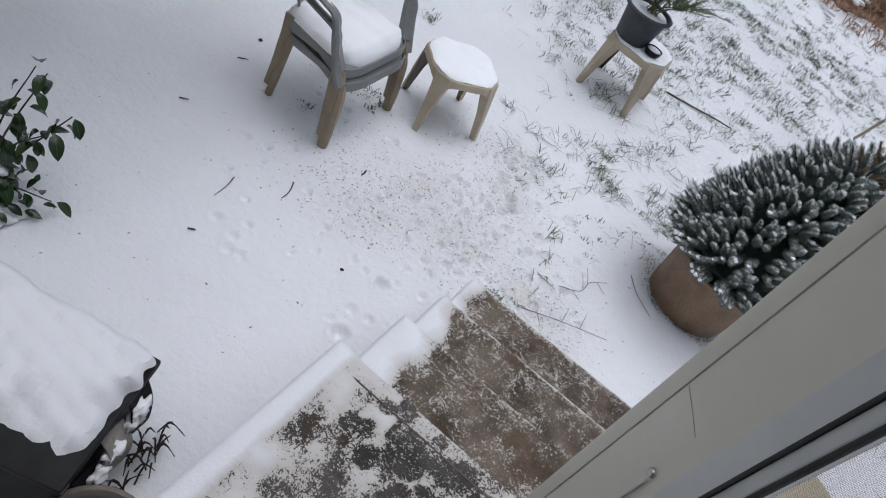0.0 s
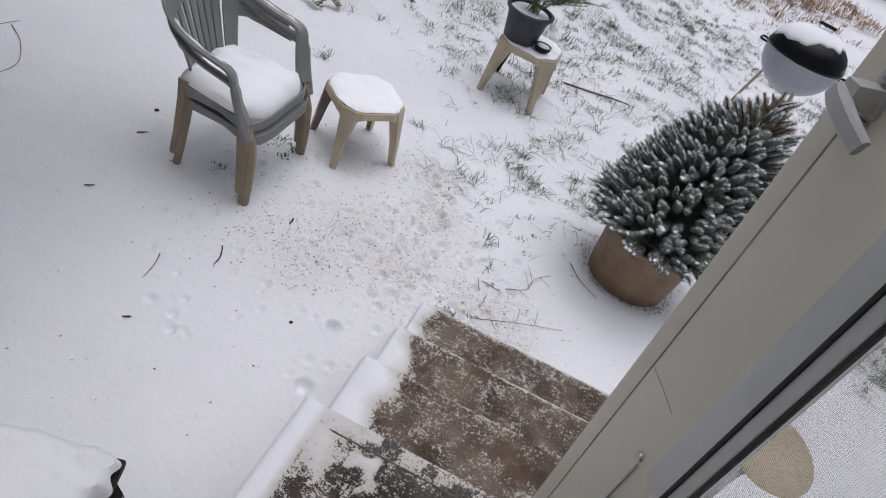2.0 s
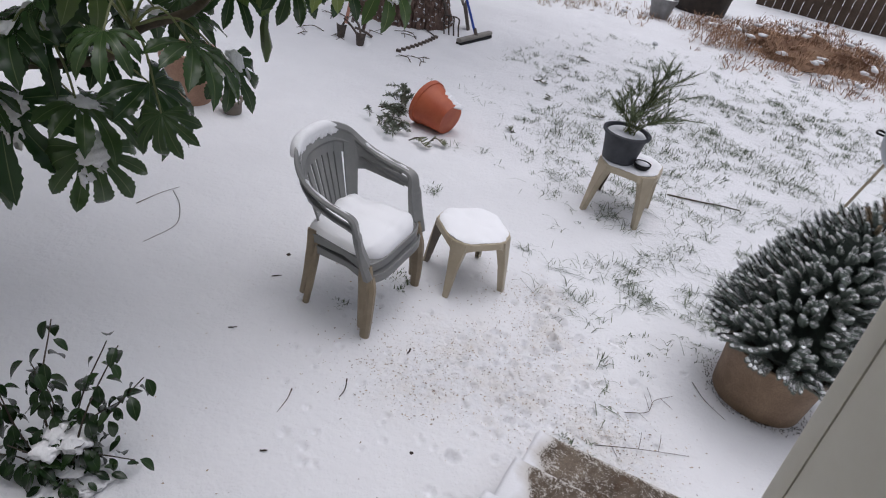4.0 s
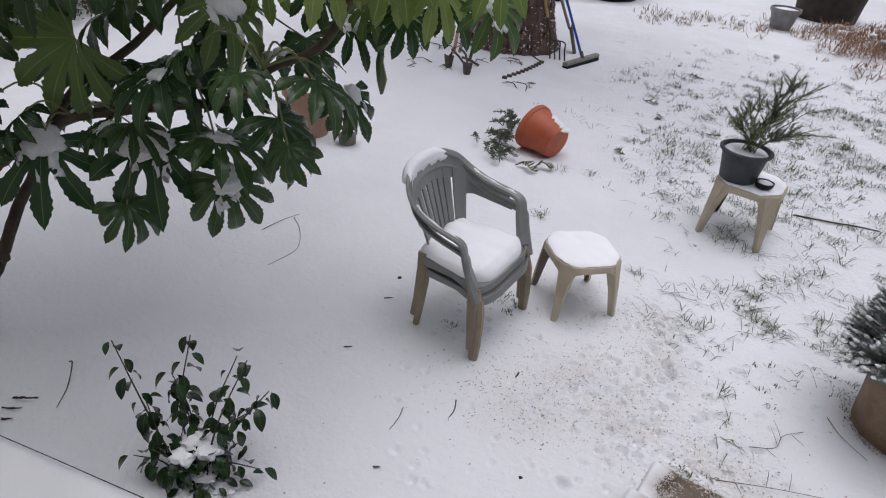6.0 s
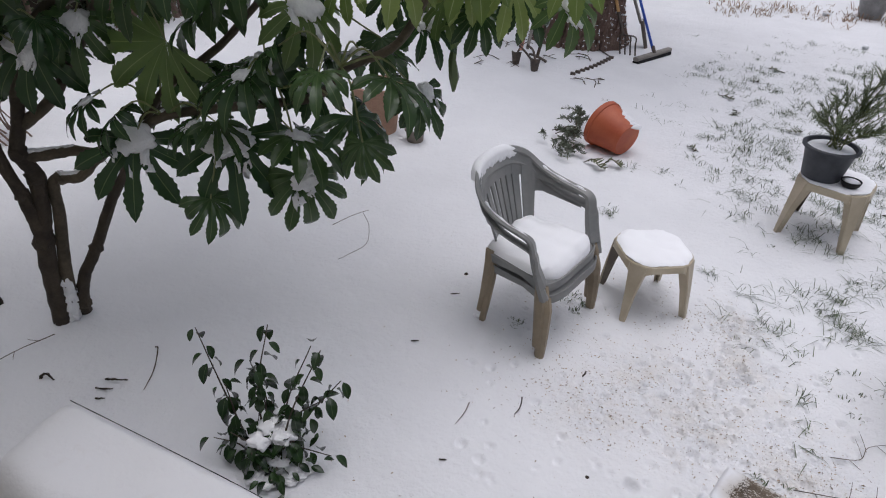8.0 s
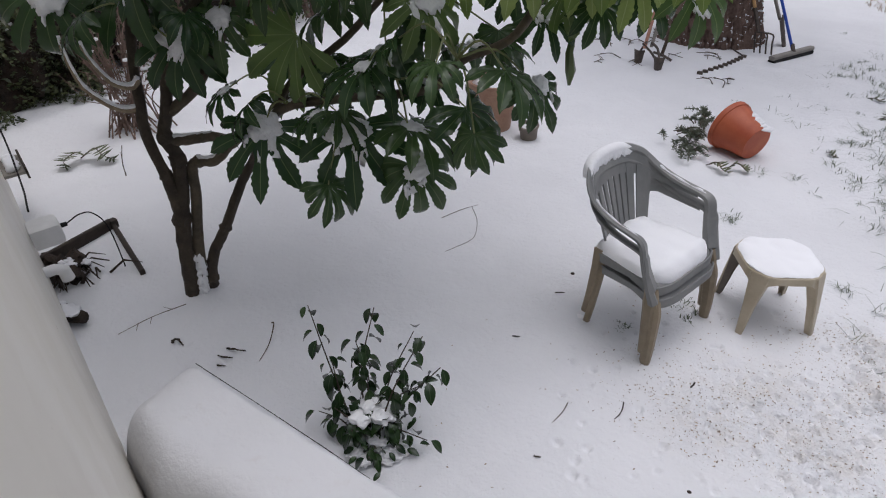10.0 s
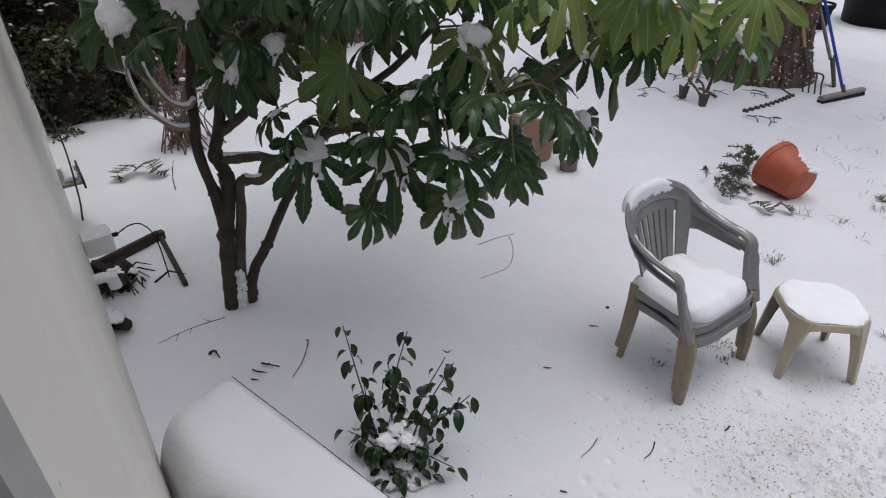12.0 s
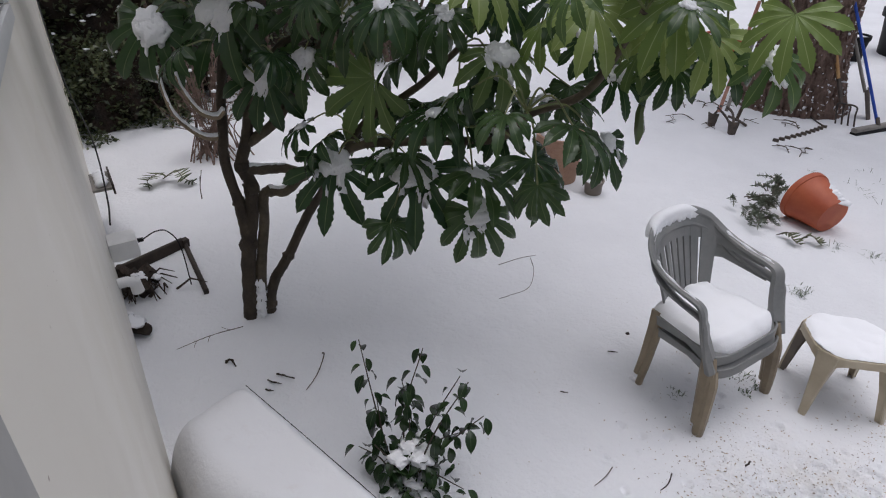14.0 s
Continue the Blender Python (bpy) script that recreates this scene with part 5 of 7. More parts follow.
def build_fatsia():
    rng = random.Random(21)
    tree = thing("fatsia_tree", pose(0, 0, 0), "tall fatsia with dark stems and big glossy palmate leaves under snow", "tree")
    limbs = {
        "trunk": ([(-2.915, 1.585, -0.14), (-2.905, 1.60, 0.2), (-2.885, 1.625, 0.5), (-2.88, 1.65, 0.59), (-2.86, 1.68, 0.84), (-2.88, 1.65, 0.97), (-2.86, 1.68, 1.09), (-2.84, 1.71, 1.25), (-2.8, 1.73, 1.6), (-2.7, 1.75, 2.0)], 0.046, 0.024),
        "limb_left": ([(-2.885, 1.63, 0.50), (-2.892, 1.618, 0.66), (-2.90, 1.61, 0.77), (-2.918, 1.58, 1.0), (-2.91, 1.59, 1.17), (-2.94, 1.64, 1.4), (-2.89, 1.73, 1.9)], 0.034, 0.022),
        "limb_side": ([(-2.885, 1.71, -0.04), (-2.85, 1.69, 0.08), (-2.83, 1.73, 0.23), (-2.78, 1.81, 0.38), (-2.72, 1.92, 0.61), (-2.67, 2.0, 0.75), (-2.5, 2.0, 0.97), (-2.3, 2.0, 1.2)], 0.036, 0.020),
        "limb_middle": ([(-2.875, 1.655, 0.05), (-2.86, 1.67, 0.34), (-2.84, 1.715, 0.6), (-2.83, 1.73, 0.78), (-2.80, 1.755, 0.815), (-2.7, 1.79, 0.83), (-2.59, 1.84, 0.94), (-2.34, 1.87, 1.1), (-2.16, 1.88, 1.21), (-1.85, 1.96, 1.28), (-1.49, 2.03, 1.36), (-1.32, 2.03, 1.51), (-1.11, 2.06, 1.63), (-0.9, 1.98, 1.95)], 0.032, 0.015),
        "limb_long": ([(-2.875, 1.66, 0.945), (-2.81, 1.76, 0.94), (-2.72, 1.82, 0.95), (-2.58, 1.845, 0.945)], 0.030, 0.026),
        "limb_upper": ([(-2.845, 1.70, 1.24), (-2.72, 1.82, 1.55), (-2.51, 1.87, 1.68), (-2.33, 1.9, 1.77), (-2.0, 1.91, 1.88), (-1.7, 1.9, 1.98), (-1.2, 2.05, 2.1), (-0.75, 2.15, 2.12)], 0.032, 0.016),
        "limb_back": ([(-2.85, 1.70, 1.1), (-2.70, 1.80, 1.25), (-2.56, 2.0, 1.6), (-2.4, 2.2, 2.0)], 0.03, 0.018),
        "limb_fork": ([(-2.34, 1.87, 1.1), (-2.2, 1.95, 1.3), (-1.95, 2.05, 1.5), (-1.75, 2.1, 1.7)], 0.022, 0.014),
    }
    for nm, (pts, r0, r1) in limbs.items():
        bm = bmesh.new()
        branch(bm, pts, r0, r1, 6, 12, wobble=0.10, rng=rng)
        for k in {"trunk": (2, 4, 5), "limb_middle": (4, 6), "limb_side": (1, 3), "limb_left": (2,)}.get(nm, ()):
            r = r0 + (r1 - r0) * k / len(pts)
            lump(bm, pts[k], r * 1.25, r * 1.25, r * 1.3, rng)
        part(nm if nm == "trunk" else "limb", bm, BARK if nm in ("trunk", "limb_left", "limb_side") else BARK_MID, tree)
    # Two bare upswept branches carrying snow.
    sweeps = [[(-2.91, 1.60, 1.16), (-2.934, 1.55, 1.137), (-2.973, 1.482, 1.17), (-3.021, 1.4, 1.283), (-3.036, 1.374, 1.437), (-3.036, 1.374, 1.506)], [(-2.90, 1.61, 1.28), (-2.918, 1.576, 1.247), (-2.958, 1.509, 1.281), (-2.99, 1.454, 1.397), (-2.998, 1.44, 1.473)]]
    snow = bmesh.new()
    for pts in sweeps:
        part("limb", branch(bmesh.new(), pts, 0.014, 0.008, 6, 8, rng=rng), BARK_PALE, tree)
        branch(snow, [(x, y, z + 0.017) for x, y, z in pts], 0.013, 0.008, 6, 6, wobble=0.2, rng=rng)
    for nm, a, b in (("limb_long", 0, 3), ("limb_middle", 4, 9)):
        pts = limbs[nm][0][a:b]
        branch(snow, [(x, y, z + 0.024) for x, y, z in pts], 0.014, 0.010, 5, 6, wobble=0.35, rng=rng)
    for q in ((-2.872, 1.632, 0.03), (-2.868, 1.638, 0.09), (-2.866, 1.645, 0.15), (-2.868, 1.65, 0.21)):
        lump(snow, q, 0.036, 0.036, 0.055, rng, rough=0.4, sub=3)

    dark = [leaf_mesh("leaf", n, FATSIA, rng, dr, sp) for n, dr, sp in ((9, 55, 112), (8, 72, 105), (7, 45, 98), (9, 85, 112))]
    light = [leaf_mesh("leaf", n, mt, rng, dr, sp) for n, dr, sp, mt in ((9, 44, 112, FATSIA_BACKLIT), (8, 60, 105, FATSIA_MID), (9, 38, 108, FATSIA_MID))]
    eye = Vector((-0.03, -0.1, 2.26))

    def add(mesh, at, tip, face, size, stalk_from=None):
        o = new("leaf", mesh)
        o.parent = tree
        o.matrix_basis = hang(at, tip, face, size)
        if stalk_from is not None:
            s, e = Vector(stalk_from), Vector(at)
            mid = s.lerp(e, 0.5) + Vector((0, 0, 0.06 + 0.04 * rng.random()))
            pts = smooth_path([s, mid, e], 4)
            part("leaf_stalk", tube(bmesh.new(), pts, lerps([0.0055, 0.0035], len(pts)), 5), STALK, tree)
        return o

    def cap(at, tip, face, r):
        """Crusted snow lying over the crown of a leaf and running down its lobes."""
        m = hang(at, tip, face, r)
        first = len(snow.verts)
        for k in range(3):
            lump(snow, (rng.gauss(0, 0.18), rng.uniform(-0.15, 0.4), 0.05), rng.uniform(0.4, 0.65), rng.uniform(0.4, 0.65), rng.uniform(0.14, 0.26), rng, rough=0.26, sub=3)
        for k in range(5):
            a, u = rng.gauss(0, 0.6), rng.uniform(0.4, 1.3)
            lump(snow, (math.sin(a) * u, math.cos(a) * u, 0.06 - 0.22 * max(0, u - 0.4)), rng.uniform(0.08, 0.18), rng.uniform(0.15, 0.5), rng.uniform(0.08, 0.16), rng, rough=0.6, sub=2)
        snow.verts.ensure_lookup_table()
        bmesh.ops.transform(snow, matrix=m, verts=snow.verts[first:])

    # Where the largest leaves hang: place and length of the middle lobe.
    nodes = [(-1.54, 1.97, 1.02, 0.31), (-1.16, 1.85, 1.30, 0.2), (-1.04, 2.09, 1.44, 0.22), (-1.85, 1.93, 1.15, 0.40), (-2.08, 1.89, 1.54, 0.42), (-2.79, 1.64, 1.79, 0.42), (-3.12, 1.43, 1.72, 0.42), (-2.66, 1.72, 1.49, 0.34), (-2.27, 1.78, 1.11, 0.38), (-1.88, 1.77, 0.92, 0.24), (-1.69, 2.01, 1.46, 0.28), (-1.51, 2.03, 1.72, 0.30), (-1.54, 2.10, 1.40, 0.22), (-1.25, 2.18, 1.60, 0.20), (-1.07, 2.21, 1.68, 0.2), (-0.92, 2.29, 1.73, 0.2), (-1.09, 1.98, 1.95, 0.27), (-0.83, 2.04, 1.99, 0.27), (-0.51, 2.11, 1.84, 0.21), (-0.47, 2.04, 1.98, 0.21), (-1.91, 2.00, 1.82, 0.30), (-2.22, 1.90, 1.82, 0.32), (-2.49, 1.83, 1.60, 0.30), (-0.73, 2.16, 1.87, 0.22), (-1.42, 2.2, 1.82, 0.21), (-1.22, 2.25, 1.78, 0.20), (-1.0, 2.22, 1.76, 0.19), (-0.86, 2.22, 1.74, 0.19), (-0.70, 2.26, 1.79, 0.19), (-1.3, 2.1, 1.97, 0.24), (-1.56, 2.1, 1.92, 0.24), (-0.92, 2.2, 1.88, 0.21)]
    snowy = (0, 25, 29, 2, 3, 5, 6, 7, 8, 10, 11, 12, 14, 18, 20, 21, 22)
    # Leaves given the brightened, backlit colours, mostly high on the right.
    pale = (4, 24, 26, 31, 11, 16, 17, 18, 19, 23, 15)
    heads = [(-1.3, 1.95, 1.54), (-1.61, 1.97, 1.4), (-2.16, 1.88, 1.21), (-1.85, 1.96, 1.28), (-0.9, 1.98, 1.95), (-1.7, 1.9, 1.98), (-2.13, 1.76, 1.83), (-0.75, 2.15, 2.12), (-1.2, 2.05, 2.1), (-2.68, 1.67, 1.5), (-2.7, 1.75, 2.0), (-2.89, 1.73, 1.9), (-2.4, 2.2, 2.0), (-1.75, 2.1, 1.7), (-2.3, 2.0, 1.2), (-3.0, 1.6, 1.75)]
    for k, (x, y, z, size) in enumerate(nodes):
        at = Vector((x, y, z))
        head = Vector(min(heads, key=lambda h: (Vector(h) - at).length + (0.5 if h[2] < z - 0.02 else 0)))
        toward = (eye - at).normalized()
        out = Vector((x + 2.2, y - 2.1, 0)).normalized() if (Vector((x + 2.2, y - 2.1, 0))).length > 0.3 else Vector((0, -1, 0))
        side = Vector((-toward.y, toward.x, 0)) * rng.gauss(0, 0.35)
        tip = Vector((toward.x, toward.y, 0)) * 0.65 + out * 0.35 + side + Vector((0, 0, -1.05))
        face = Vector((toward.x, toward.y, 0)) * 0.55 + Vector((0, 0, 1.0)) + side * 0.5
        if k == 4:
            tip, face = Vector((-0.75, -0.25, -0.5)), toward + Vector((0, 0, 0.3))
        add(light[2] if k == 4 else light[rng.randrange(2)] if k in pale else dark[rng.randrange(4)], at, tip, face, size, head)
        if k in snowy:
            cap(at, tip, face, size * 0.30)
    # Whorls at the limb ends fill the crown.
    for hx, hy, hz in heads:
        h = Vector((hx, hy, hz))
        n = 2 if hx < -2.95 else 3 if hx > -1.25 else 4 if hz > 1.5 else 3
        for k in range(n):
            a = k / n * 6.283 + rng.uniform(-0.3, 0.3)
            el = rng.uniform(0.2, 0.9) if hx > -1.25 else rng.uniform(-0.35, 0.75)
            l = rng.uniform(0.16, 0.34)
            d = Vector((math.cos(a) * math.cos(el), math.sin(a) * math.cos(el), math.sin(el)))
            at = h + d * l
            if at.z < 1.2:
                at.z = 1.2 + rng.random() * 0.2
            size = rng.uniform(0.15, 0.24) if hx > -1.25 else rng.uniform(0.2, 0.33)
            tip = Vector((d.x, d.y, 0)) + Vector((0, 0, -rng.uniform(0.2, 0.9)))
            face = Vector((d.x, d.y, 0)) * rng.uniform(0.1, 0.6) + Vector((0, 0, 1.0)) + Vector((rng.gauss(0, 0.2), rng.gauss(0, 0.2), 0))
            # High leaves on this side also take the backlit colours.
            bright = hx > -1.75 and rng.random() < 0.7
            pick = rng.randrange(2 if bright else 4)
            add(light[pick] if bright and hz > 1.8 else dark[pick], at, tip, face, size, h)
            if rng.random() < 0.6:
                cap(at, tip, face, size * 0.22)
    # Added out of view: tall leaders with leaf whorls, to shade the ground below.
    v, f, uvs = [], [], []
    for k in range(24):
        a, fr = k * 2.4, (k + 0.5) / 24
        h = Vector((-2.75 + 1.45 * math.sqrt(fr) * math.cos(a) + rng.gauss(0, 0.1), 2.65 + 1.35 * math.sqrt(fr) * math.sin(a) + rng.gauss(0, 0.1), 2.75 + 0.5 * (1 - fr) + rng.uniform(0, 0.25)))
        root = min((Vector(q) for q in heads), key=lambda q: (q - h).length)
        part("limb", branch(bmesh.new(), [root, root.lerp(h, 0.5) + Vector((0, 0, 0.08)), h], 0.016, 0.011, 4, 6, rng=rng), BARK_PALE, tree)
        for m in range(7):
            b = m / 7 * 6.283 + rng.uniform(-0.4, 0.4)
            d = Vector((math.cos(b), math.sin(b), rng.uniform(-0.1, 0.8)))
            pose_m = hang(h + d * rng.uniform(0.06, 0.26) + Vector((0, 0, rng.gauss(0, 0.06))), (d.x, d.y, -rng.uniform(0.1, 0.6)), Vector((d.x * 0.3 + rng.gauss(0, 0.2), d.y * 0.3 + rng.gauss(0, 0.2), 1)), rng.uniform(0.26, 0.38))
            me = dark[rng.randrange(4)]
            n = len(v)
            v += [tuple(pose_m @ q.co) for q in me.vertices]
            f += [tuple(n + i for i in q.vertices) for q in me.polygons]
            uvs += [c for q in me.uv_layers[0].data for c in q.uv]
    o = from_lists("upper_foliage", v, f, FATSIA, "unseen upper whorls of dark palmate leaves, added to shade the ground", "", "stuff", tree)
    o.data.uv_layers.new(name="blade").data.foreach_set("uv", uvs)
    o.data.shade_smooth()
    # A withered strand.
    part("withered_leaf", tube(bmesh.new(), [(-0.98, 2.3, 1.62), (-0.985, 2.3, 1.52), (-0.975, 2.3, 1.45), (-0.98, 2.3, 1.39)], [0.008, 0.018, 0.02, 0.006], 6, wobble=0.4, rng=rng), FATSIA, tree, "limp shrivelled leaf")
    bmesh.ops.recalc_face_normals(snow, faces=snow.faces)
    alone("leaf_snow", snow, SNOW_FLUFFY, pose(0, 0, 0), "clods of snow caught on leaves and branches", "snow", "", "stuff")


build_fatsia()


# ---- evergreen bush ----
def oval_leaf(name, l, w, material, rng):
    bm = bmesh.new()
    uv = bm.loops.layers.uv.new("blade")
    n, rows = 6, []
    for i in range(n + 1):
        t = i / n
        k = w * math.sin(math.pi * t ** 0.95) ** 0.72 if 0 < t < 1 else 0.0008
        z = -0.42 * l * t * t
        rows.append(((-k, t * l, z + k * 0.4), (0, t * l, z), (k, t * l, z + k * 0.4), t))
    vs = [[bm.verts.new(p) for p in r[:3]] for r in rows]
    for i in range(n):
        for j in range(2):
            f = bm.faces.new((vs[i][j], vs[i][j + 1], vs[i + 1][j + 1], vs[i + 1][j]))
            u = (-1, 0, 1)
            for lp, c in zip(f.loops, ((u[j], rows[i][3]), (u[j + 1], rows[i][3]), (u[j + 1], rows[i + 1][3]), (u[j], rows[i + 1][3]))):
                lp[uv].uv = c
    me = bpy.data.meshes.new(name)
    bm.to_mesh(me)
    bm.free()
    me.shade_smooth()
    me.materials.append(material)
    return me


def build_bush():
    rng = random.Random(33)
    b = thing("evergreen_bush", pose(-1.355, 1.30, 0.0) @ Matrix.Diagonal((1.12, 1.12, 1.06, 1)), "small leggy evergreen bush with dark glossy oval leaves in snow", "bush")
    meshes = [oval_leaf("leaf", 0.076, 0.0205, CAMELLIA, rng), oval_leaf("leaf", 0.068, 0.0185, CAMELLIA, rng), oval_leaf("leaf", 0.054, 0.015, CAMELLIA, rng)]
    ends = [(-0.335, 0.09, 0.50), (-0.17, 0.02, 0.33), (-0.09, 0.20, 0.52), (-0.06, 0.06, 0.42), (0.08, 0.22, 0.46), (0.15, 0.18, 0.50), (0.20, 0.10, 0.34), (0.24, 0.16, 0.40), (-0.15, 0.14, 0.36), (0.05, 0.04, 0.22), (-0.12, -0.05, 0.16), (0.0, -0.09, 0.14), (0.13, -0.02, 0.2), (0.27, 0.02, 0.15), (-0.20, -0.06, 0.10), (0.10, -0.12, 0.08)]
    for ex, ey, ez in ends:
        base = Vector((rng.gauss(0, 0.03), rng.gauss(0.0, 0.03), -0.01))
        end = Vector((ex, ey, ez))
        mid = base.lerp(end, 0.5) + Vector((rng.gauss(0, 0.02), rng.gauss(0, 0.02), 0.03))
        pts = smooth_path([base, mid, end], 8)
        part("stem", tube(bmesh.new(), pts, lerps([0.0045, 0.002], len(pts)), 6), BARK, b)
        n = int(7 + ez * 18)
        for k in range(n):
            t = 0.25 + 0.75 * k / max(1, n - 1)
            q = pts[min(len(pts) - 1, int(t * (len(pts) - 1)))]
            a = k * 2.4 + rng.uniform(-0.4, 0.4)
            d = Vector((math.cos(a), math.sin(a), rng.uniform(-0.5, 0.5)))
            if k == n - 1:
                d.z = 0.4
            tip = d + Vector((0, 0, -rng.uniform(0.3, 1.6)))
            o = new("leaf", meshes[rng.randrange(3)])
            o.parent = b
            o.matrix_basis = hang(q + d * 0.017, tip, Vector((d.x * 0.5, d.y * 0.5, 1.0)), rng.uniform(0.8, 1.15))
    # Small leaves low down, half lying on the snow.
    for k in range(26):
        a, r = rng.uniform(0, 6.283), rng.uniform(0.05, 0.21)
        d = Vector((math.cos(a), math.sin(a), 0))
        o = new("leaf", meshes[2])
        o.parent = b
        o.matrix_basis = hang(Vector((0.03, -0.02, 0.0)) + d * r + Vector((0, 0, rng.uniform(0.015, 0.10))), d + Vector((rng.gauss(0, 0.6), rng.gauss(0, 0.6), rng.uniform(-0.5, 0.35))), Vector((d.x * 0.3 + rng.gauss(0, 0.3), d.y * 0.3 + rng.gauss(0, 0.3), 1.0)), rng.uniform(0.65, 1.0))
    sn = bmesh.new()
    for k in range(18):
        a = rng.uniform(0, 6.283)
        r = 0.13 * math.sqrt(rng.random())
        lump(sn, (0.02 + r * math.cos(a), 0.01 + r * math.sin(a), 0.11 * (1 - r / 0.13) * rng.random()), rng.uniform(0.025, 0.05), rng.uniform(0.025, 0.05), rng.uniform(0.008, 0.014), rng, rough=0.25, sub=3)
    for k in range(6):
        lump(sn, (0.04 + rng.gauss(0, 0.025), 0.03 + rng.gauss(0, 0.025), 0.17 + rng.uniform(-0.02, 0.015)), rng.uniform(0.035, 0.055), rng.uniform(0.035, 0.055), 0.022, rng, rough=0.25, sub=3)
    alone("bush_snow", sn, SNOW_FLUFFY, b.matrix_basis, "snow caught in the middle of the bush", "snow", "", "stuff")


build_bush()


# ---- hedge, shrub, fallen fronds ----
def build_hedge():
    rng = random.Random(41)
    hedge = thing("hedge", pose(0, 0, 0), "dark overgrown evergreen hedge with bare reddish stems below", "hedge")
    stems = bmesh.new()
    for k in range(80):
        x, y = rng.uniform(-9.6, -6.9), rng.uniform(2.0, 5.6)
        y = 2.5 + (x + 6.9) * -0.25 + rng.uniform(0.3, 5.6)
        tube(stems, [(x, y, -0.02), (x + rng.gauss(0, 0.1), y + rng.gauss(0, 0.1), 0.7), (x + rng.gauss(0, 0.25), y + rng.gauss(0, 0.25), 1.9)], [0.04, 0.03, 0.012], 6, wobble=0.15, rng=rng)
    part("stem", stems, BARK_ROUGH, hedge, "bare reddish brown stems")
    v, f = [], []
    # The hedge's unseen upper part is added height, to shade the yard's left.
    for k in range(90000):
        u = rng.random()
        x = -6.75 - 3.2 * rng.random()
        y = 1.75 + 6.6 * rng.random() ** 1.4 + 0.2 * math.sin(x * 5)
        z = 0.02 + 4.1 * rng.random() ** 1.2
        if noise.noise(Vector((x * 1.7, y * 1.7, z * 1.7))) < -0.12 - 0.3 * (y < 2.7):
            continue
        s = rng.uniform(0.02, 0.042)
        a = Vector((rng.gauss(0, 1), rng.gauss(0, 1), rng.gauss(0, 0.6))).normalized() * s
        b = a.cross(Vector((rng.gauss(0, 1), rng.gauss(0, 1), rng.gauss(0, 1)))).normalized() * s * 0.5
        c = Vector((x, y, z))
        i = len(v)
        v += [tuple(c - a), tuple(c + b), tuple(c + a), tuple(c - b)]
        f.append((i, i + 1, i + 2, i + 3))
    # Solid dark lumps: the brown tangle, with the shade inside painted in.
    part("inner_mass", lump(lump(lump(lump(lump(lump(lump(lump(bmesh.new(), (-7.35, 2.95, 0.35), 0.55, 0.6, 0.7, rng, rough=0.3, sub=4), (-8.2, 3.2, 0.5), 1.0, 1.3, 0.9, rng, rough=0.3, sub=4), (-8.3, 4.2, 1.6), 1.3, 1.7, 1.3, rng, rough=0.2, sub=4), (-7.5, 3.4, 1.9), 0.7, 0.9, 0.9, rng, rough=0.25, sub=4), (-8.4, 4.6, 0.5), 1.1, 1.5, 1.0, rng, rough=0.2, sub=3), (-8.5, 3.8, 3.0), 1.1, 1.7, 1.3, rng, rough=0.25, sub=4), (-8.9, 6.6, 1.0), 1.1, 1.7, 1.3, rng, rough=0.3, sub=4), (-9.0, 7.0, 2.6), 0.9, 1.4, 1.0, rng, rough=0.3, sub=4), HEDGE_HEART, hedge, "solid dark mass for the brown tangle and shade inside the hedge")
    for k in range(11000):
        x, y, z = -6.5 - 0.8 * rng.random(), 2.05 + 1.5 * rng.random(), 1.0 * rng.random() ** 1.3
        if noise.noise(Vector((x * 2.5, y * 2.5, z * 2.5))) < -0.1:
            continue
        s = rng.uniform(0.015, 0.035)
        a = Vector((rng.gauss(0, 1), rng.gauss(0, 1), rng.gauss(0, 0.6))).normalized() * s
        b = a.cross(Vector((rng.gauss(0, 1), rng.gauss(0, 1), rng.gauss(0, 1)))).normalized() * s * 0.5
        c, i = Vector((x, y, z)), len(v)
        v += [tuple(c - a), tuple(c + b), tuple(c + a), tuple(c - b)]
        f.append((i, i + 1, i + 2, i + 3))
    from_lists("foliage", v, f, HEDGE, "small dark evergreen leaves", "", "", hedge)
    sn = bmesh.new()
    for k in range(46):
        lump(sn, (rng.uniform(-7.6, -6.6), rng.uniform(1.8, 3.0), rng.uniform(0.5, 2.2)), rng.uniform(0.012, 0.035), rng.uniform(0.012, 0.035), rng.uniform(0.006, 0.015), rng, sub=2, rough=0.5)
    alone("hedge_snow", sn, SNOW, pose(0, 0, 0), "scraps of snow caught in the hedge", "snow", "", "stuff")


build_hedge()


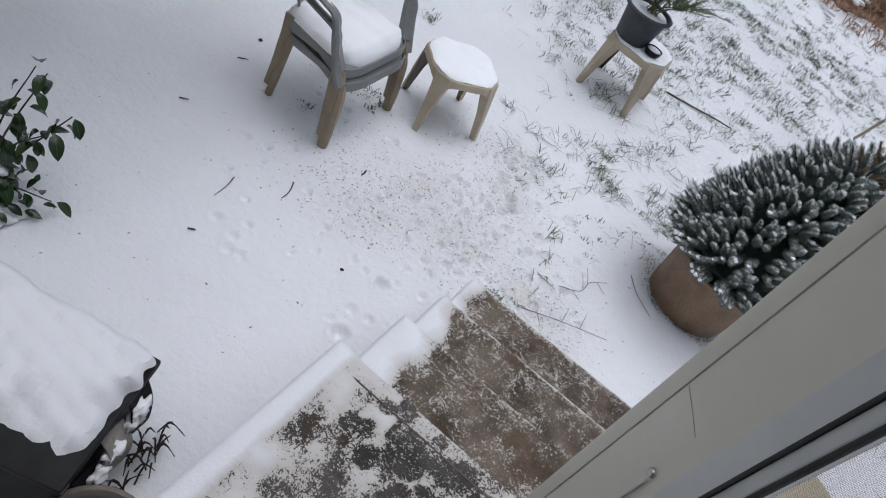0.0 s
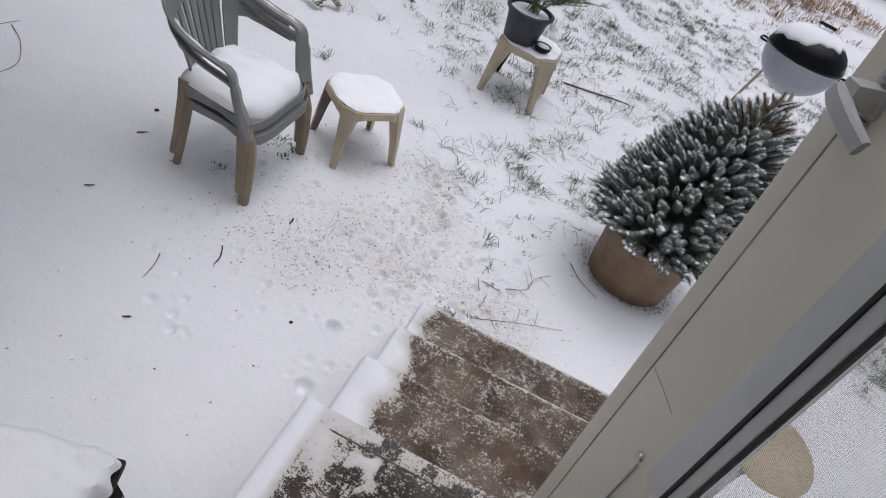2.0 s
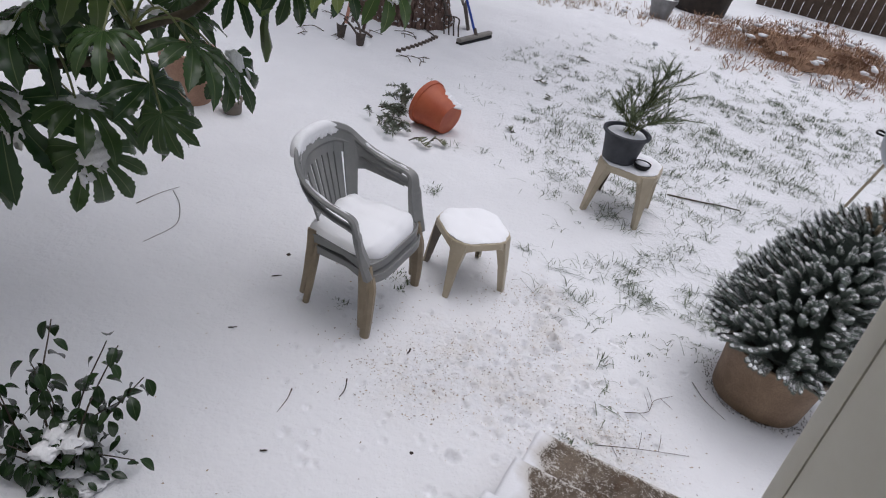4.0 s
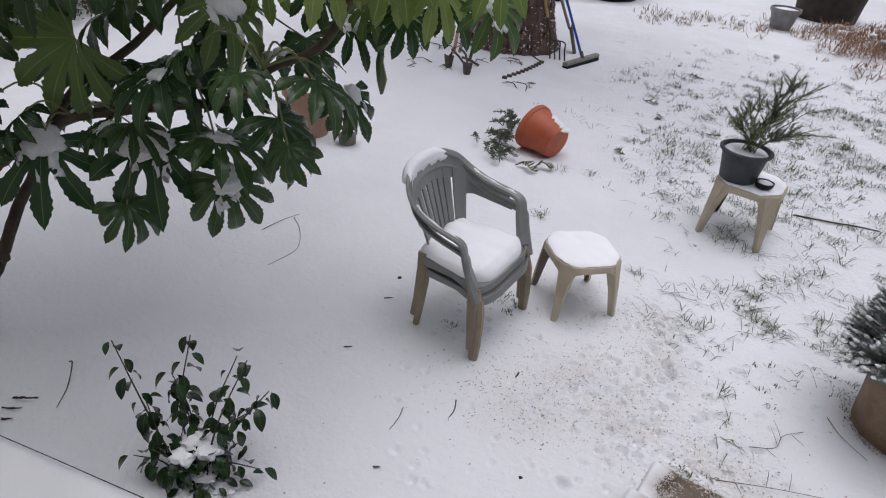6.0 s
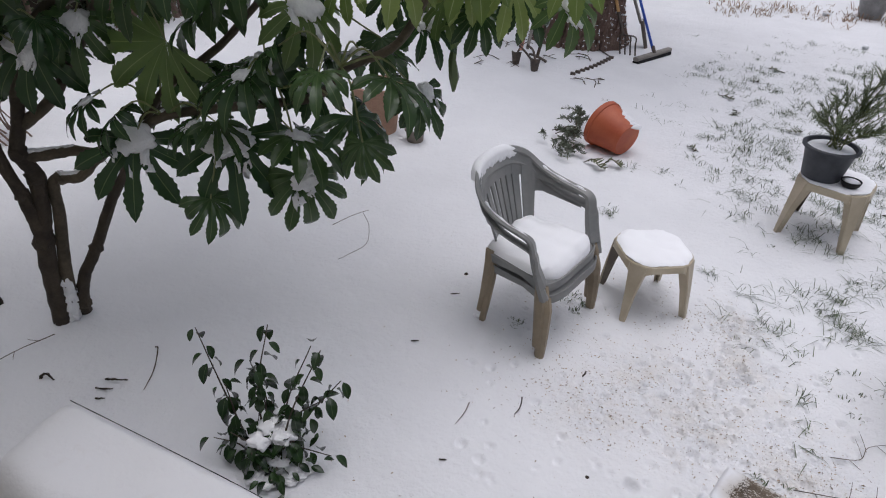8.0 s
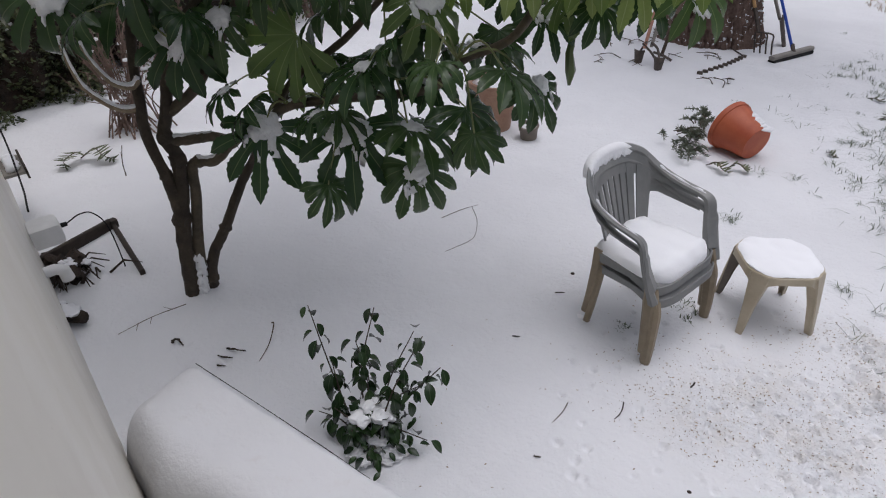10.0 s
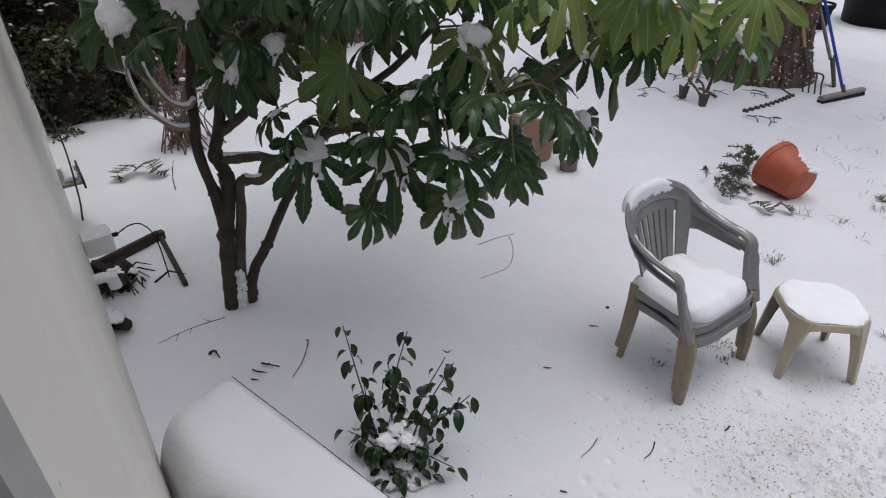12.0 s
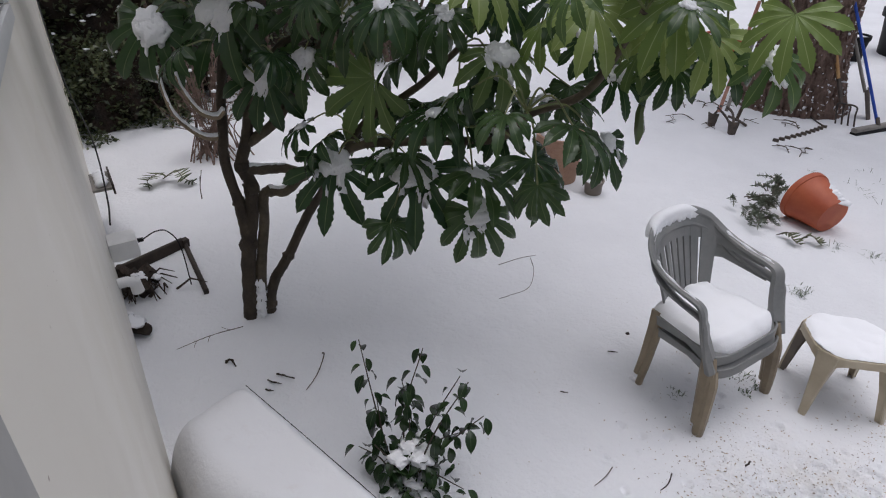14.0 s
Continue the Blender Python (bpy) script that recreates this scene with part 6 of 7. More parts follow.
def build_shrub():
    rng = random.Random(43)
    s = thing("bare_shrub", pose(-5.5, 3.0, 0), "twiggy leafless shrub with reddish stems and snow", "shrub")
    bm, sn = bmesh.new(), bmesh.new()
    for k in range(60):
        a, l = rng.uniform(0, 6.283), rng.uniform(0.5, 1.15)
        sp = rng.uniform(0.15, 0.62)
        p = smooth_path([(rng.gauss(0, 0.13), rng.gauss(0, 0.13), -0.02), (math.cos(a) * sp * 0.45, math.sin(a) * sp * 0.45, l * 0.5), (math.cos(a) * sp, math.sin(a) * sp, l)], 4)
        tube(bm, p, lerps([0.008, 0.003], len(p)), 5, wobble=0.1, rng=rng)
        for _ in range(3):
            q = p[rng.randrange(3, len(p))]
            tube(bm, [q, q + Vector((rng.gauss(0, 0.1), rng.gauss(0, 0.1), rng.uniform(0.05, 0.2)))], [0.004, 0.002], 4)
        if rng.random() < 0.5:
            q = p[rng.randrange(3, len(p))]
            lump(sn, q, 0.03, 0.03, 0.016, rng, sub=1)
    part("stem", bm, BARK_ROUGH, s)
    tagged(part("snow_dusting", sn, SNOW, s, "scraps of snow in the fork of the twigs"), kind="stuff")


build_shrub()


def frond(name, m, label, length, rng, material, n=16, curl=0.06):
    o = thing(name, m, label, "fern frond")
    rib = smooth_path([(0, 0, 0.015), (length * 0.4, 0.03, curl), (length * 0.75, -0.02, curl * 0.7), (length, 0.03, 0.012)], 6)
    part("stalk", tube(bmesh.new(), rib, lerps([0.005, 0.002], len(rib)), 5), TWIG, o)
    v, f = [], []
    for k in range(n):
        q = rib[int((0.15 + 0.85 * k / n) * (len(rib) - 1))]
        l = (0.12 * math.sin((0.1 + 0.88 * k / n) * math.pi) + 0.02) * min(1.0, length / 0.45)
        for s in (1, -1):
            e = q + Vector((0.03, s * l, rng.uniform(-0.02, 0.03)))
            w = Vector((max(0.010, 0.014 * min(1.0, length / 0.45)), 0, 0))
            i = len(v)
            v += [tuple(q - w), tuple(q + w), tuple(q.lerp(e, 0.6) + w), tuple(e), tuple(q.lerp(e, 0.6) - w)]
            f.append((i, i + 1, i + 2, i + 3, i + 4))
    from_lists("leaf_blade", v, f, material, "", "", "", o)


FROND_RNG = random.Random(51)
frond("fern_frond", pose(-5.3, 2.35, 0, 0, 0, -60), "dark fern frond flattened on the snow", 0.3, FROND_RNG, HEDGE, 12, 0.09)
frond("fern_frond", pose(-5.25, 2.3, 0, 0, 0, 20), "dark fern frond flattened on the snow", 0.34, FROND_RNG, HEDGE, 12, 0.1)
frond("leaf_spray", pose(-0.78, 4.9, 0.0, 0, 0, -20), "dark spray of leaves lying by the fallen pot", 0.2, FROND_RNG, HEDGE, 8)
frond("leaf_spray", pose(-0.62, 4.92, 0.0, 0, 0, 15), "dark spray of leaves lying by the fallen pot", 0.16, FROND_RNG, HEDGE, 8)


# ---- snowed-over box under the wall ----
def build_bench():
    """Long low plastic box along the wall; only its torn black end shows."""
    X0, X1, Y0, Y1, Z = -2.0, -0.365, 0.53, 0.945, 0.36
    o = thing("storage_box", pose(0, 0, 0), "long low black plastic garden box buried under deep snow", "storage box")
    # Black plastic body and lid also paint the deep shade under the snow's overhang.
    bm = box(bmesh.new(), -1.15, X1 - 0.025, Y0 - 0.035, 0.875, -0.01, Z - 0.033, 0.02)
    part("body", bm, BLACK_PLASTIC, o)
    rng = random.Random(61)
    lid = box(bmesh.new(), -1.15, X1 - 0.006, Y0 - 0.05, 0.888, Z - 0.03, Z + 0.004, 0.012)
    part("lid", lid, BLACK_PLASTIC, o)
    part("lid_edge", tube(bmesh.new(), [(X0 + 0.0, 0.977, Z + 0.026), (-1.6, 0.960, Z + 0.024), (-1.25, 0.945, Z + 0.018), (-0.9, 0.929, Z)], 0.0018, 6, wobble=0.3, rng=rng), BLACK_PLASTIC, o, "thin black rim showing through snow")
    for k in range(3):
        y = 0.80 - 0.11 * k
        z = Z - 0.03 - 0.05 * k
        flap = [(X1 - 0.02, y, z), (X1 + 0.01 + 0.015 * (k % 2), y - 0.02, z - 0.05), (X1 + 0.02, y - 0.05, z - 0.12), (X1 - 0.01, y - 0.07, z - 0.2)]
        part("torn_flap", strap(bmesh.new(), smooth_path(flap, 4), [(0.09, 0.006)] * 13, up=(1, 0, 0.3)), (BLACK_PLASTIC, WOOD_GREY, BLACK_PLASTIC)[k], o, ("torn black plastic flap", "torn grey board", "torn black plastic flap")[k])
    caught = bmesh.new()
    for y, z in ((0.775, Z - 0.07), (0.745, Z - 0.10), (0.66, Z - 0.12), (0.60, Z - 0.15)):
        lump(caught, (X1 + 0.012, y, z), 0.018, 0.035, 0.02, rng, rough=0.4, sub=3)
    alone("flap_snow", caught, SNOW, pose(0, 0, 0), "snow caught on the torn end of the box", "snow", "", "stuff")
    nx, ny = 110, 60
    def cover(u, v):
        """Rounded snow: it runs down to the ground at the far end and towards the wall."""
        x = X0 - 0.14 + (X1 - X0 + 0.118) * u
        y0 = max(0.50, 0.575 - 0.28 * (x + 1.96))
        y = y0 + (0.972 - 0.044 * (x + 2.0) - y0) * v
        far, near, out, end = (x - X0 + 0.14) / 0.30, v * 0.42 / 0.18, (1 - v) * 0.475 / 0.05, (X1 - 0.022 - x) / 0.05
        top = Z + 0.07 - 0.022 * min(1.0, max(0.0, (x + 0.9) / 0.5))
        top *= math.sqrt(1 - (1 - min(1, max(0, far))) ** 2.6)
        wallward = top * math.sqrt(1 - (1 - min(1, max(0, near))) ** 2.6)
        k = min(1.0, max(0.0, (x + 1.3) / 0.3))
        z = wallward * (1 - k) + (top - 0.10 * max(0, 1 - near) ** 2) * k
        z -= 0.05 * max(0, 1 - out) ** 2 + 0.028 * max(0, 1 - end) ** 2
        z += 0.008 * float(rough_noise(np.array(x), np.array(y), 0.3, 8)) + (0.007 * float(rough_noise(np.array(x), np.array(y), 0.08, 9)) if x > -0.85 else 0)
        ragged = 0.014 * float(rough_noise(np.array(y), np.array(x * 0.2), 0.1, 3)) if u > 0.97 else 0
        return (x + ragged, y, z - (0.07 * min(1.0, max(0.0, (-0.5 - x) / 0.3)) + 0.012 if v >= 0.999 else 0.010 if u >= 0.999 else 0))
    cov = sheet(bmesh.new(), cover, nx, ny)
    bmesh.ops.recalc_face_normals(cov, faces=cov.faces)
    alone("box_snow", cov, SNOW_OLD, pose(0, 0, 0), "deep rounded snow on the long garden box", "snow", "", "stuff")
    tub = thing("round_tub", pose(-0.27, 0.42, 0.0), "round tan plastic tub with snow inside", "tub")
    part("tub", lathe(bmesh.new(), pot_profile(0.12, 0.15, 0.24, 0.008, 0.008, 0.02), 36), PLASTIC_DARK, tub)
    part("snow_fill", lathe(bmesh.new(), [(0.002, 0.215), (0.09, 0.21), (0.14, 0.19)], 24), SNOW, tub)
    sc = bmesh.new()
    for k in range(30):
        a, l = rng.uniform(0, 6.28), rng.uniform(0.03, 0.09)
        q = Vector((X1 + 0.01 + rng.random() * 0.07, Y1 - 0.10 - rng.random() * 0.26, 0.0))
        tube(sc, smooth_path([q, q + Vector((math.cos(a) * l * 0.4, math.sin(a) * l * 0.4, 0.05 + rng.random() * 0.08)), q + Vector((math.cos(a) * l, math.sin(a) * l, 0.03 + rng.random() * 0.04))], 3), lerps([0.0025, 0.0035, 0.0012], 7), 5, wobble=0.4, rng=rng)
    alone("dead_stems", sc, SOIL, pose(0, 0, 0), "clump of dead dark stems beside the box", "dead plant", "", "stuff")


build_bench()


# ---- raised bed and fittings at the wall ----
def build_bed():
    bed = thing("raised_bed", pose(-3.99, 1.78, 0.0, 0, 0, 0), "dark timber corner of a raised bed filled with snow", "raised bed")
    a = Vector((0.64, -0.23, 0)).normalized()
    b = Vector((0.07, -0.62, 0)).normalized()
    part("board", strap(bmesh.new(), [a * -0.02 + Vector((0, 0, 0.01)), a * 0.70 + Vector((0, 0, 0.005))], [(0.03, 0.07)] * 2), WOOD_DARK, bed)
    part("board", strap(bmesh.new(), [b * 0.02 + Vector((0, 0, 0.02)), b * 0.72 + Vector((0, 0, 0.02))], [(0.03, 0.13)] * 2), WOOD_DARK, bed)
    part("post", box(bmesh.new(), -0.025, 0.025, -0.025, 0.025, -0.05, 0.07, 0.005), WOOD_DARK, bed)
    rng = random.Random(71)
    heap = bmesh.new()
    for k in range(34):
        q = Vector((-3.72 + rng.gauss(0, 0.10), 1.30 + rng.gauss(0, 0.07), 0.0))
        a2 = rng.uniform(-1.0, 1.2)
        l = rng.uniform(0.06, 0.2)
        tube(heap, [q, q + Vector((math.cos(a2) * l * 0.5, math.sin(a2) * l * 0.5, 0.07)), q + Vector((math.cos(a2) * l, math.sin(a2) * l, 0.03))], [0.008, 0.006, 0.003], 5, wobble=0.4, rng=rng)
    for k in range(9):
        lump(heap, (-3.74 + rng.gauss(0, 0.08), 1.28 + rng.gauss(0, 0.05), 0.03), 0.07, 0.05, 0.05, rng, rough=0.4)
    alone("dead_plant", heap, SOIL, pose(0, 0, 0), "collapsed black dead plant in the raised bed", "dead plant", "", "stuff")
    alone("dark_log", tube(bmesh.new(), [(-3.42, 1.03, 0.04), (-3.3, 1.05, 0.055), (-3.18, 1.08, 0.04)], [0.04, 0.05, 0.03], 8, wobble=0.35, rng=rng), SOIL, pose(0, 0, 0), "short dark log half under snow", "log")
    sn = bmesh.new()
    for q in ((-3.36, 1.03, 0.085), (-3.25, 1.05, 0.09)):
        lump(sn, q, 0.065, 0.045, 0.014, rng, rough=0.3, sub=3)
    for k in range(6):
        lump(sn, (-3.68 + rng.gauss(0, 0.08), 1.33 + rng.gauss(0, 0.06), 0.07), 0.03, 0.025, 0.012, rng, rough=0.5, sub=3)
    alone("log_snow", sn, SNOW, pose(0, 0, 0), "snow on a log and dead plant", "snow", "", "stuff")


build_bed()


def build_wall_fittings():
    m = thing("meter_box", HOUSE @ pose(-3.72, 0.0, 0.60), "white plastic cable box on the wall with a drain elbow", "utility box")
    part("housing", box(bmesh.new(), -0.10, 0.10, 0.004, 0.165, 0.0, 0.12, 0.03), WHITE_PLASTIC, m)
    part("cable_gland", tube(bmesh.new(), [(-0.02, 0.165, 0.06), (-0.02, 0.20, 0.06)], 0.014, 8), BLACK_PLASTIC, m)
    part("cable", tube(bmesh.new(), smooth_path([(-0.02, 0.195, 0.06), (-0.06, 0.28, 0.075), (-0.09, 0.35, 0.04), (-0.10, 0.40, -0.10), (-0.08, 0.40, -0.5)], 6), 0.004, 6), BLACK_PLASTIC, m)
    part("drain_pipe", tube(bmesh.new(), [(0.33, 0.0, -0.02), (0.33, 0.05, -0.02), (0.33, 0.085, -0.04), (0.33, 0.09, -0.10)], [0.03, 0.03, 0.034, 0.034], 12), WHITE_PLASTIC, m, "white drain elbow")
    s = thing("wall_shelf", HOUSE @ pose(-4.9, 0.0, 0.72), "small grey wooden shelf with snowy things against the wall", "shelf")
    part("board", box(bmesh.new(), -0.2, 0.22, 0.002, 0.13, -0.02, 0.0, 0.003), WOOD_GREY, s)
    part("front_edge", box(bmesh.new(), -0.22, 0.24, 0.131, 0.145, -0.05, 0.03, 0.003), WOOD_DARK, s)
    rng = random.Random(73)
    sn = bmesh.new()
    for k in range(4):
        lump(sn, (-0.1 + 0.08 * k, 0.07, 0.02), 0.06, 0.045, 0.03, rng)
    alone("shelf_snow", sn, SNOW, HOUSE @ pose(-4.9, 0, 0.72), "snow heaped on the wall shelf", "snow", "", "stuff")
    alone("hanging_cable", tube(bmesh.new(), smooth_path([(-6.4, 0.02, 2.05), (-5.6, 0.03, 1.4), (-5.0, 0.10, 1.0), (-4.4, 0.08, 0.75), (-4.0, 0.05, 0.7)], 8), 0.006, 5), BLACK_PLASTIC, HOUSE, "thin black cable slung along the wall", "cable")


build_wall_fittings()


def build_disc():
    o = thing("garden_disc", pose(1.0, 0.80, 1.19, 8, -6, 20), "flat grey oval disc on a bent metal rod outside the door", "garden ornament")
    part("disc", lathe(bmesh.new(), [(0.002, -0.004), (0.095, -0.004), (0.1, 0.0), (0.095, 0.004), (0.002, 0.005)], 40), PLASTIC_CREAM, o)
    part("rod", tube(bmesh.new(), smooth_path([(0.09, -0.03, -0.012), (0.0, -0.02, -0.012), (-0.1, -0.03, -0.02), (-0.16, -0.06, -0.2), (-0.16, -0.06, -1.2)], 6), 0.006, 8), DOOR_GREY, o)


build_disc()


# ---- big trunk and garden tools ----
def build_stump():
    rng = random.Random(81)
    t = thing("tree_trunk", pose(-1.74, 8.95, 0.0) @ Matrix.Diagonal((0.83, 0.83, 1, 1)), "broad old trunk with ragged reddish bark and snow flecks, unseen crown added", "tree")
    # Above 2.1 m the trunk is added out of view, to carry the crown.
    prof = [(0.02, -0.05), (0.80, -0.05), (0.72, 0.12), (0.63, 0.4), (0.58, 0.9), (0.56, 1.5), (0.55, 2.1), (0.5, 3.6), (0.34, 5.4), (0.12, 7.6), (0.02, 7.65)]
    dense = []
    for (r0, z0), (r1, z1) in zip(prof, prof[1:]):
        dense += [(r0 + (r1 - r0) * k / 6, z0 + (z1 - z0) * k / 6) for k in range(6)]
    part("trunk", lathe(bmesh.new(), dense + [prof[-1]], 64, wobble=lambda a, z: 1 + 0.05 * math.sin(a * 9 + 2 * math.sin(z * 5)) + 0.035 * math.sin(a * 23 + z * 7) + 0.07 * math.cos(3 * a + 1) * max(0, 0.6 - z)), BARK_ROUGH, t)
    plates, sn = bmesh.new(), bmesh.new()
    for k in range(520):
        a, z = rng.uniform(-2.9, 0.4), rng.uniform(0, 1.35) ** 1.8
        r = float(np.interp(z, [0, 0.12, 0.4, 0.9, 2], [0.79, 0.72, 0.63, 0.58, 0.55])) + 0.012
        c = (r * math.cos(a), r * math.sin(a), z)
        lump(plates, c, 0.038, 0.038, 0.05 + 0.05 * rng.random(), rng, rough=0.45, sub=1)
        if rng.random() < 0.6:
            lump(sn, (c[0] * 1.045, c[1] * 1.045, z + 0.045), 0.005 + 0.024 * rng.random() ** 2.5, 0.008, 0.004 + 0.016 * rng.random() ** 2, rng, rough=0.7, sub=1)
    part("bark_cover", plates, BARK_ROUGH, t, "curling bark plates and ivy roots")
    tagged(part("snow_dusting", sn, SNOW, t, "flecks of snow caught in the bark"), kind="stuff")
    # Unseen boughs, added overhead to keep some sky off the back of the yard.
    v, f = [], []
    for k in range(15):
        a, z0 = k * 2.4, 3.3 + 0.27 * k
        reach = 3.6 * (1 - (z0 - 3.3) / 5.2) + 0.5
        tip = Vector((math.cos(a) * reach, math.sin(a) * reach, z0 + 0.5))
        part("bough", tube(bmesh.new(), [(0, 0, z0), tuple(tip * 0.5 + Vector((0, 0, z0 * 0.5 + 0.1))), tuple(tip)], [0.09, 0.06, 0.02], 7), BARK_ROUGH, t)
        for m in range(430):
            u = 0.25 + 0.75 * rng.random() ** 0.8
            q = Vector((tip.x * u, tip.y * u, z0 + 0.5 * u)) + Vector((rng.gauss(0, 0.32), rng.gauss(0, 0.32), rng.gauss(0, 0.16)))
            e = Vector((rng.gauss(0, 1), rng.gauss(0, 1), rng.gauss(0, 0.5))).normalized() * rng.uniform(0.06, 0.12)
            w = e.cross(Vector((rng.gauss(0, 1), rng.gauss(0, 1), rng.gauss(0, 1)))).normalized() * 0.04
            i = len(v)
            v += [tuple(q - e), tuple(q + w), tuple(q + e), tuple(q - w)]
            f.append((i, i + 1, i + 2, i + 3))
    from_lists("crown", v, f, HEDGE, "unseen evergreen crown, added to shade the back of the yard", "", "stuff", t)


build_stump()


def handle(bm, a, b, r=0.015):
    return tube(bm, [a, Vector(a).lerp(Vector(b), 0.5), b], r, 10)


def build_tools():
    rng = random.Random(83)
    d = thing("post_hole_digger", pose(-2.05, 7.3, 0), "old clamshell post-hole digger with faded red handles", "garden tool")
    part("handle", handle(bmesh.new(), (-0.05, 0.04, 0.17), (-0.06, 0.62, 1.30), 0.02), WOOD_RED, d)
    part("handle", handle(bmesh.new(), (0.02, 0.06, 0.19), (0.05, 0.66, 1.42), 0.02), WOOD_GREY, d, "bare grey handle")
    for s, (x, y) in enumerate(((-0.10, 0.04), (0.18, -0.12))):
        part("blade", sheet(bmesh.new(), lambda u, v: (x + 0.12 * (u - 0.5) * (1 - 0.4 * v), y - 0.05 * math.sin(u * math.pi), 0.15 - 0.16 * v), 6, 6, 0.01), IRON, d)
        part("shank", tube(bmesh.new(), smooth_path([(x, y, 0.12), (x * 0.6, y * 0.4 + 0.05, 0.2), (-0.04 + 0.06 * s, 0.05, 0.24)], 4), 0.014, 8), IRON, d)
    part("pivot_bar", tube(bmesh.new(), smooth_path([(-0.08, 0.05, 0.22), (0.06, 0.02, 0.12), (0.17, -0.08, 0.03)], 5), 0.013, 6), IRON, d)
    o = thing("pickaxe", pose(-1.96, 7.6, 0), "small rusty pickaxe head down by the trunk", "garden tool")
    part("handle", handle(bmesh.new(), (0, 0, 0.03), (0.06, 0.12, 0.5), 0.02), TWIG, o)
    part("head", strap(bmesh.new(), smooth_path([(-0.10, 0.03, 0.06), (0.02, -0.04, 0.06), (0.14, -0.06, 0.02)], 5), [(0.03, 0.025)] * 11), IRON, o)
    f = thing("garden_fork", pose(-0.99, 8.44, 0), "garden fork with orange wooden shaft leaning on the trunk", "garden tool")
    low, top = Vector((-0.20, 0.17, 0.42)), Vector((-0.40, 0.25, 0.90))
    part("shaft", handle(bmesh.new(), low, top, 0.02), WOOD_HANDLE, f)
    part("grip", tube(bmesh.new(), smooth_path([top, top + Vector((-0.10, 0.02, 0.1)), top + Vector((-0.13, 0.03, 0.2)), top + Vector((0.0, 0.03, 0.22)), top + Vector((0.02, 0.02, 0.1)), top], 4), 0.014, 8), WOOD_GREY, f)
    part("socket", tube(bmesh.new(), [(-0.10, 0.07, 0.22), low + Vector((-0.02, 0.01, 0.05))], [0.02, 0.024], 8), IRON, f)
    for k in range(4):
        x = -0.10 + 0.065 * k
        part("tine", tube(bmesh.new(), smooth_path([(-0.09, 0.06, 0.23), (x - 0.03, 0.05, 0.22), (x - 0.01, 0.02, 0.12), (x + 0.02, 0.0, -0.03)], 4), 0.010, 6), IRON, f)
    s = thing("shovel", pose(-0.88, 8.95, 0), "long-handled shovel leaning with grey shaft", "garden tool")
    part("shaft", handle(bmesh.new(), (-0.06, 0, 0.3), (-0.60, 0.1, 1.35), 0.02), WOOD_GREY, s)
    part("blade", sheet(bmesh.new(), lambda u, v: (-0.06 + 0.12 * v + 0.03 * math.sin(u * math.pi), (u - 0.5) * 0.2 * (1 - 0.3 * v), 0.34 - 0.36 * v), 6, 6, 0.008), IRON, s)
    b = thing("push_broom", pose(-0.66, 8.45, 0), "push broom with bright blue handle, head on the snow", "broom")
    part("shaft", handle(bmesh.new(), (0.0, 0.02, 0.06), (-0.68, 0.3, 1.35), 0.017), BLUE_PAINT, b, "bright blue handle")
    part("head", strap(bmesh.new(), [(-0.17, -0.36, 0.055), (0.16, 0.34, 0.055)], [(0.075, 0.05)] * 2), WOOD_GREY, b, "grey wooden broom head")
    part("bristles", strap(bmesh.new(), [(-0.168, -0.355, 0.012), (0.158, 0.335, 0.012)], [(0.085, 0.05)] * 2), BLACK_PLASTIC, b, "black bristles")
    part("bracket", tube(bmesh.new(), [(0.01, -0.02, 0.07), (-0.03, 0.04, 0.14)], 0.022, 8), IRON, b)
    r = thing("bow_rake", pose(-1.42, 7.25, 0), "bow rake lying in snow with only its teeth showing", "rake")
    a, e = Vector((0, 0, 0.02)), Vector((0.28, 0.9, 0.02))
    for k in range(11):
        q = a.lerp(e, k / 10) + Vector((0.03 * math.sin(k * 0.31), 0, 0))
        part("tooth", box(bmesh.new(), q.x - 0.03, q.x + 0.03, q.y - 0.02, q.y + 0.02, -0.01, 0.035, 0.006), IRON, r)
    part("tie_rod", tube(bmesh.new(), [e, (0.1, 1.15, 0.02), (-0.05, 1.35, 0.015)], 0.008, 6), IRON, r)


build_tools()


# ---- fence and dead ferns at the back ----
def build_fence():
    fence = thing("board_fence", pose(6.2, 16.9, 0, 0, 0, -15), "dark brown board fence with snow in its gaps", "fence")
    rng = random.Random(91)
    for k in range(44):
        x = -1.0 + 0.20 * k
        part("board", box(bmesh.new(), x + 0.004, x + 0.196, 0.0 + rng.uniform(-0.006, 0.006), 0.022, -0.1, 1.7 + rng.uniform(-0.02, 0.02), 0.004), FENCE_WOOD, fence)
    for z in (0.3, 1.4):
        part("rail", box(bmesh.new(), -1.0, 7.8, 0.032, 0.09, z, z + 0.09, 0.004), FENCE_WOOD, fence)


build_fence()


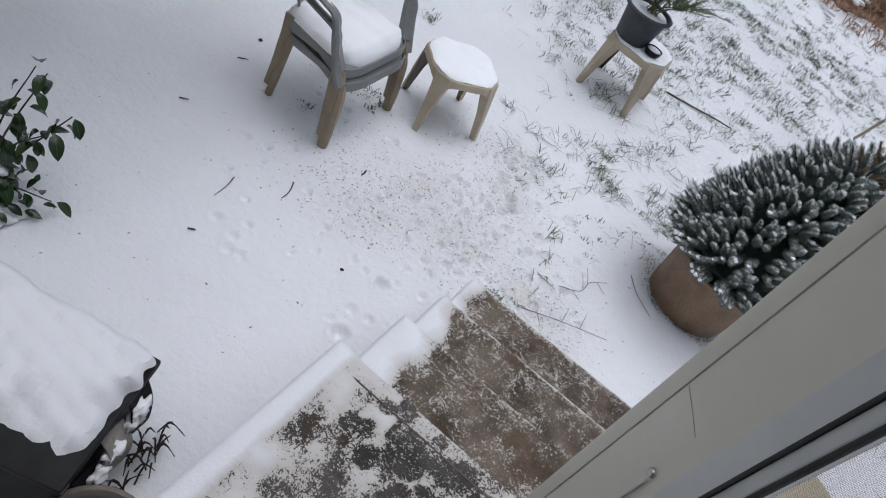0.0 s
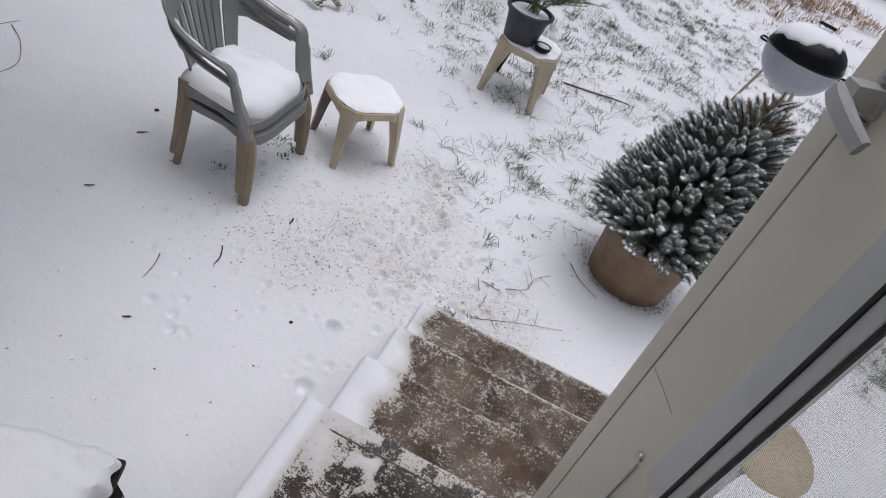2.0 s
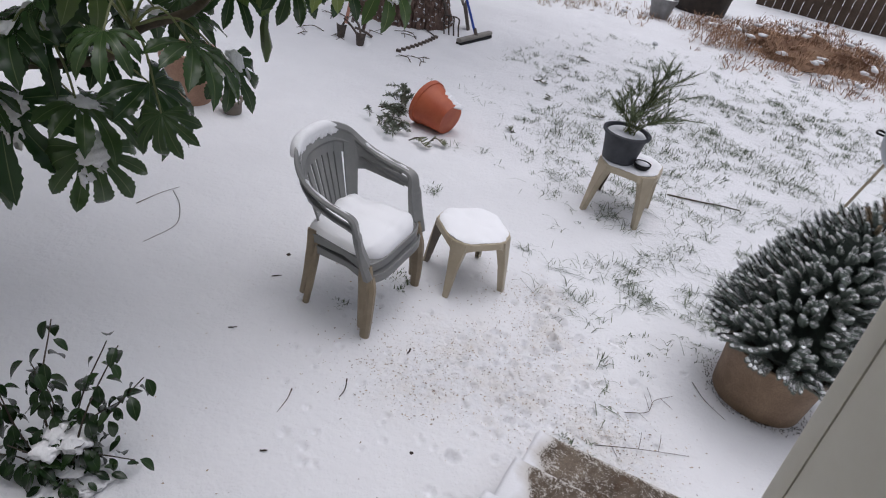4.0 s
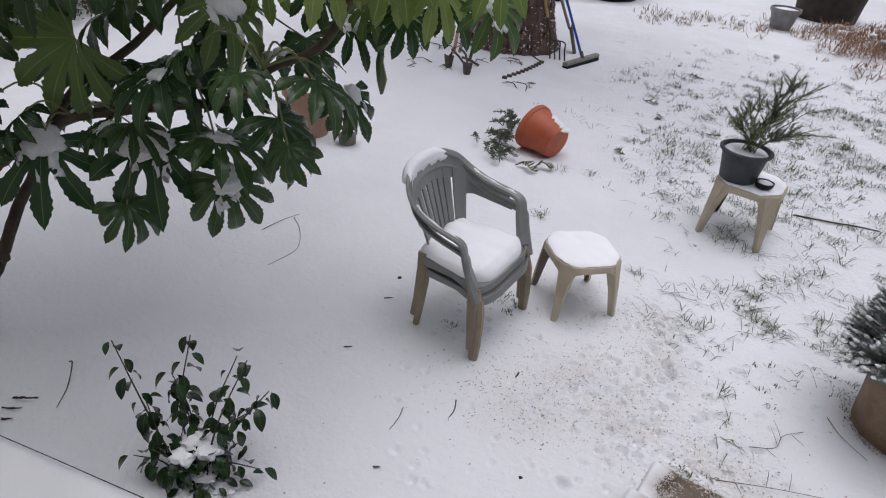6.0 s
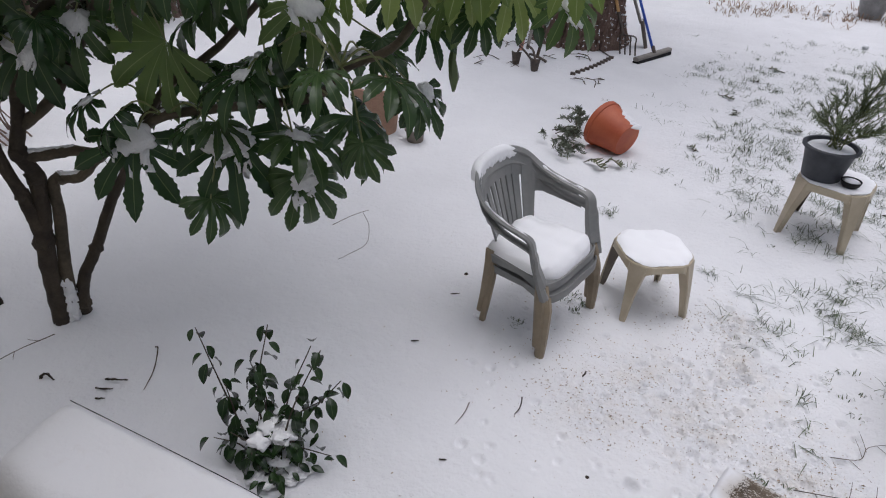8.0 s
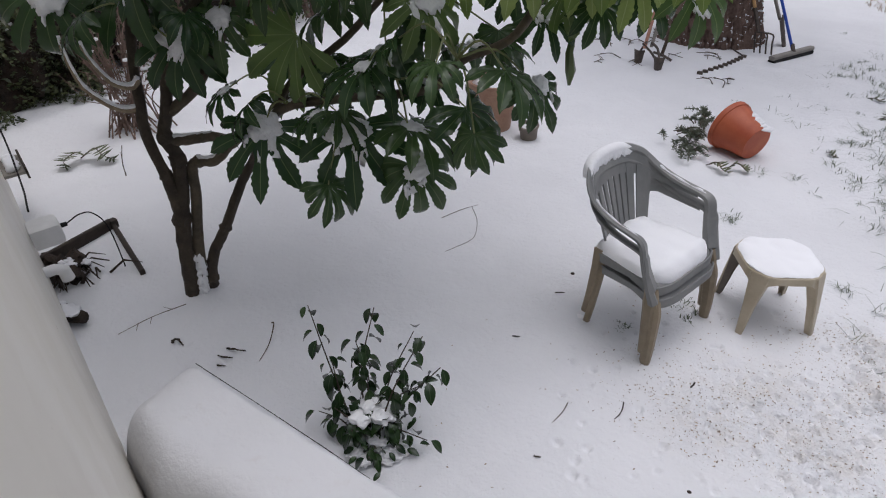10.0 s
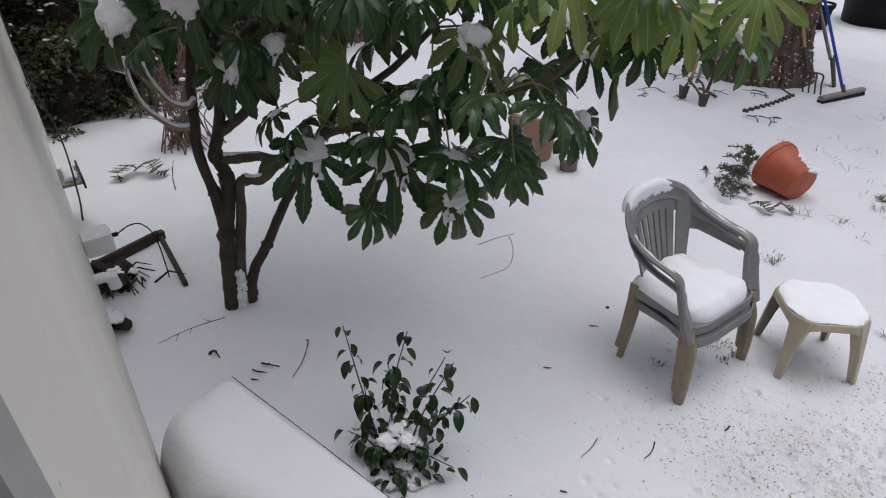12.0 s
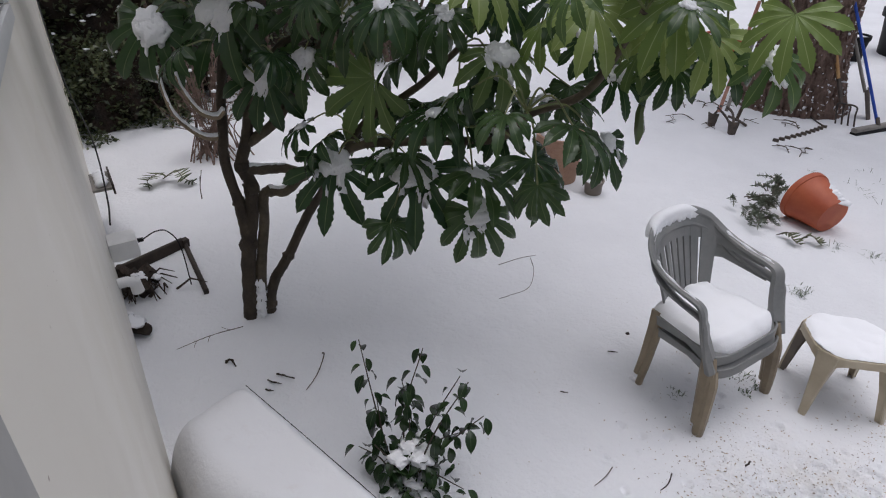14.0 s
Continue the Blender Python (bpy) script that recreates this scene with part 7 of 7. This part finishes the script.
def build_dead_ferns():
    rng = random.Random(93)
    v, f = [], []
    for k in range(900):
        t = rng.random()
        if rng.random() < 0.6:
            x, y = 4.9 + rng.gauss(0, 1.1), 11.9 + rng.gauss(0, 0.9)
            h = 0.55 * math.exp(-((x - 4.9) / 1.4) ** 2 - ((y - 12.1) / 1.3) ** 2)
        else:
            x, y = rng.uniform(3.0, 8.5), 11.2 + rng.uniform(0, 2.0)
            h = 0.12
        blades(v, f, x, y, h * rng.random(), rng, 9, rng.uniform(0.15, 0.4), 0.9, 0.007)
    from_lists("dead_ferns", v, f, DRY_LEAF, "heap of rust-brown dead ferns poking through snow", "dead ferns", "stuff")
    bm = bmesh.new()
    lump(bm, (4.9, 12.1, -0.06), 1.1, 1.1, 0.32, rng, rough=0.25, sub=4)
    alone("fern_mound", bm, DRY_LEAF, pose(0, 0, 0), "low mound of matted brown fern litter", "fern litter", "", "stuff")
    sn = bmesh.new()
    for k in range(70):
        x, y = 5.0 + rng.gauss(0, 1.1), 12.0 + rng.gauss(0, 0.9)
        h = 0.45 * math.exp(-((x - 4.9) / 1.4) ** 2 - ((y - 12.1) / 1.3) ** 2)
        lump(sn, (x, y, h + 0.03), rng.uniform(0.04, 0.12), rng.uniform(0.04, 0.12), 0.03, rng, rough=0.4, sub=1)
    alone("fern_snow", sn, SNOW, pose(0, 0, 0), "patches of snow on the dead ferns", "snow", "", "stuff")
    v, f = [], []
    for k in range(90):
        x = rng.uniform(-0.2, 3.2)
        y = 12.2 + 0.25 * x + rng.gauss(0, 0.35)
        blades(v, f, x, y, 0, rng, 6, rng.uniform(0.12, 0.3), 0.8, 0.006)
    from_lists("dry_stems", v, f, GRASS_DRY, "strip of dry pale stems along the back bed", "dry grass", "stuff")


build_dead_ferns()


# ---- grass through the snow ----
def build_grass():
    rng = random.Random(101)
    v, f = [], []
    made = 0
    while made < 5200:
        y, x = rng.uniform(2.2, 11.0), rng.uniform(-1.2, 6.5)
        # Open lawn to the side of the trail; thinner towards the tree and the door.
        edge = 0.95 - 0.28 * (y - 2.6) if y < 6.4 else -0.1 + 0.12 * (y - 6.4)
        w = 1 / (1 + math.exp(-(x - edge) * 4.5))
        w *= 0.35 + 0.65 / (1 + math.exp(-(x - 0.6) * 4))
        w *= 1 / (1 + math.exp((y - 9.3) * 2.0)) * (1 / (1 + math.exp((x - 4.6 - 0.25 * y) * 2)))
        n = noise.noise(Vector((x * 1.3, y * 1.3, 3.0))) + 0.9 * noise.noise(Vector((x * 4.3, y * 4.3, 7.0)))
        if math.hypot(x - 1.66, y - 2.73) < 0.45 and rng.random() < 0.7:
            continue
        if 0.9 < x < 2.2 and y < 2.64:
            continue
        if rng.random() > w * max(0.03, 0.35 + 1.0 * n):
            continue
        z = gz(x, y)
        if made % 5 == 0:
            # A full tuft, its blades splayed from one crown.
            blades(v, f, x, y, z, rng, rng.randrange(9, 20), rng.uniform(0.08, 0.15), rng.uniform(0.75, 1.25), 0.0021)
        elif made % 5 < 3:
            blades(v, f, x, y, z, rng, rng.randrange(4, 9), rng.uniform(0.07, 0.14), rng.uniform(0.9, 1.5), 0.0021)
        else:
            # Stray blades pressed flat.
            blades(v, f, x, y, z + 0.004, rng, rng.randrange(1, 4), rng.uniform(0.09, 0.18), 1.5, 0.0021)
        made += 1
    for cx, cy, n, r, l in ((2.0, 6.05, 60, 0.30, 0.10), (1.9, 5.7, 12, 0.25, 0.09), (1.45, 2.95, 5, 0.07, 0.07), (2.3, 3.0, 12, 0.1, 0.09), (-0.42, 2.98, 12, 0.08, 0.06), (-0.68, 2.62, 3, 0.04, 0.05), (0.98, 4.35, 6, 0.2, 0.06), (1.05, 2.82, 5, 0.12, 0.06), (2.6, 2.75, 10, 0.16, 0.08), (0.62, 2.06, 7, 0.05, 0.05), (-0.38, 4.15, 6, 0.05, 0.09)):
        for _ in range(n):
            x, y = cx + rng.gauss(0, r), cy + rng.gauss(0, r * 0.8)
            blades(v, f, x, y, gz(x, y), rng, 7, l * rng.uniform(0.7, 1.2), 0.85, 0.0026)
    from_lists("grass", v, f, GRASS, "sparse winter grass blades poking through thin snow", "grass", "stuff")
    # Crumbs of bark and leaf trodden in along the trail.
    v, f = [], []
    for k in range(4200):
        cx, cy, r = TRAIL[rng.randrange(len(TRAIL))]
        if rng.random() < 0.9:
            x, y = cx - 0.12 + rng.gauss(0, r * 1.0), cy + rng.gauss(0, r * 0.95)
            if y < 1.95:
                continue
        else:
            x, y = rng.uniform(-1.4, 1.6), rng.uniform(1.1, 3.4)
        s, a = 0.0012 + 0.0042 * rng.random() ** 2.4, rng.uniform(0, 6.283)
        z = gz(x, y) + 0.002
        i = len(v)
        c, d = math.cos(a) * s, math.sin(a) * s
        v += [(x - c * 1.6, y - d * 1.6, z), (x + d * 0.7, y - c * 0.7, z + 0.001), (x + c * 1.6, y + d * 1.6, z + 0.002), (x - d * 0.7, y + c * 0.7, z + 0.003)]
        f.append((i, i + 1, i + 2, i + 3))
    soil_v, soil_f = [], []
    for k in range(420):
        an, rr = rng.uniform(0, 6.283), 0.242 + abs(rng.gauss(0, 0.022)) + (0.04 * rng.random() if k % 4 == 0 else 0)
        x, y, a, s = 1.66 + rr * math.cos(an), 2.73 + rr * math.sin(an), rng.uniform(0, 6.283), rng.uniform(0.002, 0.0055)
        z, i, c, d = gz(x, y) + 0.001, len(soil_v), math.cos(a) * s, math.sin(a) * s
        soil_v += [(x - c, y - d, z), (x + d, y - c, z + 0.003), (x + c, y + d, z + 0.001), (x - d, y + c, z + 0.005)]
        soil_f.append((i, i + 1, i + 2, i + 3))
    from_lists("soil_crumbs", soil_v, soil_f, SOIL, "dark crumbs of soil round the foot of the planter", "soil", "stuff")
    from_lists("trail_litter", v, f, CHAFF, "crumbs of bark and leaf scattered over trodden snow", "litter", "stuff")


build_grass()


# ---- twigs and leaves on the snow ----
def twig(pts, r=0.004, label="thin dark twig lying on the snow", spurs=0, name="twig", seed=0):
    rng = random.Random(seed)
    bm = bmesh.new()
    q = smooth_path([(x, y, gz(x, y) + (z if z else 0.004)) for x, y, z in pts], 5)
    tube(bm, q, lerps([r, r * 0.55], len(q)), 5, wobble=0.15 if name == "twig" else 0.55, rng=rng)
    for k in range(spurs):
        p = q[int((k + 1) / (spurs + 1) * (len(q) - 1))]
        d = (q[-1] - q[0]).normalized()
        s = Vector((-d.y, d.x, 0.25)) * (1 if k % 3 else -1)
        tube(bm, [p, p + s * 0.05 + d * 0.02, p + s * 0.085 + d * 0.03], [r * 0.7, r * 0.6, r * 0.4], 4)
    alone(name, bm, TWIG if name == "twig" else SOIL, pose(0, 0, 0), label, "twig" if name == "twig" else "leaf")


twig([(0.74, 2.085, 0), (0.95, 2.12, 0.015), (1.2, 2.16, 0)], 0.002, "thin twig with short spurs beside the steps", 3, seed=1)
twig([(0.9, 2.34, 0), (1.02, 2.38, 0.012), (1.06, 2.46, 0.02), (1.17, 2.54, 0)], 0.002, "forked bare twig lying on trodden snow", 4, seed=2)
twig([(1.29, 2.67, 0), (1.33, 2.55, 0.01), (1.42, 2.44, 0)], 0.002, seed=3)
twig([(1.47, 5.03, 0), (1.75, 5.0, 0.015), (1.92, 5.04, 0.01), (2.1, 5.05, 0)], 0.008, "dark stick lying in snowy grass", seed=4)
twig([(-0.69, 1.96, 0), (-0.685, 1.89, 0.01), (-0.7, 1.81, 0)], 0.0026, seed=5)
twig([(-0.46, 2.06, 0.05), (-0.455, 2.02, 0.02), (-0.47, 1.98, 0)], 0.0032, "curled dry leaf standing in the snow", seed=6, name="dry_leaf")
twig([(-0.22, 2.4, 0.02), (-0.23, 2.37, 0)], 0.006, "small curled leaf on the snow", seed=7, name="dry_leaf")
twig([(-2.14, 3.1, 0), (-2.07, 3.25, 0.01), (-2.01, 3.38, 0)], 0.0025, seed=8)
twig([(-2.02, 3.32, 0), (-1.9, 3.18, 0.01), (-1.81, 2.98, 0.01), (-1.85, 2.82, 0.005), (-1.88, 2.74, 0)], 0.0022, "curving thin root half buried in snow", seed=9)
twig([(-2.29, 1.62, 0.03), (-2.25, 1.6, 0.05), (-2.19, 1.5, 0.02), (-2.15, 1.39, 0)], 0.004, "hooked dark stick on the snow", seed=10)
twig([(-2.84, 1.48, 0.02), (-2.9, 1.3, 0.03), (-2.96, 1.12, 0)], 0.0028, "thin forked twig at the foot of the tree", 3, seed=11)
twig([(-2.36, 1.36, 0.01), (-2.29, 1.37, 0.03), (-2.26, 1.4, 0.01)], 0.006, "dark curled leaf on the snow", seed=12, name="dry_leaf")
twig([(-2.36, 1.3, 0.01), (-2.3, 1.31, 0.02), (-2.28, 1.33, 0.01)], 0.005, "dark curled leaf on the snow", seed=13, name="dry_leaf")
twig([(-2.31, 1.25, 0.01), (-2.27, 1.27, 0.01)], 0.005, "dark curled leaf on the snow", seed=14, name="dry_leaf")
twig([(-2.66, 1.24, 0.01), (-2.63, 1.26, 0.03), (-2.59, 1.26, 0.0)], 0.008, "dark crumpled leaf on the snow", seed=15, name="dry_leaf")
twig([(-1.1, 2.72, 0), (-1.05, 2.74, 0.01)], 0.004, "scrap of dark leaf on the snow", seed=16, name="dry_leaf")
twig([(-0.69, 1.6, 0), (-0.66, 1.605, 0.01)], 0.004, "scrap of dark leaf on the snow", seed=17, name="dry_leaf")
twig([(-1.13, 2.24, 0), (-1.09, 2.25, 0.01)], 0.004, "scrap of dark leaf on the snow", seed=18, name="dry_leaf")
twig([(-4.62, 2.3, 0.0), (-4.63, 2.31, 0.12), (-4.6, 2.33, 0.26)], 0.005, "single bare stem standing in the snow", 2, seed=19)
for k, (x, y, l) in enumerate(((3.37, 7.84, 0.16), (3.42, 7.6, 0.3), (0.9, 8.6, 0.3), (1.0, 6.6, 0.2), (0.35, 6.9, 0.22), (0.2, 7.3, 0.2), (0.55, 8.0, 0.12), (0.1, 5.6, 0.16))):
    frond("leaf_spray", pose(x, y, 0, 0, 0, 70 * k), "dark ragged spray of leaves lying on snowy lawn", l * 0.8, FROND_RNG, HEDGE, 5, 0.02)
rw = random.Random(207)
for k in range(13):
    x, y, a, l = rw.uniform(-3.0, -0.9), rw.uniform(6.9, 8.3), rw.uniform(0, 6.28), rw.uniform(0.15, 0.42)
    if math.hypot(x + 1.74, y - 8.95) < 0.75:
        continue
    twig([(x, y, 0), (x + 0.5 * l * math.cos(a), y + 0.5 * l * math.sin(a), 0.03), (x + l * math.cos(a + 0.5), y + l * math.sin(a + 0.5), 0)], 0.006, "bare twig dropped on snow near the old trunk", 2 + k % 3, seed=40 + k)
alone("dark_pebble", lump(bmesh.new(), (0, 0, 0), 0.012, 0.011, 0.01, random.Random(1)), SOIL, pose(-1.09, 2.95, 0.006), "tiny black pebble on the snow", "pebble")
alone("dark_pebble", lump(bmesh.new(), (0, 0, 0), 0.011, 0.008, 0.008, random.Random(2)), SOIL, pose(-0.08, 1.78, 0.005), "tiny black pebble on the snow", "pebble")
